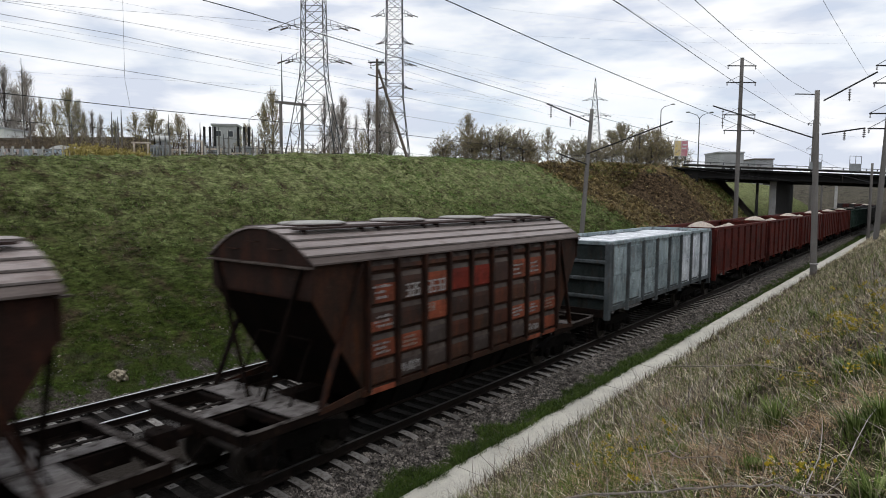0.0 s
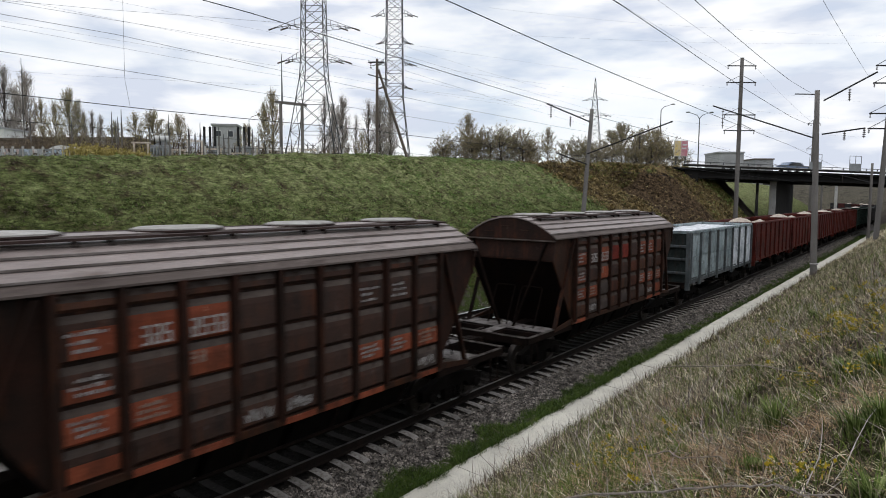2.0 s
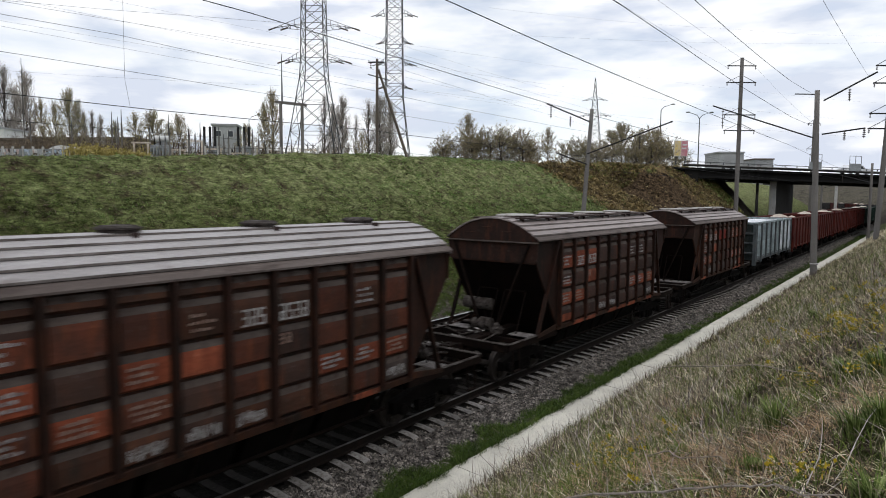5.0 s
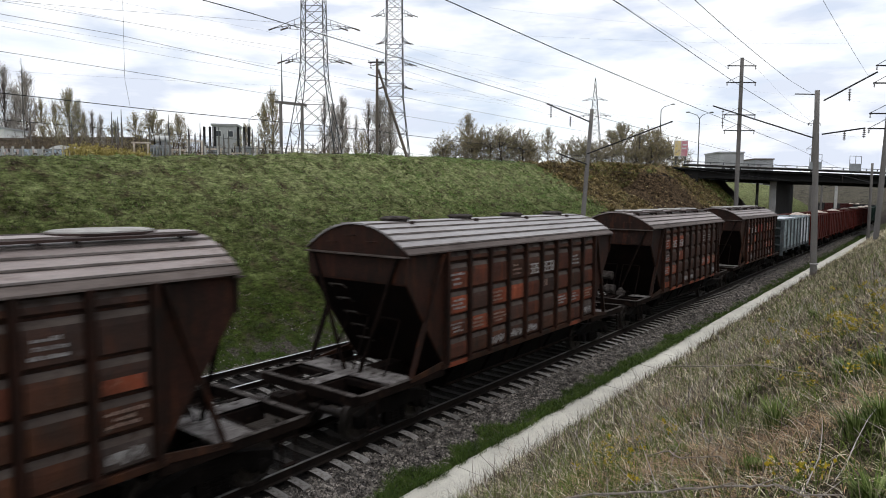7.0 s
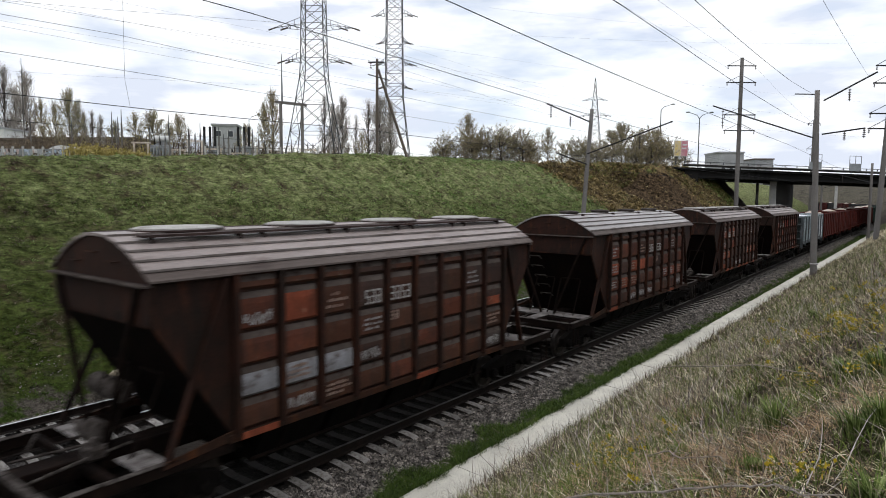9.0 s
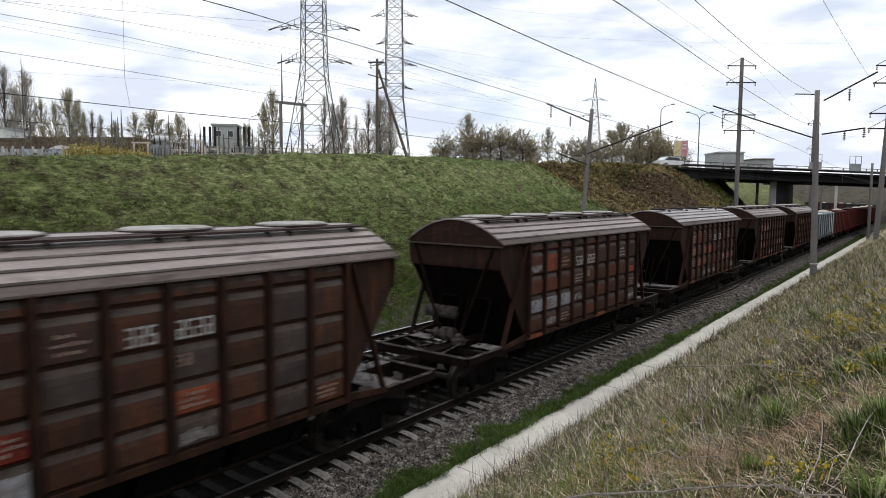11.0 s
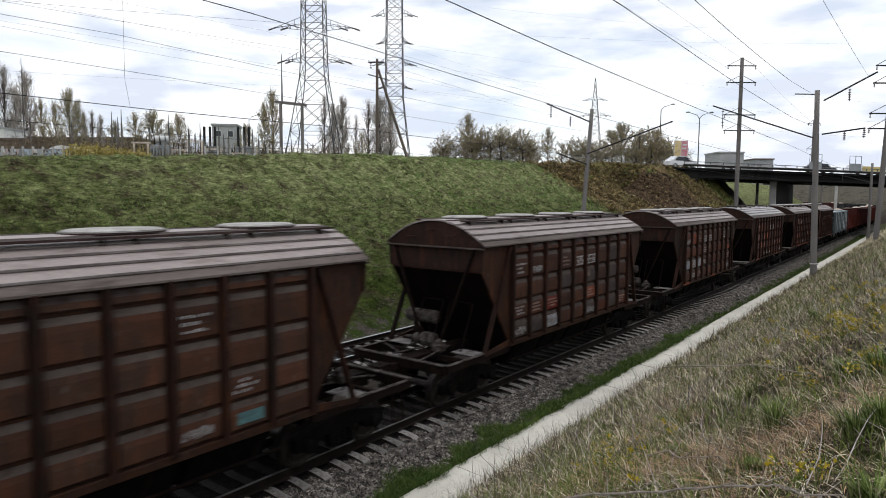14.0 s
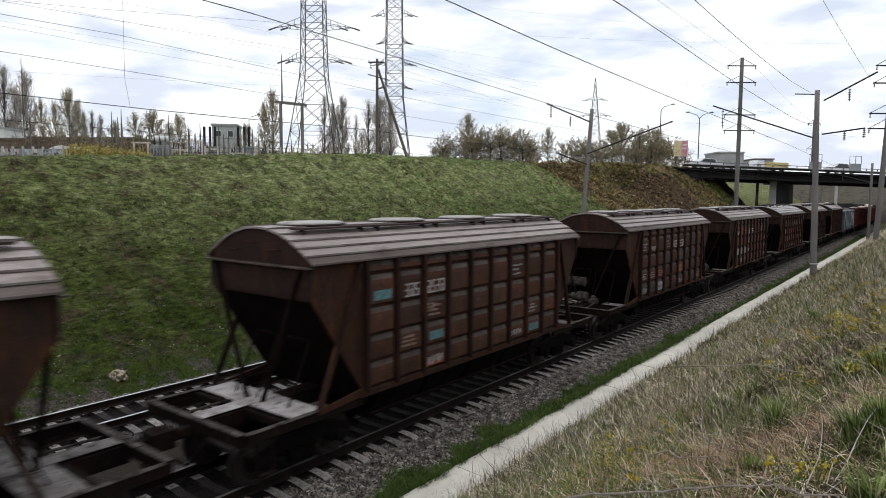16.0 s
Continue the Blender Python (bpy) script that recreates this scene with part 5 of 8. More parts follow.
def build_bridge():
    b = tagged(new("road_bridge"), "grey concrete road bridge with dark girders over the cutting", "bridge")
    b.matrix_basis = BRIDGE
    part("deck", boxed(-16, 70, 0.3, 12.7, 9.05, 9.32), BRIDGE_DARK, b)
    for k in range(22):
        u = -1.6 + 71.6 / 22 * k
        part("fascia_panel", boxed(u + 0.02, u + 71.6 / 22 - 0.02, 0.0, 0.32, 9.46 + random.uniform(-0.015, 0.015), 9.72, 0.02), BRIDGE_EDGE, b)
        part("fascia_panel", boxed(u + 0.02, u + 71.6 / 22 - 0.02, 12.68, 13.0, 9.22, 9.72, 0.02), BRIDGE_EDGE, b)
    for v in (1.2, 3.3, 5.4, 7.5, 9.6, 11.7):
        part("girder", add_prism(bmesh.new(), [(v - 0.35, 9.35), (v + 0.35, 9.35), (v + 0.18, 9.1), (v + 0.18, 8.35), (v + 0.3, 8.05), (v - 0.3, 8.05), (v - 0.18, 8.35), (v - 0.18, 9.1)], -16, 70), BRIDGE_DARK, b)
    part("parapet_rail", boxed(-1.6, 70, 0.10, 0.18, 10.05, 10.13), LATTICE, b)
    for k in range(37):
        part("parapet_post", boxed(-1.5 + 1.95 * k, -1.42 + 1.95 * k, 0.10, 0.18, 9.7, 10.06), LATTICE, b)
    part("road_surface", boxed(-16, 70, 1.3, 11.7, 9.32, 9.36), ROOFING, b)
    # pier with a crosshead, and the abutment under the left end
    # dark wall and paler end slab put shade and skylight into the concrete
    p = part("pier", boxed(102.5, 117.0, 7.5, 8.25, -0.6, 8.1, 0.05), PIER, b, "weathered concrete wall pier, its colour darkened as under-bridge shade")
    p.matrix_basis = BRIDGE.inverted()
    p = part("pier_end", boxed(102.3, 102.5, 7.44, 8.31, -0.6, 8.1, 0.03), CONCRETE, b, "weathered end face of the pier, painted paler as lit")
    p.matrix_basis = BRIDGE.inverted()
    p = part("bearing_block", boxed(102.1, 103.5, 7.3, 8.5, 7.75, 8.3, 0.04), CONCRETE, b, "pale concrete bearing block")
    p.matrix_basis = BRIDGE.inverted()
    part("kerb", boxed(-1.6, 70, -0.04, 0.42, 9.73, 9.80, 0.015), CONCRETE, b, "pale concrete kerb along the deck edge")
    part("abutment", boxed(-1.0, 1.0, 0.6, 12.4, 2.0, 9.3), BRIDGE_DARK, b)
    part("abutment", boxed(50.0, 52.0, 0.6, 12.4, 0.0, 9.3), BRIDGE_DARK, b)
    # equipment screens over the tracks
    for u in (18.9, 25.6):
        s = part("guard_screen", boxed(u - 1.0, u + 1.0, -0.12, -0.04, 9.7, 10.75), EQUIP, b, "grey safety screen over the wires")
        bm = bmesh.new()
        for a in (-1.0, 0.0, 1.0):
            add_bar(bm, (u + a, -0.08, 10.75), (u + a, -0.08, 11.8), 0.05, 0.05)
        add_bar(bm, (u - 1, -0.08, 11.8), (u + 1, -0.08, 11.8), 0.05, 0.05)
        part("screen_frame", bm, LATTICE, s)
    # the approach roads on both sides
    o = tagged(part("road_2", add_prism(bmesh.new(), [(0.3, 9.36), (12.7, 9.36), (26, 0.5), (-13, 0.5)], 70, 240), ROOFING), "grey asphalt approach road on its bank", "road", kind="structure")
    o.matrix_basis = BRIDGE
    o = tagged(part("road_1", add_prism(bmesh.new(), [(-2, 9.34), (0, 9.34), (24, 8.3), (190, 8.3), (190, 7.4), (-2, 8.6)], -7.5, 2.5, "y"), ROOFING), "grey asphalt approach road behind the bank", "road", kind="structure")
    o.matrix_basis = Matrix.Translation(ROAD_END) @ Matrix.Rotation(math.atan2(0.94, 0.35), 4, "Z")


build_bridge()


def far_bridge():
    """A light pipe bridge that crosses farther along the line."""
    b = tagged(new("pipe_bridge"), "pale pipe bridge crossing beyond the road bridge", "bridge")
    b.location = (190, 0, 0)
    part("pipe", add_rod(bmesh.new(), (0, -30, 10.1), (0, 26, 10.1), 0.35, None, 10), WALL_WHITE, b)
    part("girder", boxed(-0.5, 0.5, -30, 26, 8.9, 9.6), DARK_STEEL, b)
    for y in (-29, 9, 25):
        part("trestle", boxed(-0.4, 0.4, y - 0.3, y + 0.3, -1, 8.9), CONCRETE, b)


far_bridge()


# ---- masts, brackets and wires of the electrified line ----
def insulator(parent, p, length, n=5):
    bm = bmesh.new()
    x, y, z = p
    add_rod(bm, (x, y, z), (x, y, z - length), 0.02)
    for k in range(n):
        add_lathe(bm, [(0, 0.02), (0.03, 0.085), (0.06, 0.08), (0.08, 0.02)], 8, Matrix.Translation((x, y, z - length * (k + 0.85) / (n + 0.4))) @ Matrix.Rotation(radians(-90), 4, "Y"))
    part("insulator", bm, INSULATOR, parent, "string of brown insulators")


def mast_pole(parent, top, r0, r1, lean=(0, 0), foot=0.0):
    bm = bmesh.new()
    rings = 9
    prev = None
    for k in range(rings):
        a = k / (rings - 1)
        c = Vector((lean[0] * a, lean[1] * a, foot + (top - foot) * a))
        ring = [bm.verts.new(c + Vector((math.cos(6.28319 * i / 14), math.sin(6.28319 * i / 14), 0)) * (r0 + (r1 - r0) * a)) for i in range(14)]
        if prev:
            for i in range(14):
                bm.faces.new((prev[i], prev[(i + 1) % 14], ring[(i + 1) % 14], ring[i]))
        prev = ring
    bm.faces.new(prev)
    part("pole", bm, MAST, parent, "", True)


def catenary_mast(x, y, base, top, r, lean=(0, 0)):
    m = tagged(new("catenary_mast"), "round grey concrete mast carrying overhead wires", "catenary mast", "masts along the railway")
    m.location = (x, y, base)
    mast_pole(m, top - base, r, r * 0.68, lean, -0.8)
    return m


near_mast = catenary_mast(46.17, -4.77, 0.45, 12.0, 0.205, (-0.24, 0.31))
bm = boxed(-0.24, 0.24, -0.24, 0.24, 0.72, 0.80, 0.03)
part("collar", bm, CONCRETE, near_mast, "pale band round the mast")
part("cantilever", add_rod(bmesh.new(), (0, 0.22, 8.6), (0, 6.4, 11.1), 0.045), DARK_STEEL, near_mast, "long inclined steel cantilever")
part("cantilever", add_rod(bmesh.new(), (0, -0.1, 10.9), (0, -2.8, 12.35), 0.05), DARK_STEEL, near_mast)
part("bracket", add_rod(bmesh.new(), (0, -0.1, 8.85), (0, -2.35, 9.1), 0.045), DARK_STEEL, near_mast)
part("bracket", add_rod(bmesh.new(), (0, 0.1, 11.3), (0, 1.5, 11.45), 0.035), DARK_STEEL, near_mast)
for p, n in (((0, 5.75, 10.85), 1.3), ((0, -1.45, 11.5), 0.75), ((0, -1.3, 9.0), 0.6), ((0, -2.3, 9.1), 0.6)):
    insulator(near_mast, p, n)
for child in near_mast.children:
    if child.name.split(".")[0] in ("cantilever", "bracket", "insulator"):
        child.location = (-0.19, 0.05, 0)

far_mast = catenary_mast(40.5, 8.75, -0.1, 11.25, 0.185, (0.25, -0.65))
part("cantilever", add_rod(bmesh.new(), (0, -0.5, 8.35), (0, -6.15, 10.15), 0.042), DARK_STEEL, far_mast, "long inclined steel cantilever")
part("cantilever", add_rod(bmesh.new(), (0, -0.6, 10.5), (0, 2.65, 11.95), 0.05), DARK_STEEL, far_mast)
part("cantilever", add_rod(bmesh.new(), (0, -0.5, 7.65), (0, 1.85, 8.5), 0.045), DARK_STEEL, far_mast)
for p, n in (((0, 2.3, 11.75), 0.85), ((0, 0.8, 10.95), 0.7), ((0, -4.1, 9.4), 0.9), ((0, 1.4, 8.3), 0.5)):
    insulator(far_mast, p, n)

for x, y, b, top, r in ((104.2, 10.3, 0.5, 10.4, 0.24), (105.8, -3.7, 0.0, 10.2, 0.22), (150, 9.0, 0.3, 11.0, 0.22), (163, 9.0, 0.3, 11.0, 0.24), (150, -3.9, 0.3, 10.5, 0.22)):
    m = catenary_mast(x, y, b, top, r)
    t = 1 if y < 0 else -1
    part("cantilever", add_rod(bmesh.new(), (0, t * 0.2, 7.6 - b), (0, t * 3.6, 8.6 - b), 0.05), DARK_STEEL, m)
    insulator(m, (0, t * 3.4, 8.5 - b), 0.8)


def feeder_pole(x, y, base, top, arms, r, lean=(0, 0)):
    """A tall concrete pole of the power line, with steel crossarms."""
    p = tagged(new("power_pole"), "tall grey concrete power pole with steel crossarms", "power pole", "power poles along the railway")
    p.location = (x, y, base)
    mast_pole(p, top - base, r, r * 0.75, lean)
    for z, half in arms:
        bm = bmesh.new()
        d = Vector((0.607, -0.794, 0))
        a = (z - base) / (top - base)
        mid = Vector((lean[0] * a, lean[1] * a, 0))
        add_bar(bm, -d * half + Vector((0, 0, z - base)), d * half + Vector((0, 0, z - base)), 0.12, 0.12)
        add_bar(bm, -d * half + Vector((0, 0, z - base)), Vector((0, 0, z - base + 0.95)), 0.05, 0.05)
        add_bar(bm, d * half + Vector((0, 0, z - base)), Vector((0, 0, z - base + 0.95)), 0.05, 0.05)
        a = part("crossarm", bm, DARK_STEEL, p)
        a.location = mid
        for s in (-1, 1):
            q = d * half * s * 0.95
            insulator(a, (q.x, q.y, z - base), 0.45, 4)
    return p


feeder_pole(89.3, 9.8, -0.3, 23.2, ((22.2, 1.85), (20.1, 1.9), (16.0, 2.05), (14.0, 2.0)), 0.29)
feeder_pole(73.12, -6.41, 1.0, 20.0, ((17.7, 1.6), (16.1, 1.7), (13.3, 1.8), (11.9, 1.8)), 0.25, (0.43, -0.6))
feeder_pole(151.5, 9.6, 0.0, 21.3, ((20.6, 1.3), (15.5, 1.3)), 0.3)


def wire(name, label, pts, r=0.016, slack=0.006):
    """A hanging wire through its supports, sagging a little between them."""
    bm = bmesh.new()
    path = []
    for a, b in zip(pts, pts[1:]):
        a, b = Vector(a), Vector(b)
        sag = slack * (b - a).length
        for k in range(10):
            t = k / 10
            path.append(a.lerp(b, t) - Vector((0, 0, sag * 4 * t * (1 - t))))
    path.append(Vector(pts[-1]))
    add_tube(bm, path, r * 0.52)
    tagged(part(name, bm, CABLE), label, "wire", "overhead wires")


def line(y, r, *pts):
    wire("overhead_wire", "thin dark overhead wire along the railway", [(x, y, z) for x, z in pts], r, 0.0008)


line(0.1, 0.014, (-40, 6.72), (5.6, 6.76), (10.7, 6.86), (29.7, 6.9), (60, 6.95), (105, 6.95), (165, 6.95), (260, 6.95))
line(0.1, 0.022, (-40, 8.9), (7.7, 8.81), (10.9, 8.74), (19.9, 8.5), (43, 8.35), (75, 8.0), (105, 8.1), (165, 8.6), (260, 8.8))
line(5.45, 0.012, (-40, 6.9), (20, 6.95), (60, 7.0), (105, 7.0), (165, 7.0), (260, 7.0))
line(5.45, 0.012, (-40, 9.1), (5.3, 9.13), (7.7, 9.19), (20, 9.0), (41, 9.1), (105, 8.6), (165, 8.8), (260, 8.8))
line(8.5, 0.014, (-40, 8.9), (10.6, 8.94), (25, 8.9), (41, 9.0), (104, 8.4), (165, 9.0), (260, 9.0))
line(-3.0, 0.024, (-40, 9.4), (10, 9.01), (14.7, 8.91), (29.1, 8.79), (46, 8.75), (105, 8.0), (165, 8.8), (260, 8.8))
line(-4.05, 0.020, (-40, 10.21), (15.68, 10.11), (20.16, 10.03), (27.23, 9.87), (39.93, 9.81), (47.59, 10.01))
line(-4.8, 0.018, (-40, 10.94), (19.12, 10.94), (23.77, 10.87), (28.37, 10.86), (34.79, 10.92), (40.79, 11.17))
line(10.8, 0.010, (-20, 6.69), (7.37, 10.83), (10.25, 11.24), (13.25, 11.71), (17.61, 12.38), (110, 11.5))
line(8.6, 0.007, (6.33, 9.58), (9.15, 9.59), (12.88, 9.63), (16.02, 9.68))
line(-7.2, 0.012, (25.13, 11.96), (33.00, 12.07), (44.25, 12.32))
wire("dropper", "thin wire dropper between two overhead wires", [(5.26, 0.1, 8.83), (5.25, 0.11, 7.21), (5.32, 0.1, 6.76)], 0.006)
# lines between the high pylons and the poles by the bridge
for a, b in (((48.7, 52.1, 20.6), (180, 71, 30)), ((54.5, 44.3, 20.6), (181, 69, 30)), ((48.8, 52.2, 24.4), (181, 72, 34)), ((55.4, 43.6, 24.4), (182, 70, 34)), ((48.7, 52.1, 20.6), (-40, 60, 21)), ((54.5, 44.3, 20.6), (-30, 50, 21)), ((48.8, 52.2, 24.4), (-40, 62, 25)), ((89.8, 64.7, 24.5), (260, 8, 26)), ((90.5, 64.3, 28.8), (260, 6, 31)), ((90.3, 65.2, 32.4), (260, 4, 37)), ((86, 70, 24.5), (20, 120, 25)), ((88.2, 11.2, 15.9), (180, 12, 16)), ((90.8, 8.4, 22.0), (20, 9, 22.5)), ((88.6, 11.3, 22.0), (20, 12, 22.5)), ((90.8, 8.4, 22.0), (151, 9, 20)), ((72.6, -5.4, 11.7), (20, -14, 12.5)), ((94.52, 52.06, 37.82), (163.69, 28.66, 44.94)), ((163.69, 28.66, 44.94), (234.68, 3.11, 53.76)), ((96.25, 49.17, 33.17), (234.57, 3.01, 51.91)), ((35.9, 23.3, 15.4), (-20, 30, 14.5)), ((35.9, 23.3, 15.4), (120, 30, 15.5))):
    wire("power_line", "thin high-voltage power line against the sky", [a, b], 0.018)


# ---- lattice pylons ----
def pylon(x, y, base, waist_z, top_z, half0, half1, arms, turn, bar=0.16):
    p = tagged(new("lattice_pylon"), "tall grey steel lattice pylon with crossarms", "pylon", "lattice pylons")
    p.matrix_basis = pose(x, y, base, 0, 0, turn)

    def half(z):
        return half0 + (half1 - half0) * min(1, z / (waist_z - base)) - 0.25 * max(0, (z - waist_z + base) / (top_z - waist_z))
    levels = [0.0]
    while levels[-1] < top_z - base - 0.5:
        levels.append(min(levels[-1] + max(half(levels[-1]) * 1.5, 1.9), top_z - base))
    corners = ((-1, -1), (1, -1), (1, 1), (-1, 1))
    for cx, cy in corners:
        part("leg", add_tube(bmesh.new(), [(cx * half(a), cy * half(a), a) for a in levels], bar * 0.6), LATTICE, p)
    for i in range(4):
        (ax, ay), (bx, by) = corners[i], corners[(i + 1) % 4]
        for a, b in zip(levels, levels[1:]):
            ha, hb = half(a), half(b)
            part("brace", add_bar(bmesh.new(), (ax * ha, ay * ha, a), (bx * hb, by * hb, b), bar * 0.55, bar * 0.55), LATTICE, p)
            part("brace", add_bar(bmesh.new(), (bx * ha, by * ha, a), (ax * hb, ay * hb, b), bar * 0.55, bar * 0.55), LATTICE, p)
            part("strut", add_bar(bmesh.new(), (ax * hb, ay * hb, b), (bx * hb, by * hb, b), bar * 0.5, bar * 0.5), LATTICE, p)
    for z, reach in arms:
        z -= base
        h = half(z)
        for s in (-1, 1):
            bm = bmesh.new()
            tip = Vector((s * reach, 0, z))
            for t in (-1, 1):
                add_bar(bm, (s * h, t * h, z), tip, bar * 0.45, bar * 0.45)
                add_bar(bm, (s * h, t * h, z + 0.85), tip, bar * 0.42, bar * 0.42)
            for k in (0.25, 0.5, 0.75):
                m = Vector((s * h, 0, z)).lerp(tip, k)
                w = h * (1 - k)
                add_bar(bm, m + Vector((0, -w, 0)), m + Vector((0, w, 0)), bar * 0.45, bar * 0.45)
                add_bar(bm, m + Vector((0, -w, 0)), m + Vector((0, -w, 0.85 * (1 - k))), bar * 0.45, bar * 0.45)
                add_bar(bm, m + Vector((0, w, 0)), m + Vector((0, w, 0.85 * (1 - k))), bar * 0.45, bar * 0.45)
            a = part("crossarm", bm, LATTICE, p)
            for k in (0.98, 0.55):
                bm = bmesh.new()
                q = Vector((s * (h + (reach - h) * k), 0, z))
                add_rod(bm, q, q + Vector((s * 0.9, 0.2, -0.25)), 0.085, None, 6)
                part("insulator", bm, INSULATOR, a)
    return p


pylon(51.2, 47.8, 8.0, 19.5, 34.0, 3.1, 1.35, ((21.0, 3.5), (24.8, 4.5), (29.2, 4.0)), -52.6, 0.10)
pylon(87.4, 67.6, 8.0, 23.0, 46.0, 3.2, 1.55, ((24.8, 2.4), (28.9, 3.1), (32.7, 2.5), (37.5, 3.3), (41, 2.7)), -52.6, 0.125)
pylon(180.3, 70.8, 8.2, 37.0, 40.5, 3.0, 0.35, ((29.5, 4.0), (34.2, 2.8)), -60, 0.12)


def strutted_pole():
    p = tagged(new("utility_pole"), "weathered pole with a slanting strut and a crosspiece", "utility pole")
    p.location = (35.5, 23.0, 7.6)
    part("pole", add_rod(bmesh.new(), (0, 0, -0.5), (0.35, 0.3, 8.0), 0.13, 0.10, 10), WOOD, p)
    part("strut", add_rod(bmesh.new(), (1.5, -2.1, -0.3), (0.38, 0.2, 7.2), 0.12, 0.09, 10), WOOD, p)
    part("crosspiece", add_bar(bmesh.new(), (-0.05, 0.85, 7.75), (0.6, -0.15, 7.75), 0.1, 0.1), DARK_STEEL, p)
    part("crosspiece", add_bar(bmesh.new(), (0.1, 1.0, 6.9), (0.9, -0.5, 6.4), 0.07, 0.07), DARK_STEEL, p)
    insulator(p, (0.15, 0.75, 7.75), 0.5, 3)


strutted_pole()

# ---- the substation on the far bank ----
def gantry():
    g = tagged(new("concrete_gantry"), "grey concrete portal gantry with a lightning rod", "gantry")
    for x, y in ((40.2, 40.2), (41.5, 38.6)):
        part("leg", boxed(x - 0.12, x + 0.12, y - 0.12, y + 0.12, 8.0, 14.2, 0.03), MAST, g)
    part("beam", add_bar(bmesh.new(), (39.9, 40.6, 14.35), (41.8, 38.25, 14.05), 0.26, 0.26), MAST, g)
    part("rod", add_rod(bmesh.new(), (40.3, 40.1, 14.4), (40.3, 40.1, 18.9), 0.09, 0.03), LATTICE, g)


gantry()


def transformer(x, y, z):
    t = tagged(new("power_transformer"), "grey power transformer with radiators and a round tank", "transformer")
    t.matrix_basis = pose(x, y, z, 0, 0, -52) @ Matrix.Diagonal((0.8, 0.8, 0.88, 1))
    part("tank", boxed(-1.5, 1.5, -0.9, 0.9, 0.4, 3.6, 0.1), EQUIP, t)
    for k in range(6):
        part("radiator", boxed(-1.35 + 0.5 * k, -1.1 + 0.5 * k, -1.35, -0.9, 0.7, 3.2, 0.03), EQUIP, t)
    part("conservator", add_lathe(bmesh.new(), [(-1.3, 0.3), (-1.2, 0.48), (1.2, 0.48), (1.3, 0.3)], 14, Matrix.Translation((0, 0.2, 4.6))), WALL_WHITE, t, "pale round oil conservator")
    part("stand", boxed(-0.9, 0.9, 0.0, 0.4, 3.6, 4.2), EQUIP, t)
    for k in (-0.9, 0.0, 0.9):
        part("bushing", add_rod(bmesh.new(), (k, -0.4, 3.6), (k, -0.6, 4.9), 0.12, 0.06, 8), BLACK, t)
    part("base", boxed(-1.7, 1.7, -1.1, 1.1, 0, 0.4), CONCRETE, t)


transformer(45.3, 71.6, 8.7)


def bushing_post(x, y):
    b = tagged(new("switchgear_post"), "black ribbed switchgear bushing on a grey stand", "switchgear", "switchgear of the substation")
    b.location = (x, y, 8.2)
    bm = bmesh.new()
    for k in range(9):
        add_lathe(bm, [(0, 0.14), (0.08, 0.18), (0.24, 0.18), (0.32, 0.14)], 10, Matrix.Translation((0, 0, 3.9 + 0.31 * k)) @ Matrix.Rotation(radians(-90), 4, "Y"))
    part("bushing", bm, BLACK, b)
    part("stand", boxed(-0.25, 0.25, -0.25, 0.25, 0, 3.95), EQUIP, b)


for x, y in ((51.7, 71.6), (52.15, 70.9), (52.6, 70.4), (54.6, 67.8), (55.1, 67.1), (55.5, 66.6)):
    bushing_post(x, y)


def slim_post(x, y, top, r, label, kind="post", base=8.0):
    p = tagged(new("substation_post"), label, kind, "posts of the substation")
    p.location = (x, y, base)
    part("post", add_rod(bmesh.new(), (0, 0, 0), (0, 0, (top - base) * 0.8), r, r * 0.8, 8), MAST, p)
    part("tip", add_rod(bmesh.new(), (0, 0, (top - base) * 0.8), (0, 0, top - base), r * 0.5, r * 0.3, 6), LATTICE, p)


for x, y, top in ((41.3, 76.7, 16.2), (41.8, 76.1, 15.6), (42.1, 75.7, 16.5), (48.6, 75.5, 16.5), (54.1, 76.5, 16.0), (48.3, 125.7, 30.5), (52.5, 99, 17.5), (33.5, 82, 15.0), (36.8, 78, 14.8), (44.5, 73, 14.5), (58.5, 65, 15.5), (35.0, 85.1, 11.9), (37.2, 82.1, 11.4), (39.7, 79.0, 12.4), (41.6, 76.4, 11.5), (43.7, 73.7, 11.8), (47.6, 68.7, 12.6), (53.8, 60.6, 12.1), (55.3, 58.4, 11.6)):
    slim_post(x, y, top, 0.13, "slim grey post with a lightning rod")


for x, y, top in ((36.9, 51.0, 12.1), (37.3, 50.4, 11.7), (37.8, 49.7, 11.9), (38.2, 49.3, 11.5), (38.8, 48.5, 12.3), (39.1, 48.1, 11.6), (39.4, 47.7, 12.0), (40.4, 46.4, 11.6), (40.9, 45.7, 12.1), (41.3, 45.2, 11.5), (35.7, 52.6, 12.2), (35.4, 52.9, 11.5)):
    slim_post(x, y, top, 0.10, "slim pale concrete post among the switchgear")


DAUB_BLUE = surface("pale_blue_daub", (0.40, 0.47, 0.56), (0.30, 0.36, 0.44), 1.0, 0.8, 0, 10, 0.1)
DAUB_PINK = surface("pale_rose_daub", (0.55, 0.42, 0.38), (0.42, 0.34, 0.32), 1.0, 0.8, 0, 10, 0.1)


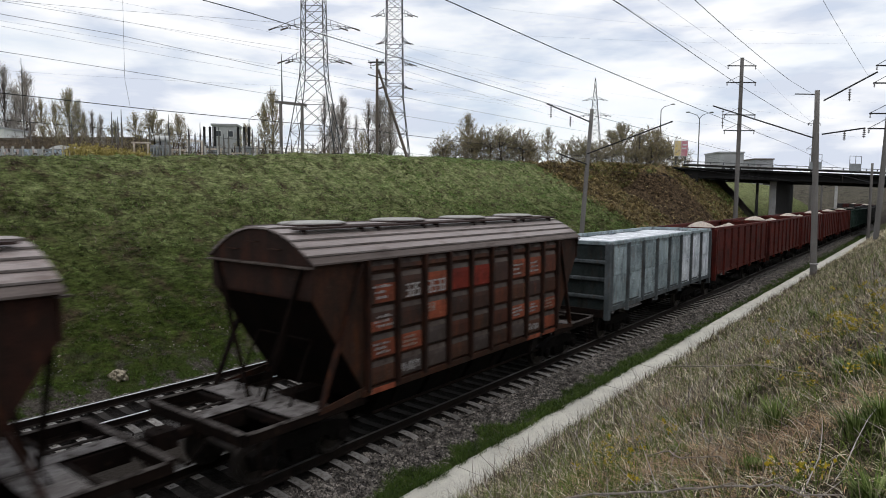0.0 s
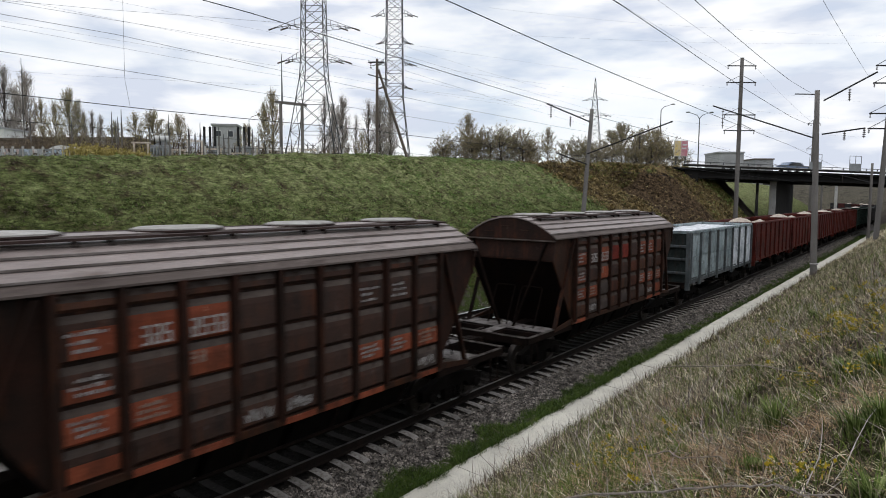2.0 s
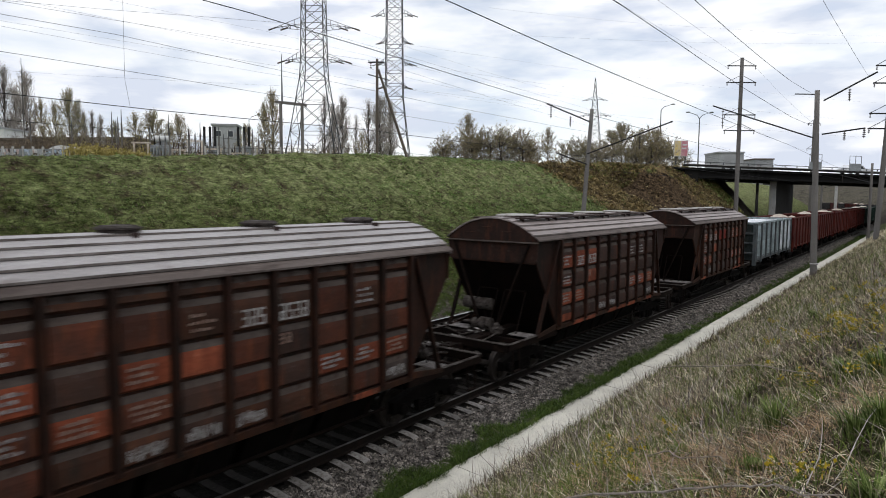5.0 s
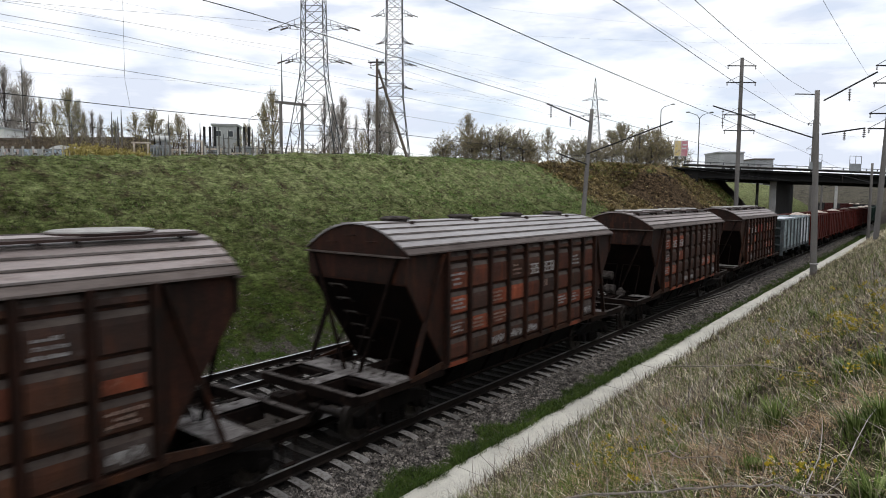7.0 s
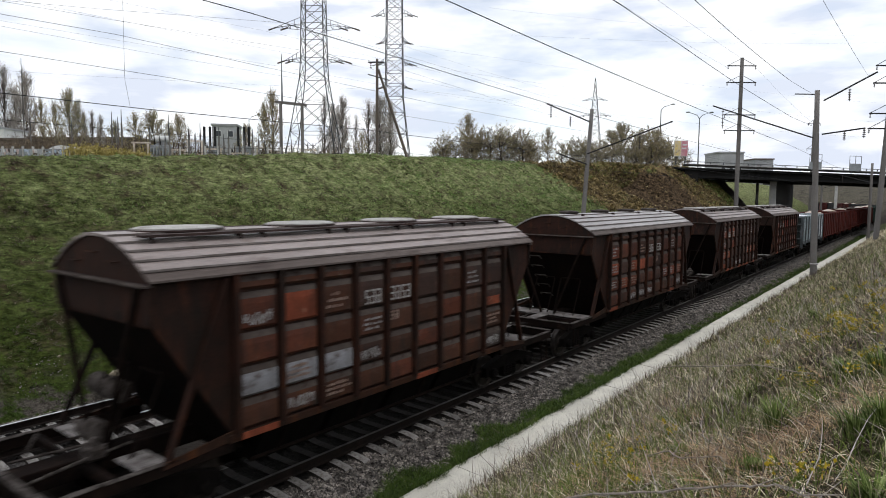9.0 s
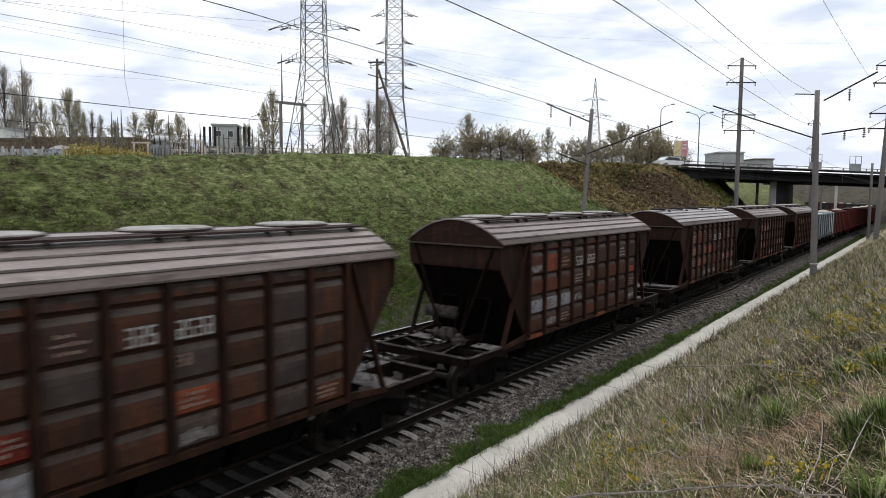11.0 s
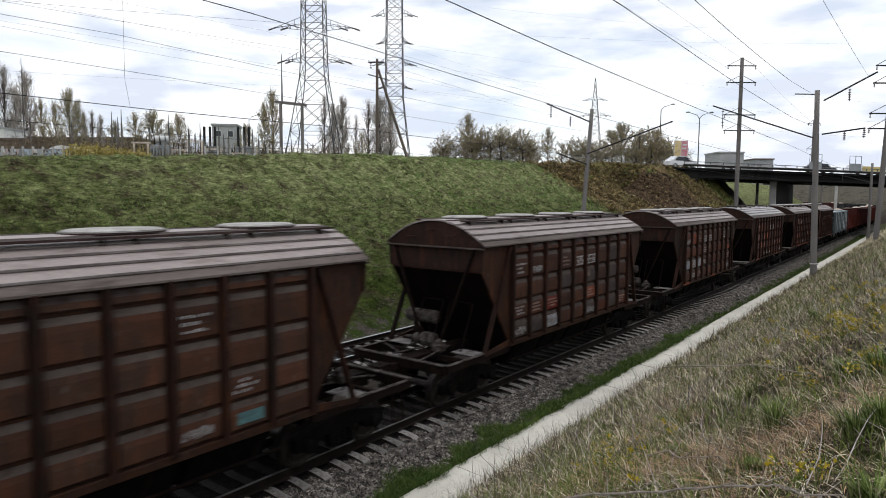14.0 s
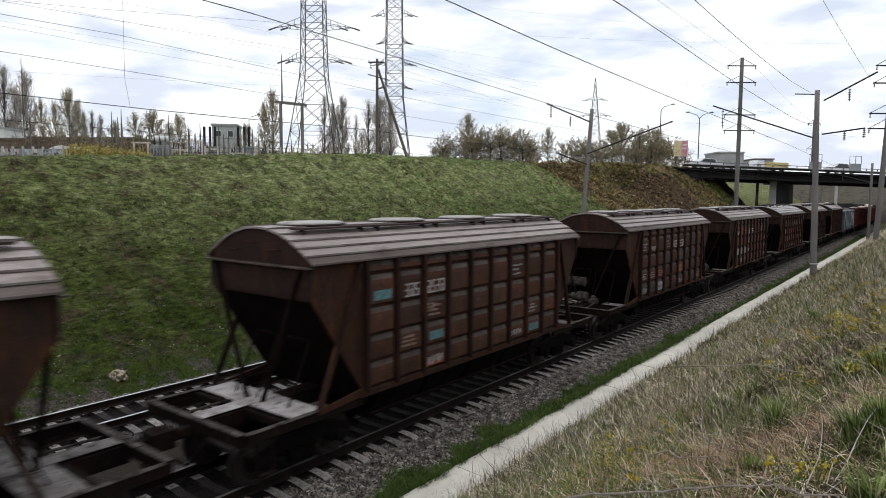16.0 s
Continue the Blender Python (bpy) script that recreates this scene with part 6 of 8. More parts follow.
def fence_run(name, a, b, n, z, h, label, daubed=False):
    """A panel fence on concrete posts."""
    f = tagged(new(name), label, "fence")
    a, b = Vector(a), Vector(b)
    for k in range(n + 1):
        p = a.lerp(b, k / n)
        part("post", boxed(p.x - 0.07, p.x + 0.07, p.y - 0.07, p.y + 0.07, z, z + h + 0.12), CONCRETE, f)
        if k < n:
            q = a.lerp(b, (k + 1) / n)
            part("fence_panel", add_bar(bmesh.new(), (p.x, p.y, z + h / 2), (q.x, q.y, z + h / 2), 0.08, h - 0.1), random.choice((WALL_WHITE, WALL_GREY, EQUIP)), f)
            if daubed:
                for _ in range(7):
                    d, u, c = random.uniform(0.05, 0.7), random.uniform(0.1, 0.5), random.choice((DAUB_BLUE, WALL_WHITE, DAUB_PINK, ROOFING))
                    e = p.lerp(q, d) - Vector((0.045, 0.04, 0))
                    g = p.lerp(q, d + 0.13) - Vector((0.045, 0.04, 0))
                    part("painted_daub", add_bar(bmesh.new(), (e.x, e.y, z + h * (0.25 + u)), (g.x, g.y, z + h * (0.28 + u)), 0.06, h * random.uniform(0.15, 0.4)), c, f)


fence_run("panel_fence", (18.2, 47.1, 0), (21.5, 42.8, 0), 7, 8.1, 0.72, "pale daubed concrete panel fence", True)
fence_run("panel_fence", (30.5, 65.5, 0), (52.0, 63.0, 0), 9, 8.2, 1.75, "pale grey concrete panel fence")


def open_fence(a, b, n, z, h):
    f = tagged(new("wire_fence"), "thin wire fence on pale concrete posts", "fence")
    a, b = Vector(a), Vector(b)
    for k in range(n + 1):
        p = a.lerp(b, k / n)
        hh = h * random.uniform(0.92, 1.08)
        part("post", boxed(p.x - 0.06, p.x + 0.06, p.y - 0.06, p.y + 0.06, z, z + hh), CONCRETE, f)
    for d in (0.5, 0.72, 0.95):
        part("strand", add_rod(bmesh.new(), (a.x, a.y, z + h * d), (b.x, b.y, z + h * d), 0.02, None, 4), CABLE, f)


open_fence((33.0, 46.0, 0), (42.5, 34.0, 0), 13, 8.0, 1.8)


def arched_shelter(x, y, z, length, r):
    """A low white half-round shelter."""
    s = tagged(new("arched_shelter"), "low white half-round shelter behind the fence", "shelter")
    s.matrix_basis = pose(x, y, z, 0, 0, -50)
    out = [(r * math.cos(math.pi * i / 10), 0.8 * r * math.sin(math.pi * i / 10)) for i in range(11)]
    part("shell", add_prism(bmesh.new(), out, -length / 2, length / 2, "y"), WALL_WHITE, s)
    for k in range(5):
        y0 = -length / 2 + 0.1 + (length - 0.3) * k / 4
        part("rib", add_prism(bmesh.new(), [(1.015 * a, 1.015 * b) for a, b in out], y0, y0 + 0.12, "y"), EQUIP, s)
    part("doorway", boxed(-0.6, 0.6, -length / 2 - 0.05, -length / 2 + 0.1, 0, 0.6 * r), GLASS, s)


def busbar_frame(x, y, top, wide):
    """Two slim posts with a beam and standing insulators."""
    f = tagged(new("busbar_frame"), "pale yellowish-grey busbar frame with insulators", "switchgear", "busbar frames of the substation")
    f.matrix_basis = pose(x, y, 8.1, 0, 0, -50)
    for s in (-1, 1):
        part("post", boxed(s * wide - 0.10, s * wide + 0.10, -0.10, 0.10, 0, top - 8.1), SAND, f)
    part("beam", boxed(-wide - 0.3, wide + 0.3, -0.09, 0.09, top - 8.3, top - 8.1), SAND, f)
    for k in (-0.8, 0, 0.8):
        part("insulator", add_rod(bmesh.new(), (k * wide, 0, top - 8.1), (k * wide, 0, top - 7.3), 0.09, 0.06, 8), INSULATOR, f)


arched_shelter(23.3, 45.5, 8.0, 3.4, 1.45)
for x, y, top, wide in ((43.0, 72.5, 12.2, 0.9), (46.8, 70.0, 11.4, 0.8), (48.4, 68.6, 12.6, 0.9), (50.2, 67.2, 11.6, 1.0), (53.4, 65.8, 11.2, 0.9), (56.4, 64.4, 12.0, 1.0), (58.2, 61.8, 11.4, 0.9), (60.2, 59.6, 11.8, 0.9), (41.0, 74.6, 11.0, 0.9)):
    busbar_frame(x, y, top, wide)


def building(name, m, w, d, h, wall, roof, label, cols, rows):
    """A plain block with a parapet roof and rows of windows on its front."""
    b = tagged(new(name), label, "building")
    b.matrix_basis = m
    part("wall", boxed(-w / 2, w / 2, -d / 2, d / 2, 0, h), wall, b)
    part("roof", boxed(-w / 2 - 0.2, w / 2 + 0.2, -d / 2 - 0.2, d / 2 + 0.2, h, h + 0.35), roof, b)
    for c in range(cols):
        for r in range(rows):
            x, z = -w / 2 + w * (c + 0.5) / cols, h * (r + 0.55) / rows
            s = min(w / cols * 0.5, 1.4)
            win = part("window", boxed(x - s / 2, x + s / 2, -d / 2 - 0.06, -d / 2 + 0.1, z - 0.6, z + 0.6), WALL_WHITE, b)
            part("pane", boxed(x - s / 2 + 0.08, x + s / 2 - 0.08, -d / 2 - 0.075, -d / 2 - 0.05, z - 0.52, z + 0.52), GLASS, win)
    return b


building("control_building", pose(72.5, 97, 8.2, 0, 0, -45), 4.4, 5, 10.0, WALL_GREY, WALL_GREY, "pale grey flat-roofed control building of the substation", 2, 3)
building("long_shed", pose(67, 140, 8.2, 0, 0, -52), 24, 8, 9.2, ROOFING, ROOFING, "long brown shed behind the substation", 6, 1)
building("white_house", pose(53, 155, 8.2, 0, 0, -52), 9, 8, 11.0, WALL_WHITE, WALL_GREY, "white house far behind the substation", 3, 2)
building("brick_shed", pose(42.5, 125, 8.2, 0, 0, -52), 16, 6, 6.5, ROOFING, ROOFING, "low brown brick shed", 4, 1)
building("grey_hall", pose(182.2, 34.4, 8.2, 0, 0, -52), 6.4, 9, 8.8, WALL_GREY, WALL_GREY, "pale grey hall beyond the bridge", 3, 1)
building("low_shed", pose(196, 29, 8.2, 0, 0, -52), 5, 8, 7.6, WALL_GREY, ROOFING, "low grey shed beyond the bridge", 4, 1)
building("small_kiosk", pose(72, 83, 8.2, 0, 0, -45), 3.5, 3, 4.6, WALL_WHITE, WALL_GREY, "small white kiosk in the substation", 1, 1)


def street_lamp(x, y, base, top, arms):
    l = tagged(new("street_lamp"), "tall grey street lamp with curved arms", "street lamp", "street lamps by the road")
    l.location = (x, y, base)
    h = top - base
    part("pole", add_rod(bmesh.new(), (0, 0, 0), (0, 0, h - 1.2), 0.14, 0.09, 8), LATTICE, l)
    for s in arms:
        bm = bmesh.new()
        d = Vector((0.607, -0.794, 0)) * s
        add_rod(bm, (0, 0, h - 1.2), d * 0.6 + Vector((0, 0, h - 0.5)), 0.07, 0.06)
        add_rod(bm, d * 0.6 + Vector((0, 0, h - 0.5)), d * 2.1 + Vector((0, 0, h)), 0.06, 0.05)
        a = part("arm", bm, LATTICE, l)
        q = d * 2.4 + Vector((0, 0, h + 0.05))
        part("lamp_head", boxed(q.x - 0.35, q.x + 0.35, q.y - 0.35, q.y + 0.35, q.z - 0.09, q.z + 0.09, 0.05), EQUIP, a)


street_lamp(131.3, 34.3, 8.2, 24.2, (1,))
street_lamp(136.0, 28.0, 8.2, 22.6, (-1, 1))
street_lamp(93, 118.5, 8.2, 24.2, (1,))


def billboard():
    b = tagged(new("billboard"), "roadside billboard with pink and yellow pictures", "billboard")
    b.matrix_basis = pose(128.5, 29.2, 8.2, 0, 0, -52.6)
    part("board", boxed(-1.35, 1.35, -0.1, 0.1, 5.2, 8.3, 0.03), WALL_WHITE, b)
    pink = surface("pink_print", (0.52, 0.17, 0.22), (0.50, 0.28, 0.30), 1.5, 0.5, 0, 8, 0.0)
    yellow = surface("yellow_print", (0.66, 0.48, 0.16), (0.52, 0.46, 0.36), 1.5, 0.5, 0, 8, 0.0)
    part("pink_picture", boxed(0.05, 1.28, -0.115, -0.1, 5.3, 8.2), pink, b)
    part("pale_bar", boxed(0.15, 1.0, -0.125, -0.115, 6.6, 6.9), WALL_WHITE, b)
    part("pale_bar", boxed(0.25, 1.1, -0.125, -0.115, 7.3, 7.6), WALL_WHITE, b)
    part("yellow_picture", boxed(-1.28, -0.05, -0.115, -0.1, 5.3, 8.2), yellow, b)
    for s in (-0.9, 0.9):
        part("leg", add_rod(bmesh.new(), (s, 0, 0), (s, 0, 5.2), 0.1, None, 8), LATTICE, b)


billboard()


# ---- bare spring trees and bushes ----
def grow(rng, height, kind):
    """Branches (from, to, radius, radius, level) and twig tips of a leafless tree whose crown fills an outline."""
    segs, tips = [], []
    low, wide = {"poplar": (0.10, 0.135), "round": (0.24, 0.36), "bush": (0.02, 0.55)}[kind]

    def reach(t):
        """The crown's half width at the height t, from 0 to 1."""
        u = min(1.0, max(0.0, (t - low) / (1.0 - low)))
        return wide * height * math.sqrt(max(0.0, math.sin(math.pi * (0.10 + 0.90 * u ** 0.85)))) * rng.uniform(0.72, 1.05)

    def run(p, q, r, level, n, wobble):
        """A crooked branch from p to q; returns its points."""
        pts = [p]
        for k in range(1, n + 1):
            c = p.lerp(q, k / n) + (Vector(rng.normal(0, wobble, 3)) if k < n else Vector((0, 0, 0)))
            segs.append((pts[-1], c, r * (1 - 0.75 * (k - 1) / n), r * (1 - 0.75 * k / n), level))
            pts.append(c)
        return pts

    stems = [Vector((0, 0, 0))] if kind != "bush" else [Vector((rng.normal(0, 0.10), rng.normal(0, 0.10), 0)) * height for _ in range(6)]
    for foot in stems:
        top = Vector((foot.x * 1.6, foot.y * 1.6, height * (0.94 if kind == "poplar" else 0.80 if kind == "round" else rng.uniform(0.45, 0.75))))
        trunk = run(foot, top, height * (0.014 if kind == "poplar" else 0.017 if kind == "round" else 0.012), 0, 8, height * 0.006)
        for _ in range({"poplar": 72, "round": 60, "bush": 20}[kind]):
            t0 = rng.uniform(low, 0.86)
            k = min(7, int(t0 * 8 * height / max(top.z, 0.1)))
            start = trunk[k].lerp(trunk[k + 1], rng.random())
            t1 = min(0.99, start.z / height + rng.uniform(0.10, 0.30 if kind == "poplar" else 0.34))
            a, r = rng.uniform(0, 6.28), reach(t1) * rng.uniform(0.35, 1.0) ** 0.6
            end = Vector((math.cos(a) * r + foot.x, math.sin(a) * r + foot.y, t1 * height))
            way = run(start, end, height * 0.0036, 1, 4, height * 0.010)
            for j in range(9):
                base = way[1 + j % 3].lerp(way[2 + j % 3], rng.random())
                out = (end - start).normalized() + Vector(rng.normal(0, 0.55, 3)) + Vector((0, 0, 0.75 if kind == "poplar" else 0.35))
                tip = base + out.normalized() * height * rng.uniform(0.035, 0.10)
                run(base, tip, 0.024, 2, 2, height * 0.004)
                tips.append(tip)
                for _ in range(5):
                    b2 = base.lerp(tip, rng.uniform(0.2, 1.0))
                    o2 = out.normalized() + Vector(rng.normal(0, 0.6, 3)) + Vector((0, 0, 0.3))
                    t2 = b2 + o2.normalized() * height * rng.uniform(0.02, 0.055)
                    segs.append((b2, t2, 0.018, 0.009, 3))
                    tips.append(t2)
    return segs, tips


def tree_meshes(seed, height, kind, bud, thin=0.5, twig_look=None):
    rng = np.random.default_rng(seed)
    segs, tips = grow(rng, height, kind)
    wood, twig = ([], []), ([], [])
    for p, q, r, r2, level in segs:
        vs, fs = wood if level < 2 else twig
        n = 6 if level == 0 else (3 if level < 2 else 2)
        d = (q - p).normalized()
        s = d.orthogonal().normalized()
        t = d.cross(s)
        b = len(vs)
        for c, k in ((p, r), (q, r2)):
            for i in range(n):
                a = 6.28319 * i / n
                vs.append(tuple(c + (s * math.cos(a) + t * math.sin(a)) * k))
        for i in range(n if n > 2 else 1):
            j = (i + 1) % n
            fs.append((b + i, b + j, b + n + j, b + n + i))
    lv, lf = [], []
    for p in tips:
        if rng.random() < thin:
            c = p + Vector(rng.normal(0, 0.10, 3))
            a, e = Vector(rng.normal(0, 1, 3)).normalized() * rng.uniform(0.04, 0.09), Vector(rng.normal(0, 1, 3)).normalized() * rng.uniform(0.03, 0.06)
            b = len(lv)
            lv += [tuple(c - a), tuple(c + e), tuple(c + a), tuple(c - e)]
            lf.append((b, b + 1, b + 2, b + 3))
    return raw_mesh("trunk", wood[0], wood[1], BARK), raw_mesh("twigs", twig[0], twig[1], twig_look or TWIG), raw_mesh("buds", lv, lf, bud)


def tree_kind(name, meshes, label, cat):
    t = tagged(new(name), label, cat, "bare spring " + cat + "s on the far bank")
    for n, me in zip(("trunk", "crown", "foliage"), meshes):
        o = again(n, me, t)
        if n != "trunk":
            tagged(o, kind="stuff")
    return t


POPLARS = [tree_kind("poplar_tree", tree_meshes(s, 16, "poplar", BUD_PALE, 0.25, TWIG_PALE), "tall slender poplar just coming into bud", "tree") for s in (1, 2, 3)]
ROUNDS = [tree_kind("round_tree", tree_meshes(s, 9, "round", b, 0.65), "broad bare tree with brownish buds", "tree") for s, b in ((4, BUD), (5, BUD_GREEN))]
BUSHES = [tree_kind("large_bush", tree_meshes(s, 6, "bush", b, 0.3), "large dense bush with first small leaves", "bush") for s, b in ((6, BUD_GREEN), (7, BUD), (8, BUD_GREEN))]


def plant(kinds, spots):
    for i, (x, y, base, h, own, slim) in enumerate(spots):
        k = i % len(kinds)
        m = Matrix.LocRotScale((x, y, base), Euler((0, 0, i * 2.1)), (1, 1, 1))
        o = kinds[k] if i < len(kinds) else copy_thing(kinds[k], m)
        o.matrix_basis = m @ Matrix.Diagonal((h / own * slim, h / own * slim, h / own, 1))


plant(POPLARS, [(57.7, 163.2, 8.2, 25.4, 16, 1), (60.7, 159.4, 8.2, 24.5, 16, 1), (62.4, 170.5, 8.2, 22.0, 16, 0.8), (75.7, 73.3, 8.2, 13.9, 16, 1), (77.6, 70.9, 8.2, 13.5, 16, 1), (80.1, 75.9, 8.2, 12.5, 16, 0.9), (73.0, 60.2, 8.2, 11.5, 16, 1.2), (74.1, 58.8, 8.2, 12.2, 16, 1.2), (78.8, 60.9, 8.2, 11.7, 16, 1), (58.4, 120.8, 8.2, 12.6, 16, 0.8), (59.4, 119.5, 8.2, 11.9, 16, 0.7), (56.0, 118.9, 8.2, 12.0, 16, 0.8), (86.2, 76.2, 8.2, 11.6, 16, 0.8)])
plant(ROUNDS, [(50.3, 123.1, 8.2, 14.2, 9, 0.45), (49.0, 108.1, 8.2, 14.4, 9, 0.55), (51.0, 118.8, 8.2, 13.5, 9, 0.45), (50.8, 109.1, 8.2, 12.7, 9, 0.4), (54.3, 59.8, 8.2, 10.5, 9, 0.55), (55.5, 63.1, 8.2, 9.2, 9, 0.42), (48.3, 84.3, 8.2, 8.8, 9, 0.85), (50.9, 84.1, 8.2, 9.4, 9, 0.85), (52.2, 79.0, 8.2, 8.6, 9, 0.75), (53.5, 84.1, 8.2, 8.0, 9, 0.7), (76.6, 30.6, 8.2, 6.0, 9, 0.8), (106.9, 32.6, 8.2, 9.4, 9, 1.2), (110.4, 27.9, 8.2, 8.6, 9, 1.4), (101.1, 31.8, 8.2, 7.8, 9, 1.15), (67.5, 84.0, 8.2, 8.9, 9, 0.7), (106.8, 29.4, 8.2, 8.2, 9, 1.3), (66.0, 36.2, 8.2, 7.1, 9, 0.8), (53.8, 101.9, 8.2, 9.2, 9, 0.7), (65.1, 53.9, 8.2, 5.8, 9, 0.8)])
plant(BUSHES, [(60.6, 34.9, 8.2, 4.9, 6, 0.9), (63.0, 33.4, 8.2, 5.3, 6, 0.8), (62.5, 30.8, 8.2, 5.3, 6, 1.2), (64.9, 29.3, 8.2, 5.7, 6, 1.25), (65.8, 28.1, 8.2, 4.9, 6, 1.1), (88.2, 32.1, 8.2, 6.3, 6, 0.9), (87.7, 29.5, 8.2, 6.1, 6, 0.9), (107.9, 28.0, 8.2, 8.8, 6, 0.9), (139.9, 36.0, 8.2, 10.8, 6, 0.6), (144.0, 33.9, 8.2, 9.3, 6, 0.6), (60.7, 36.4, 8.2, 4.0, 6, 0.9), (91.6, 29.3, 8.2, 5.7, 6, 1), (69.3, 28.6, 8.2, 3.8, 6, 0.8), (102.5, 28.4, 8.2, 6.8, 6, 0.8)])


def shrub_belt(name, spots, material, label):
    """Low scrub: many shoots from the ground."""
    rng = np.random.default_rng(11)
    vs, fs = [], []
    for x, y, z, w, h, n in spots:
        for _ in range(n):
            px, py = x + rng.normal(0, w), y + rng.normal(0, w * 0.7)
            a, l = rng.uniform(0, 6.28), h * rng.uniform(0.5, 1.1)
            tip = np.array((px + math.cos(a) * l * 0.3, py + math.sin(a) * l * 0.3, z + l))
            side = np.array((math.cos(a + 1.57), math.sin(a + 1.57), 0)) * rng.uniform(0.02, 0.05)
            b = len(vs)
            base = np.array((px, py, z))
            vs += [tuple(base - side), tuple(base + side), tuple(tip)]
            fs.append((b, b + 1, b + 2))
            for _ in range(3):
                c = base + (tip - base) * rng.uniform(0.4, 1) + rng.normal(0, 0.12, 3)
                u, v = rng.normal(0, 0.07, 3), rng.normal(0, 0.07, 3)
                b = len(vs)
                vs += [tuple(c - u), tuple(c + v), tuple(c + u)]
                fs.append((b, b + 1, b + 2))
    tagged(new(name, raw_mesh(name, vs, fs, material)), label, "scrub", kind="stuff")


shrub_belt("yellow_scrub", [(34 + 2.1 * k, 56 - 1.2 * k + (k % 3), 8.1, 1.0, 1.1 + (k % 4) * 0.2, 110) for k in range(14)], SHRUB_YELLOW, "low yellowish scrub behind the bank's edge")
shrub_belt("low_yellow_bushes", [(23.1, 42.4, 8.1, 0.7, 1.1, 260), (24.2, 42.5, 8.1, 0.8, 0.9, 240), (25.6, 42.5, 8.1, 0.8, 0.9, 220), (27.4, 43.4, 8.1, 0.7, 0.8, 180), (37.0, 99.0, 8.1, 1.6, 4.0, 240), (39.2, 101.0, 8.1, 1.6, 3.4, 240), (43.1, 72.7, 8.1, 1.6, 3.4, 260), (45.3, 73.1, 8.1, 1.6, 4.0, 260), (47.2, 67.4, 8.1, 1.4, 2.6, 200), (50.6, 66.2, 8.1, 1.4, 2.6, 200)], BUD, "yellowish low bushes behind the bank's edge")
shrub_belt("brown_scrub", [(28 + 2.4 * k, 78 - 0.8 * k + (k % 4), 8.1, 1.8, 3.6 + (k % 5) * 0.5, 300) for k in range(22)], BROWN_SHOOT, "brown bare scrub round the substation")


# ---- cars that cross the bridge ----
def saloon(paint, label, tall=0.0):
    c = tagged(new("passenger_car"), label, "car", "cars crossing the bridge")
    out = [(-2.15, 0.35), (2.15, 0.35), (2.2, 0.62), (2.05, 0.82), (1.15, 0.92), (0.55, 1.42 + tall), (-1.15, 1.46 + tall), (-1.75 - tall, 0.98), (-2.15, 0.92)]
    part("body", add_prism(bmesh.new(), out, -0.84, 0.84, "y"), paint, c)
    part("windscreen", add_prism(bmesh.new(), [(1.12, 0.95), (0.56, 1.40 + tall), (0.60, 1.42 + tall), (1.17, 0.97)], -0.72, 0.72, "y"), GLASS, c)
    for s in (-1, 1):
        part("side_window", add_prism(bmesh.new(), [(0.95, 0.95), (0.48, 1.36 + tall), (-1.05, 1.40 + tall), (-1.55, 0.98)], s * 0.845 - 0.01, s * 0.845 + 0.01, "y"), GLASS, c)
        for x in (-1.35, 1.35):
            w = part("wheel", add_lathe(bmesh.new(), [(-0.1, 0.26), (-0.09, 0.31), (0.09, 0.31), (0.1, 0.26)], 16, Matrix.Translation((x, s * 0.76, 0.31)) @ Matrix.Rotation(radians(90), 4, "Z")), TYRE, c)
            part("rim", add_lathe(bmesh.new(), [(-0.02, 0.19), (0.02, 0.15)], 10, Matrix.Translation((x, s * 0.865, 0.31)) @ Matrix.Rotation(radians(90), 4, "Z")), EQUIP, w)
    return c


def truck(label):
    c = tagged(new("flatbed_truck"), label, "truck", "cars crossing the bridge")
    yellow = surface("yellow_truck_paint", (0.52, 0.43, 0.17), (0.45, 0.38, 0.16), 1.0, 0.5, 0, 10, 0.0)
    part("cab", add_prism(bmesh.new(), [(2.9, 0.5), (1.4, 0.5), (1.4, 2.0), (2.4, 2.0), (2.85, 1.2)], -0.95, 0.95, "y"), CAR_WHITE, c)
    part("cargo_bed", boxed(-2.9, 1.3, -1.0, 1.0, 0.7, 1.75, 0.03), yellow, c)
    for x in (-1.8, 2.2):
        for s in (-1, 1):
            part("wheel", add_lathe(bmesh.new(), [(-0.12, 0.32), (-0.1, 0.40), (0.1, 0.40), (0.12, 0.32)], 16, Matrix.Translation((x, s * 0.85, 0.40)) @ Matrix.Rotation(radians(90), 4, "Z")), TYRE, c)
    return c


CARS = []


def road_place(s, v, back):
    """The pose of a car s metres along the road: over the bridge, and behind the bank before it."""
    if s >= -4:
        return BRIDGE @ pose(s, v, 9.362, 0, 0, 180 if back else 0)
    far = -4 - s
    p = BRIDGE @ Vector((-4, v, 0)) + Vector((0.35, 0.94, 0)) * far
    z = 9.362 - 1.06 * min(1, far / 24)
    turn = math.degrees(math.atan2(-0.94, -0.35)) + (180 if back else 0)
    return pose(p.x, p.y, z, 0, 0, turn)


def drive(car, v, u_at, t_at, speed):
    """A car on the lane v metres in from the near edge, at u_at metres along the bridge at t_at seconds."""
    rows = []
    for k in range(33):
        t = k * 0.5
        rows.append((t, road_place(u_at + speed * (t - t_at), v, speed < 0)))
    CARS.append((car, rows))


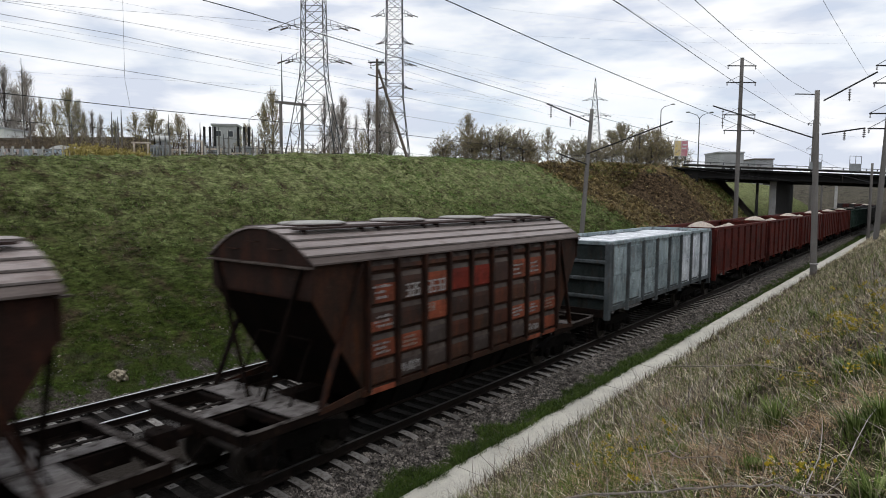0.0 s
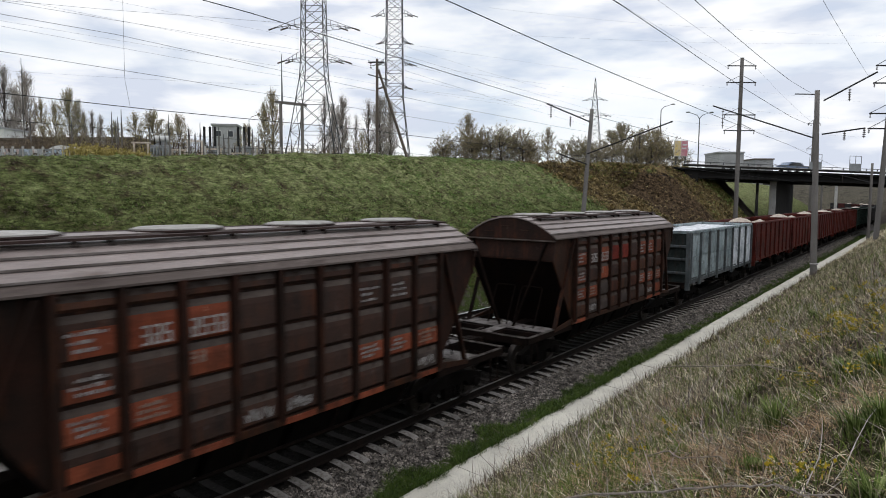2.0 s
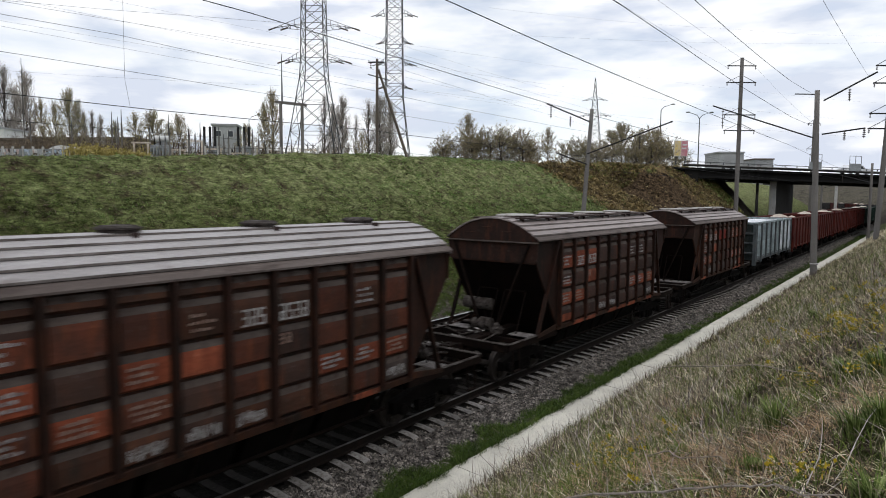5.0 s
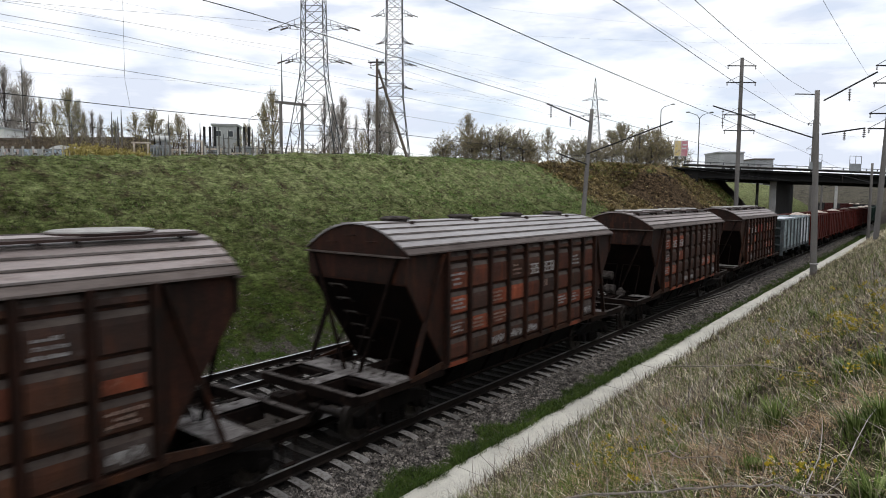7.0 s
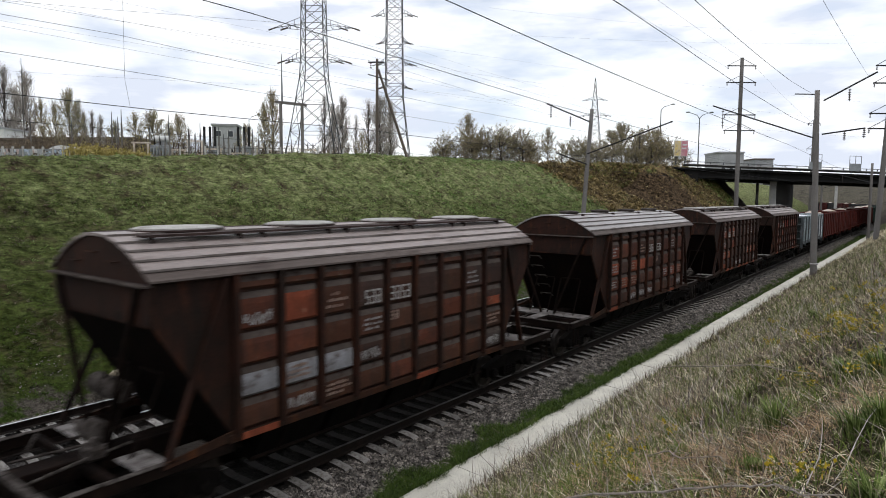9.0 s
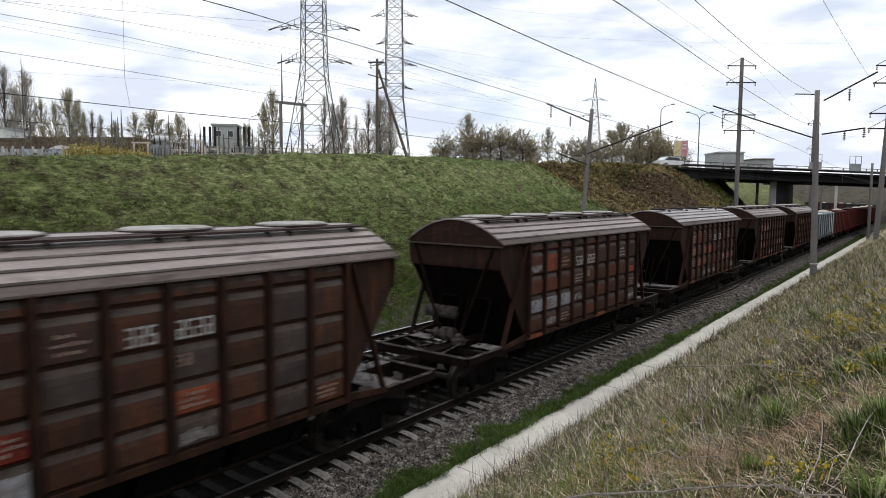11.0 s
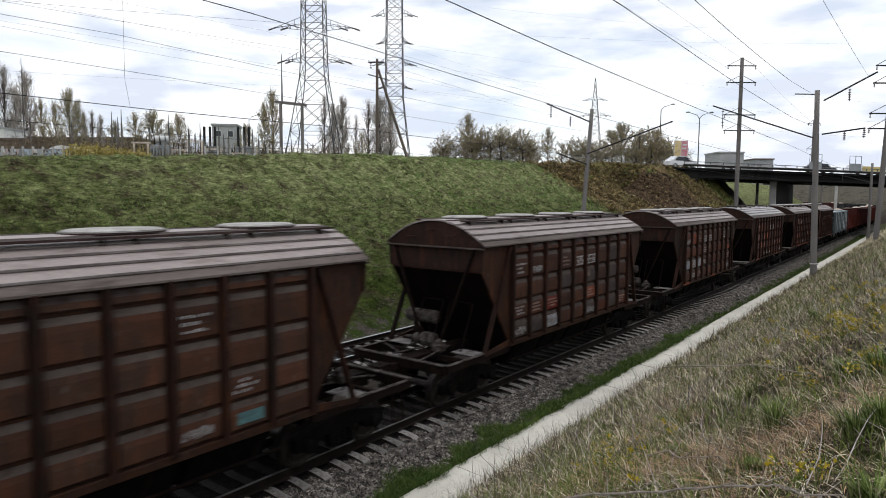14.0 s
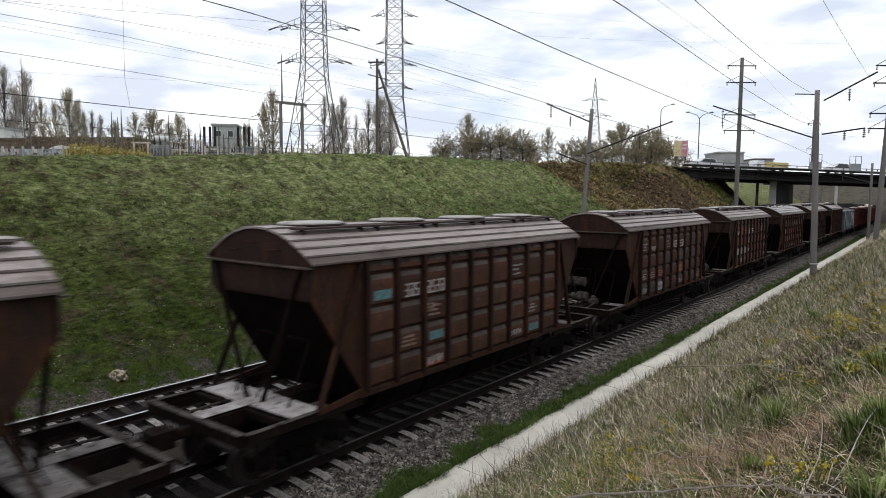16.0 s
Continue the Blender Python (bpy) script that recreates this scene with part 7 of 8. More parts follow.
drive(saloon(CAR_DARK, "dark saloon car driving across the bridge"), 3.4, 8.6, 13.0, 14.4)
drive(saloon(CAR_WHITE, "white estate car driving across the bridge", 0.12), 3.4, 5.4, 14.4, 13.2)
drive(saloon(CAR_WHITE, "white saloon car driving across the bridge"), 3.4, -1.0, 15.5, 10.5)
drive(saloon(CAR_WHITE, "white compact car driving across the bridge"), 3.4, 3.0, 11.3, 14.4)
CAR_BLUE = surface("blue_car_paint", (0.16, 0.21, 0.30), (0.13, 0.17, 0.25), 0.8, 0.25, 0, 10, 0.0, shine=0.5)
drive(saloon(CAR_BLUE, "blue saloon car driving across the bridge"), 3.4, 3.4, 1.0, 15.0)
drive(saloon(CAR_WHITE, "white saloon car driving across the bridge"), 3.4, 0.3, 3.0, 14.4)
drive(truck("small truck with a yellow cargo bed crossing the bridge"), 9.0, 36.8, 14.0, -9.0)

# ---- grass, weeds and small things on the ground ----
def surface_z(x, y):
    if -3.85 < y < -2.78:
        return -0.37
    return -0.42 if -2.78 <= y < 7.2 else ground_z(x, y)


def blades(name, label, zones, material, seed, mask=None):
    """Grass as bent three-point blades. Zones: count, x0, x1, y0, y1, length, width, lean (low, high)."""
    rng = np.random.default_rng(seed)
    V, Q, T, base = [], [], [], 0
    for count, x0, x1, y0, y1, (l0, l1), (w0, w1), (a0, a1) in zones:
        x, y = rng.uniform(x0, x1, count), rng.uniform(y0, y1, count)
        x, y = x + rng.normal(0, 0.5, count), y + rng.normal(0, 0.4, count) * (y1 - y0 > 1)
        y = y1 - np.abs(y1 - y)
        if mask is not None:
            keep = np.array([mask(a, b) > rng.random() for a, b in zip(x, y)])
            x, y = x[keep], y[keep]
        n = len(x)
        if not n:
            continue
        z = np.array([surface_z(a, b) for a, b in zip(x, y)]) - 0.01
        l, w = rng.uniform(l0, l1, n), rng.uniform(w0, w1, n)
        lean, turn, bend = np.radians(rng.uniform(a0, a1, n)), rng.uniform(0, 6.283, n), np.radians(rng.uniform(5, 40, n))
        hx, hy = np.cos(turn), np.sin(turn)
        p0 = np.stack([x, y, z], 1)
        d1 = np.stack([hx * np.sin(lean), hy * np.sin(lean), np.cos(lean)], 1)
        lean2 = np.minimum(lean + bend, 1.62)
        d2 = np.stack([hx * np.sin(lean2), hy * np.sin(lean2), np.cos(lean2)], 1)
        p1 = p0 + d1 * (l * 0.55)[:, None]
        p2 = p1 + d2 * (l * 0.45)[:, None]
        tw = turn + 1.571 + rng.uniform(-0.6, 0.6, n)
        side = np.stack([np.cos(tw), np.sin(tw), rng.uniform(-0.3, 0.3, n)], 1) * (w / 2)[:, None]
        v = np.stack([p0 - side, p0 + side, p1 - side * 0.8, p1 + side * 0.8, p2], 1).reshape(-1, 3)
        k = base + 5 * np.arange(n)
        V.append(v)
        Q.append(np.stack([k, k + 1, k + 3, k + 2], 1))
        T.append(np.stack([k + 2, k + 3, k + 4], 1))
        base += 5 * n
    verts = np.concatenate(V)
    faces = np.concatenate(Q).tolist() + np.concatenate(T).tolist()
    tagged(new(name, raw_mesh(name, verts.tolist(), faces, material)), label, "grass", kind="stuff")


def patchy(scale, lo, hi, off=0.0):
    return lambda x, y: min(1.0, max(0.0, (noise.noise((x * scale + off, y * scale, off)) - lo) / (hi - lo)))


def streaky(sx, sy, lo, hi, off=0.0):
    return lambda x, y: min(1.0, max(0.0, (noise.noise((x * sx + off, y * sy, off)) - lo) / (hi - lo)))


flat, upright = (55, 86), (8, 50)
blades("dry_grass", "tangled pale dry grass on the near bank", [
    (44000, 1.6, 9, -12.2, -4.0, (0.08, 0.34), (0.003, 0.006), (60, 89)),
    (5000, 1.6, 9, -12.2, -4.0, (0.10, 0.30), (0.003, 0.006), upright),
    (48000, 9, 22, -11.5, -4.0, (0.12, 0.34), (0.004, 0.009), (45, 88)),
    (27000, 22, 62, -9.8, -4.0, (0.16, 0.38), (0.009, 0.018), (30, 84)),
    (30000, -14, 1.6, -14, -4.0, (0.16, 0.40), (0.008, 0.016), (45, 88)),
    (14000, -40, -14, -14, -4.0, (0.2, 0.5), (0.02, 0.04), (45, 88)),
    (16000, 1.6, 40, -17, -11.5, (0.18, 0.42), (0.008, 0.016), (45, 88)),
    (9000, 62, 120, -9.8, -4.0, (0.2, 0.5), (0.03, 0.05), (20, 80))], STRAW, 21, lambda x, y: 0.24 + 0.76 * patchy(2.1, -0.2, 0.14, 11.0)(x, y))
blades("brown_grass", "old brown matted grass under the straw", [
    (17000, 1.6, 9, -12.2, -4.0, (0.12, 0.34), (0.004, 0.010), flat),
    (14000, 9, 22, -11.5, -4.0, (0.14, 0.34), (0.008, 0.015), (40, 84)),
    (12000, -14, 1.6, -14, -4.0, (0.14, 0.36), (0.010, 0.018), (40, 86)),
    (16000, 22, 62, -9.8, -4.0, (0.14, 0.36), (0.011, 0.020), (25, 80))], STRAW_DARK, 22)
blades("green_grass", "fresh green grass coming up through the straw", [
    (40000, 1.6, 9, -12.2, -4.0, (0.10, 0.32), (0.005, 0.010), (5, 55)),
    (36000, 9, 22, -11.5, -4.0, (0.10, 0.28), (0.007, 0.013), (5, 55)),
    (22000, -14, 1.6, -14, -4.0, (0.10, 0.30), (0.008, 0.015), (5, 55)),
    (30000, 22, 62, -9.8, -4.0, (0.12, 0.32), (0.014, 0.024), (5, 55))], GREEN, 23, lambda x, y: (0.45 if x < 6.2 and y < -9.3 else 1.0) * patchy(0.75, -0.35, 0.2)(x, y) * (0.25 + patchy(2.4, -0.2, 0.2, 3.0)(x, y)))
def clumps(name, label, zones, material, seed, mask=None, comb=(0.0, 0.0, 0.0)):
    """Grass in tufts: blades that spread from one root. Zones: count, x0, x1, y0, y1, blades, length, width, lean."""
    rng = np.random.default_rng(seed)
    V, F, base = [], [], 0
    for count, x0, x1, y0, y1, nb, (l0, l1), (w0, w1), (a0, a1) in zones:
        x, y = rng.uniform(x0, x1, count), rng.uniform(y0, y1, count)
        if mask is not None:
            keep = np.array([mask(p, q) > rng.random() for p, q in zip(x, y)])
            x, y = x[keep], y[keep]
        n = len(x)
        root = np.stack([x, y, [surface_z(p, q) - 0.015 for p, q in zip(x, y)]], 1)
        size = rng.uniform(0.6, 1.25, n)
        turn = (np.arange(nb)[None, :] * 6.283 / nb + rng.uniform(-0.5, 0.5, (n, nb)))
        lean = np.radians(rng.uniform(a0, a1, (n, nb)))
        l = rng.uniform(l0, l1, (n, nb)) * size[:, None]
        w = rng.uniform(w0, w1, (n, nb)) / 2
        out = np.stack([np.cos(turn) * np.sin(lean), np.sin(turn) * np.sin(lean), np.cos(lean)], 2)
        lean2 = np.minimum(lean + 0.5, 1.65)
        out2 = np.stack([np.cos(turn) * np.sin(lean2), np.sin(turn) * np.sin(lean2), np.cos(lean2)], 2)
        out, out2 = out + np.array(comb), out2 + np.array(comb) * 1.5
        out, out2 = out / np.linalg.norm(out, axis=2, keepdims=True), out2 / np.linalg.norm(out2, axis=2, keepdims=True)
        side = np.stack([-np.sin(turn), np.cos(turn), np.zeros_like(turn)], 2) * w[:, :, None]
        mid = root[:, None, :] + out * (l * 0.55)[:, :, None]
        tip = mid + out2 * (l * 0.45)[:, :, None]
        per = np.concatenate([root[:, None, :], np.stack([mid - side, mid + side, tip], 2).reshape(n, nb * 3, 3)], 1)
        V.append(per.reshape(-1, 3))
        start = base + np.arange(n)[:, None] * (1 + 3 * nb)
        k = start + 1 + 3 * np.arange(nb)[None, :]
        r = np.repeat(start, nb, 1)
        F.append(np.stack([r, k, k + 1], 2).reshape(-1, 3))
        F.append(np.stack([k, k + 2, k + 1], 2).reshape(-1, 3))
        base += n * (1 + 3 * nb)
    tagged(new(name, raw_mesh(name, np.concatenate(V).tolist(), np.concatenate(F).tolist(), material)), label, "grass", kind="stuff")


tuft = (25, 78)
clumps("verge_grass", "lush green grass along the gutter", [
    (12500, 5, 28, -2.92, -1.6, 11, (0.08, 0.25), (0.006, 0.013), (10, 70)),
    (13000, 28, 120, -2.86, -1.4, 9, (0.08, 0.20), (0.014, 0.026), (10, 70))], VERGE, 24, lambda x, y: (0.35 + patchy(1.1, -0.3, 0.2, 4.0)(x, y)) * min(1.0, max(0.0, (-2.20 + 0.5 * min(1.0, max(0.0, (x - 40) / 30)) + 0.75 * noise.noise((x * 0.9, 0.0, 2.0)) + 0.35 * noise.noise((x * 2.6, 1.0, 2.0)) - y) / 0.15)))
DOWNHILL = (0.25, -0.55, 0.0)
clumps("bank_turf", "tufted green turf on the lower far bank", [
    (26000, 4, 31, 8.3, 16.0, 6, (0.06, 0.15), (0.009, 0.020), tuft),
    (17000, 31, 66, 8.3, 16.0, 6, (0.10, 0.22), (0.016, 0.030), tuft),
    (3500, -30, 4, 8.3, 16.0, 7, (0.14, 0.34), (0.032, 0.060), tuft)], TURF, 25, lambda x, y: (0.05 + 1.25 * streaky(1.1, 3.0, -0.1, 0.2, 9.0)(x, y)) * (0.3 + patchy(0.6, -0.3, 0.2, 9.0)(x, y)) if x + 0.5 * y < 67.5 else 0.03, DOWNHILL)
clumps("upper_turf", "paler turf on the upper far bank", [
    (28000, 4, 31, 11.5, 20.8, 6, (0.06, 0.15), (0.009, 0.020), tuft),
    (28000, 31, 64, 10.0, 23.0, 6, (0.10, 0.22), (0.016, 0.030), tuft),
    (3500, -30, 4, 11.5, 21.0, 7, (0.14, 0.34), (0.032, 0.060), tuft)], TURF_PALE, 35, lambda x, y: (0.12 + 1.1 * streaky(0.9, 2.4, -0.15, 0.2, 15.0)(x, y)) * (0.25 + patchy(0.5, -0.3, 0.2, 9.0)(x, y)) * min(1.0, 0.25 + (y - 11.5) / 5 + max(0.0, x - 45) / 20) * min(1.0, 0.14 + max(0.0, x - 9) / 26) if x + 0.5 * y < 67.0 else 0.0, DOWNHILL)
clumps("dark_turf", "darker green turf tufts on the far bank", [
    (17000, 4, 31, 8.2, 20.5, 6, (0.06, 0.15), (0.009, 0.020), tuft),
    (11000, 31, 60, 8.3, 22.5, 6, (0.09, 0.20), (0.016, 0.030), tuft)], GREEN_DARK, 26, lambda x, y: patchy(0.45, -0.3, 0.3, 2.0)(x, y) * (0.2 + patchy(2.0, -0.2, 0.2, 12.0)(x, y)), DOWNHILL)
clumps("dead_litter", "brown dead leaves and grass scattered over the far bank", [
    (14000, 4, 31, 8.6, 20.5, 7, (0.08, 0.20), (0.016, 0.034), (40, 86)),
    (4500, 31, 60, 9, 22.5, 7, (0.10, 0.26), (0.028, 0.05), (40, 86))], LITTER, 27, lambda x, y: patchy(0.55, -0.05, 0.2, 6.0)(x, y) * (0.2 + streaky(1.2, 3.2, -0.1, 0.2, 3.0)(x, y)), DOWNHILL)


def dug(x, y):
    """Inside the dark hollow that was dug into the earth bank."""
    return x > 70.6 and x + 0.1 * y < 85.2 and y < 18.8


clumps("earth_weeds", "dry yellowish weeds on the bare earth bank", [
    (14000, 54, 97, 8.6, 23.0, 13, (0.16, 0.50), (0.05, 0.10), (25, 88))], WEED, 28, lambda x, y: 0.05 if x + 0.5 * y < 66.8 else (0.03 if dug(x, y) else 0.4 if x + 1.18 * y > 107 else 0.28 + 1.2 * streaky(1.0, 0.7, -0.2, 0.12, 3.0)(x - 0.5 * y, x * 0.3 + y)))
clumps("crest_grass", "green grass along the top of the earth bank", [
    (2600, 62, 98, 19.0, 24.0, 9, (0.15, 0.40), (0.03, 0.06), (10, 75)),
    (5000, 84, 97.5, 9.5, 19.5, 9, (0.12, 0.34), (0.035, 0.07), (10, 75))], CREST, 36, lambda x, y: 1.0 if (y > 18.6 and x > 66) or x + 1.18 * y > 108.5 else 0.06)
clumps("toe_grass", "green tufts in the gravel beside the far track", [
    (9000, 1, 30, 7.3, 10.4, 9, (0.05, 0.15), (0.008, 0.016), (5, 70))], GREEN_DARK, 29, lambda x, y: patchy(1.3, -0.1, 0.22, 1.0)(x, y))
blades("dry_stalks", "thin dry stalks leaning over the gutter", [
    (900, 4, 16, -5.2, -3.9, (0.25, 0.60), (0.003, 0.006), (5, 45)),
    (1500, 16, 50, -5.2, -3.8, (0.25, 0.65), (0.006, 0.012), (5, 45)),
    (500, 2, 9, -11, -5.0, (0.30, 0.60), (0.003, 0.005), (10, 60))], STRAW_DARK, 37)
blades("gutter_straw", "dry grass spilling over the gutter's edge", [
    (1800, 4, 20, -4.0, -3.74, (0.08, 0.24), (0.004, 0.009), (50, 86)),
    (4500, 24, 70, -3.98, -3.5, (0.10, 0.28), (0.010, 0.020), (50, 86))], STRAW, 38, patchy(1.3, -0.3, 0.4, 5.0))


def curls(name, label, zones, material, seed, mask=None):
    """Long stalks that arch over: five-point ribbons. Zones: count, x0, x1, y0, y1, length, width, lean, curl in degrees."""
    rng = np.random.default_rng(seed)
    V, Q, T, base = [], [], [], 0
    for count, x0, x1, y0, y1, (l0, l1), (w0, w1), (a0, a1), (c0, c1) in zones:
        x, y = rng.uniform(x0, x1, count), rng.uniform(y0, y1, count)
        if mask is not None:
            keep = np.array([mask(p, q) > rng.random() for p, q in zip(x, y)])
            x, y = x[keep], y[keep]
        n = len(x)
        p = np.stack([x, y, [surface_z(a, b) - 0.01 for a, b in zip(x, y)]], 1)
        l, w, turn = rng.uniform(l0, l1, n), rng.uniform(w0, w1, n) / 2, rng.uniform(0, 6.283, n)
        lean, curl = np.radians(rng.uniform(a0, a1, n)), np.radians(rng.uniform(c0, c1, n)) / 4
        side = np.stack([-np.sin(turn), np.cos(turn), rng.uniform(-0.4, 0.4, n)], 1) * w[:, None]
        rows = [p - side, p + side]
        for k in range(4):
            a = lean + curl * k
            turn = turn + rng.normal(0, 0.14, n)
            p = p + np.stack([np.cos(turn) * np.sin(a), np.sin(turn) * np.sin(a), np.cos(a)], 1) * (l / 4)[:, None]
            rows += [p - side * (1 - 0.2 * k), p + side * (1 - 0.2 * k)] if k < 3 else [p]
        V.append(np.stack(rows, 1).reshape(-1, 3))
        b = base + 9 * np.arange(n)
        for k in (0, 2, 4):
            Q.append(np.stack([b + k, b + k + 1, b + k + 3, b + k + 2], 1))
        T.append(np.stack([b + 6, b + 7, b + 8], 1))
        base += 9 * n
    tagged(new(name, raw_mesh(name, np.concatenate(V).tolist(), np.concatenate(Q).tolist() + np.concatenate(T).tolist(), material)), label, "grass", kind="stuff")


curls("arching_straw", "long pale straw stalks arching over the near bank", [
    (3000, 1.6, 9, -12.2, -4.0, (0.18, 0.48), (0.004, 0.008), (15, 80), (20, 130)),
    (3000, 9, 22, -11.5, -3.9, (0.20, 0.45), (0.005, 0.010), (10, 65), (20, 120)),
    (2600, 22, 60, -9.8, -3.9, (0.25, 0.55), (0.012, 0.020), (10, 55), (30, 100))], CURL, 61, patchy(0.5, -0.45, 0.25, 3.0))
curls("weed_stems", "thin grey-brown dead weed stems on the near bank", [
    (7000, 1.6, 9, -12.2, -4.05, (0.18, 0.50), (0.003, 0.006), (10, 85), (-15, 35)),
    (9000, 9, 22, -11.5, -4.0, (0.20, 0.50), (0.005, 0.008), (5, 75), (-15, 35)),
    (70, 4.5, 12, -6.6, -3.8, (0.55, 1.0), (0.008, 0.012), (10, 50), (-20, 30)),
    (6000, 22, 60, -9.8, -3.95, (0.22, 0.50), (0.010, 0.016), (5, 60), (-15, 35))], STEM, 62, patchy(0.6, -0.5, 0.2, 7.0))
curls("arching_green_grass", "green grass blades arching in loose tufts", [
    (6500, 1.6, 9, -12.2, -4.6, (0.16, 0.38), (0.005, 0.009), (5, 45), (20, 110)),
    (3600, 9, 24, -11.5, -4.6, (0.16, 0.36), (0.007, 0.012), (5, 45), (20, 110))], GREEN, 63, lambda x, y: (0.5 if x < 6.2 and y < -9.3 else 1.0) * patchy(1.3, 0.08, 0.3, 5.0)(x, y))


curls("long_twigs", "long thin pale dead stems lying across the near bank", [
    (700, 1.8, 9, -12.0, -5.2, (0.40, 0.95), (0.005, 0.009), (45, 88), (-12, 25)),
    (700, 9, 20, -11.0, -4.6, (0.45, 1.0), (0.007, 0.012), (30, 85), (-12, 25))], TWIG_PALE, 64, patchy(0.6, -0.5, 0.2, 7.0))
blades("bare_earth_litter", "dark brown litter in the gaps between the grass", [
    (9000, 1.6, 9, -12.2, -4.4, (0.06, 0.16), (0.006, 0.014), (60, 89)),
    (6000, 9, 22, -11.5, -4.2, (0.08, 0.20), (0.010, 0.018), (60, 89))], BROWN_SHOOT, 65, patchy(1.2, 0.0, 0.3, 21.0))
blades("matted_straw", "brown matted dead straw pressed flat", [
    (13000, 4.0, 6.8, -10.5, -7.6, (0.15, 0.42), (0.004, 0.009), (70, 89)),
    (6500, 6.4, 13, -9.8, -6.4, (0.15, 0.40), (0.005, 0.010), (66, 88))], MAT, 39, patchy(1.1, -0.15, 0.3, 8.0))


def flower_clumps():
    """Yellow-flowered weeds standing in the dry grass."""
    rng = np.random.default_rng(31)
    spots = [(17.04, -8.69), (12.81, -9.27), (10.71, -9.74), (10.76, -9.62), (11.54, -9.97), (8.28, -9.97), (8.03, -10.06), (7.37, -9.98), (8.76, -9.13), (7.36, -9.68), (4.21, -9.94), (7.89, -8.09), (17.77, -7.45), (13.58, -8.11), (11.61, -9.02), (8.03, -7.21), (6.63, -8.07), (7.54, -7.18), (5.40, -8.55), (6.93, -7.27), (12.51, -9.30), (15.83, -9.16), (16.85, -9.40), (20.67, -8.43), (17.46, -9.51), (9.60, -10.04), (6.63, -7.82), (13.60, -9.86)]
    for x, y in spots:
        c = tagged(new("flowering_weed"), "small weed with yellow flower heads in dry grass", "plant", "yellow flowering weeds")
        c.location = (x, y, ground_z(x, y))
        sv, sf, pv, pf = [], [], [], []
        for _ in range(int(rng.integers(3, 7)) * (2 if 9 < x < 17 else 1)):
            a, l = rng.uniform(0, 6.28), rng.uniform(0.12, 0.30)
            foot = np.array((rng.normal(0, 0.10), rng.normal(0, 0.10), 0.0))
            tip = foot + np.array((math.cos(a) * l * 0.35, math.sin(a) * l * 0.35, l))
            b = len(sv)
            sv += [tuple(foot + (0.003, 0, 0)), tuple(foot - (0.003, 0, 0)), tuple(tip)]
            sf.append((b, b + 1, b + 2))
            for k in range(8):
                lp = foot + (tip - foot) * rng.uniform(0.2, 0.9)
                d = rng.normal(0, 1, 3) * 0.022
                e = rng.normal(0, 1, 3) * 0.007
                b = len(sv)
                sv += [tuple(lp - e), tuple(lp + e), tuple(lp + d)]
                sf.append((b, b + 1, b + 2))
            for k in range(16):
                q = tip + rng.normal(0, 0.024, 3)
                u, v = rng.normal(0, 0.0075, 3), rng.normal(0, 0.0075, 3)
                b = len(pv)
                pv += [tuple(q - u), tuple(q + v), tuple(q + u), tuple(q - v)]
                pf.append((b, b + 1, b + 2, b + 3))
        tagged(again("stem", raw_mesh("stem", sv, sf, GREEN), c), kind="stuff")
        tagged(again("blossom", raw_mesh("blossom", pv, pf, PETAL), c, "yellow flower heads"), kind="stuff")


flower_clumps()


def tussock(x, y, n, h, material, seed, label):
    """A thick clump of grass."""
    rng = np.random.default_rng(seed)
    vs, fs = [], []
    for _ in range(n):
        a, l, r = rng.uniform(0, 6.28), h * rng.uniform(0.5, 1.15), rng.uniform(0, 0.09)
        f = np.array((math.cos(a) * r, math.sin(a) * r, 0))
        o = np.array((math.cos(a), math.sin(a), 0)) * l * rng.uniform(0.15, 0.85)
        m, t = f + o * 0.4 + (0, 0, l * 0.62), f + o + (0, 0, l * 0.95)
        s = np.array((-math.sin(a), math.cos(a), 0)) * 0.005
        b = len(vs)
        vs += [tuple(f - s), tuple(f + s), tuple(m - s), tuple(m + s), tuple(t)]
        fs += [(b, b + 1, b + 3, b + 2), (b + 2, b + 3, b + 4)]
    o = new("grass_tussock", raw_mesh("grass_tussock", vs, fs, material))
    o.location = (x, y, ground_z(x, y) - 0.01)
    tagged(o, label, "grass", "grass tussocks", "stuff")


for i, (x, y, h) in enumerate(((6.30, -9.47, 0.36), (5.31, -10.14, 0.24), (7.98, -9.84, 0.26), (7.44, -10.18, 0.30), (5.33, -10.29, 0.26), (6.52, -8.57, 0.16), (5.18, -9.51, 0.14), (3.92, -10.32, 0.20), (16.29, -8.51, 0.22))):
    tussock(x, y, 230, h, TUSSOCK, 40 + i, "thick tussock of fresh green grass")


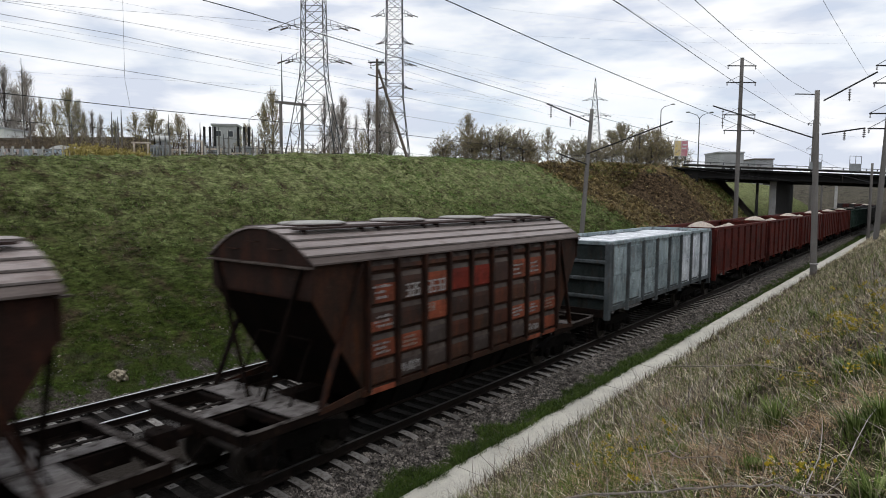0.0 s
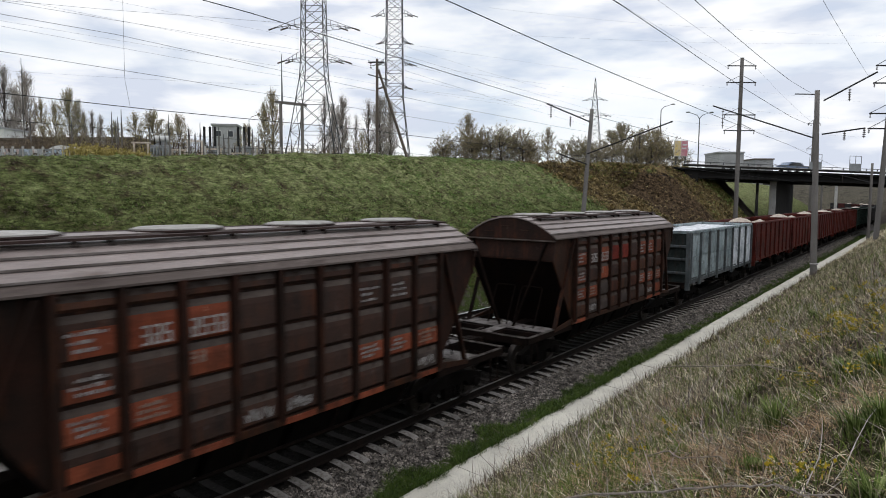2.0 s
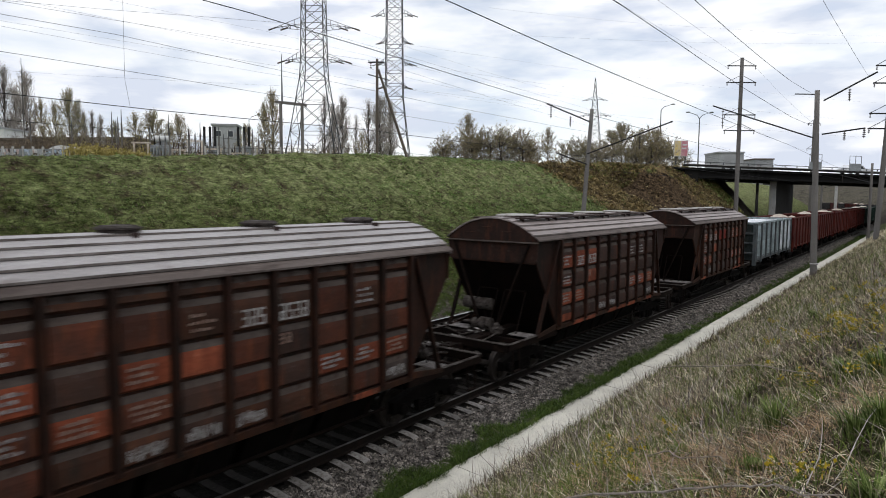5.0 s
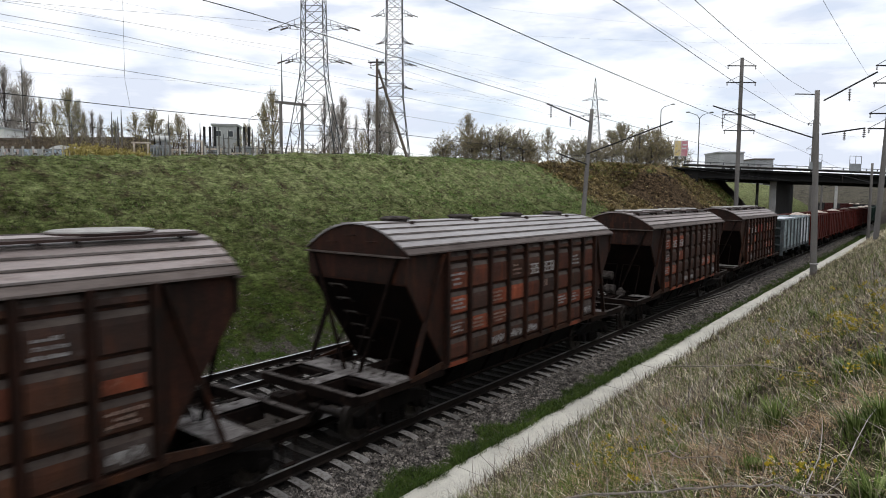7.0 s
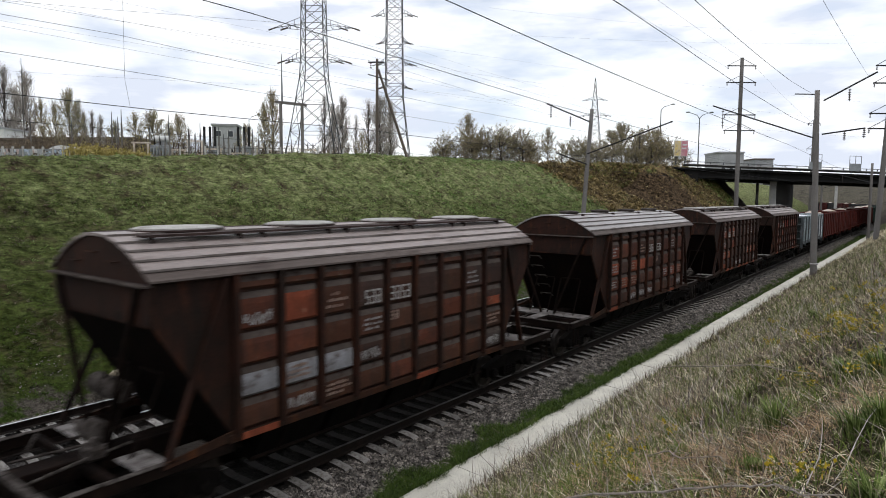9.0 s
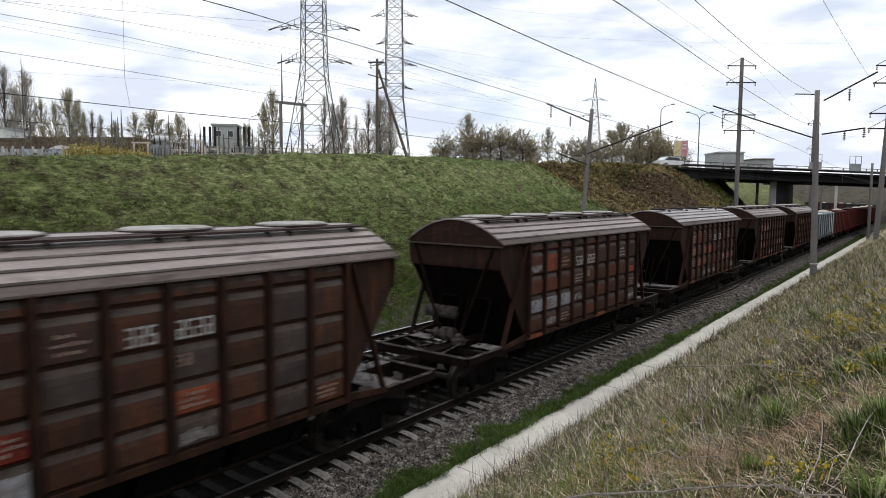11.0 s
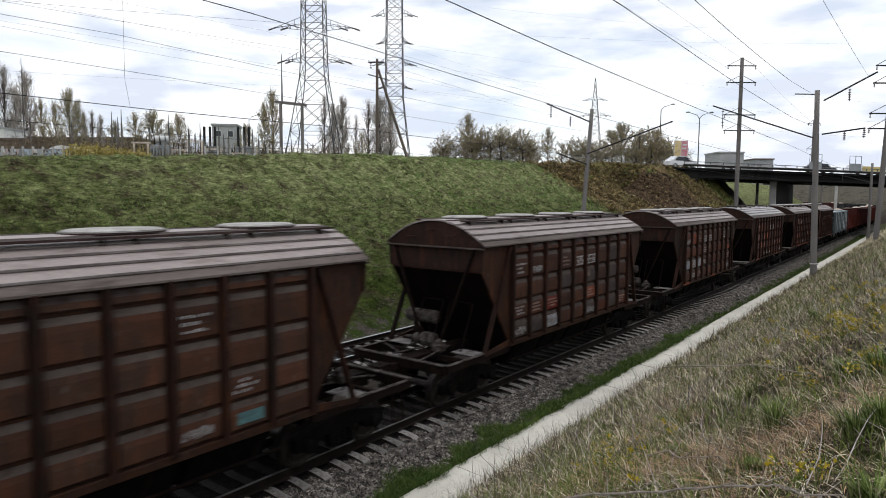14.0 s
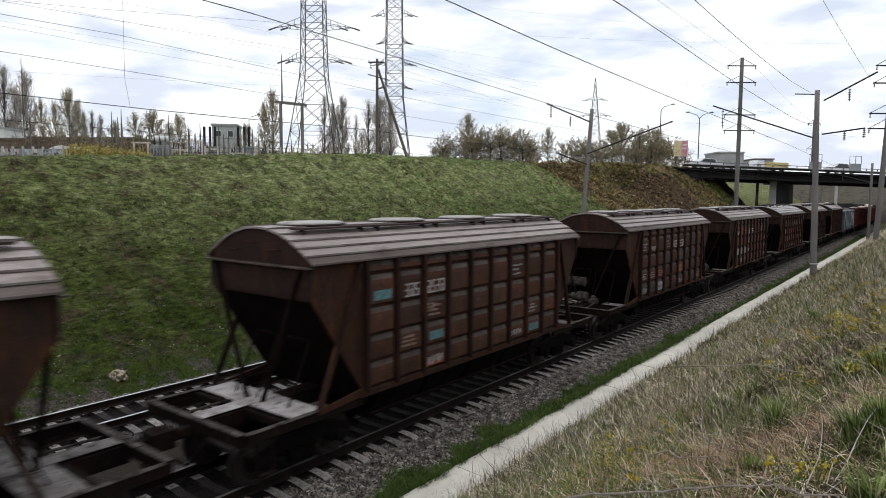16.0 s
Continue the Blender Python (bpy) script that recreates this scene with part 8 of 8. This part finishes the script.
def twig_on_ground(pts, r, label):
    """A crooked branch with side shoots."""
    rnd = random.Random(len(pts) * 100 + int(r * 10000))
    way = []
    for p, q in zip(pts, pts[1:]):
        p, q = Vector(p), Vector(q)
        for k in range(4):
            way.append(p.lerp(q, k / 4) + Vector((rnd.uniform(-1, 1), rnd.uniform(-1, 1), rnd.uniform(-1, 1))) * 0.012)
    way.append(Vector(pts[-1]))
    bm = bmesh.new()
    n = len(way) - 1
    for k in range(n):
        add_rod(bm, way[k], way[k + 1], r * (1 - 0.6 * k / n) * rnd.uniform(0.9, 1.15), r * (1 - 0.6 * (k + 1) / n), 6)
    for k in range(2, n, 3):
        d = (way[k + 1] - way[k]).normalized()
        q = way[k] + d * rnd.uniform(0.08, 0.2) + Vector((rnd.uniform(-0.1, 0.1), rnd.uniform(-0.1, 0.1), 0.05))
        add_rod(bm, way[k], q, r * 0.4, r * 0.25, 5)
        add_rod(bm, q, q + d * 0.12 + Vector((rnd.uniform(-0.08, 0.08), rnd.uniform(-0.08, 0.08), -0.02)), r * 0.25, r * 0.12, 5)
    tagged(part("fallen_branch", bm, DRY_BARK), label, "branch", "fallen branches")


def on_bank(x, y, up=0.05):
    return (x, y, ground_z(x, y) + up)


twig_on_ground([on_bank(5.72, -7.48, 0.12), on_bank(5.23, -8.20, 0.20), on_bank(4.87, -8.72, 0.19), on_bank(4.56, -9.21, 0.21), on_bank(4.32, -9.61, 0.20), on_bank(4.15, -9.82, 0.19), on_bank(3.89, -10.05, 0.14)], 0.013, "thin pale fallen branch in the dry grass")
twig_on_ground([on_bank(17.4, -4.83, 0.25), on_bank(14.4, -6.2, 0.30), on_bank(11.97, -7.48, 0.30), on_bank(9.99, -8.59, 0.26), on_bank(8.15, -9.51, 0.2)], 0.013, "thin bare fallen branch in the dry grass")
twig_on_ground([on_bank(6.6, -8.2, 0.12), on_bank(6.2, -8.55, 0.2), on_bank(5.8, -8.8, 0.17), on_bank(5.45, -9.2, 0.16), on_bank(5.2, -9.3, 0.1)], 0.008, "dark broken twig lying in dry grass")


def stone_lump(x, y, s, label):
    bm = bmesh.new()
    bmesh.ops.create_icosphere(bm, subdivisions=3, radius=s)
    for v in bm.verts:
        v.co *= 0.8 + 0.5 * noise.noise(v.co * 1.6 / s + Vector((x, y, 0))) + 0.3 * noise.noise(v.co * 4 / s + Vector((y, x, 0)))
        v.co.z *= 0.8
    o = part("limestone_lump", bm, LIMESTONE)
    o.location = (x, y, surface_z(x, y) + s * 0.25)
    tagged(o, label, "stone", "stones beside the track")


for x, y, s in ((8.77, 8.18, 0.27), (5.3, 8.1, 0.05), (7.6, 9.2, 0.05), (4.6, 9.0, 0.05), (4.9, 8.7, 0.04)):
    stone_lump(x, y, s, "pale weathered limestone lump beside the far track")

# ---- sleepers and rails ----
build_track(NEAR, -10, 260, "ballasted railway track with concrete sleepers under the train", RAIL_SHADED)
build_track(FAR, -20, 100, "empty second railway track with concrete sleepers", RAIL_SHEEN)


def motions():
    """The train rolls away along the near track, its wheels turning; cars cross the bridge."""
    for wagon, place in MOVING:
        walk(wagon, [(float(t), train_pose(place + travelled(t))) for t in range(0, 17)])
        for child in wagon.children:
            if child.name.startswith("bogie"):
                for ws in child.children:
                    x = ws.location.x
                    rows = []
                    for f in range(0, 481, 4):
                        t = f / 30
                        turn = (travelled(t) - travelled(0)) / 0.475
                        rows.append((t, Matrix.Translation((x, 0, 0.475)) @ Matrix.Rotation(turn, 4, "Y")))
                    walk(ws, rows)
    for car, rows in CARS:
        walk(car, rows)


motions()
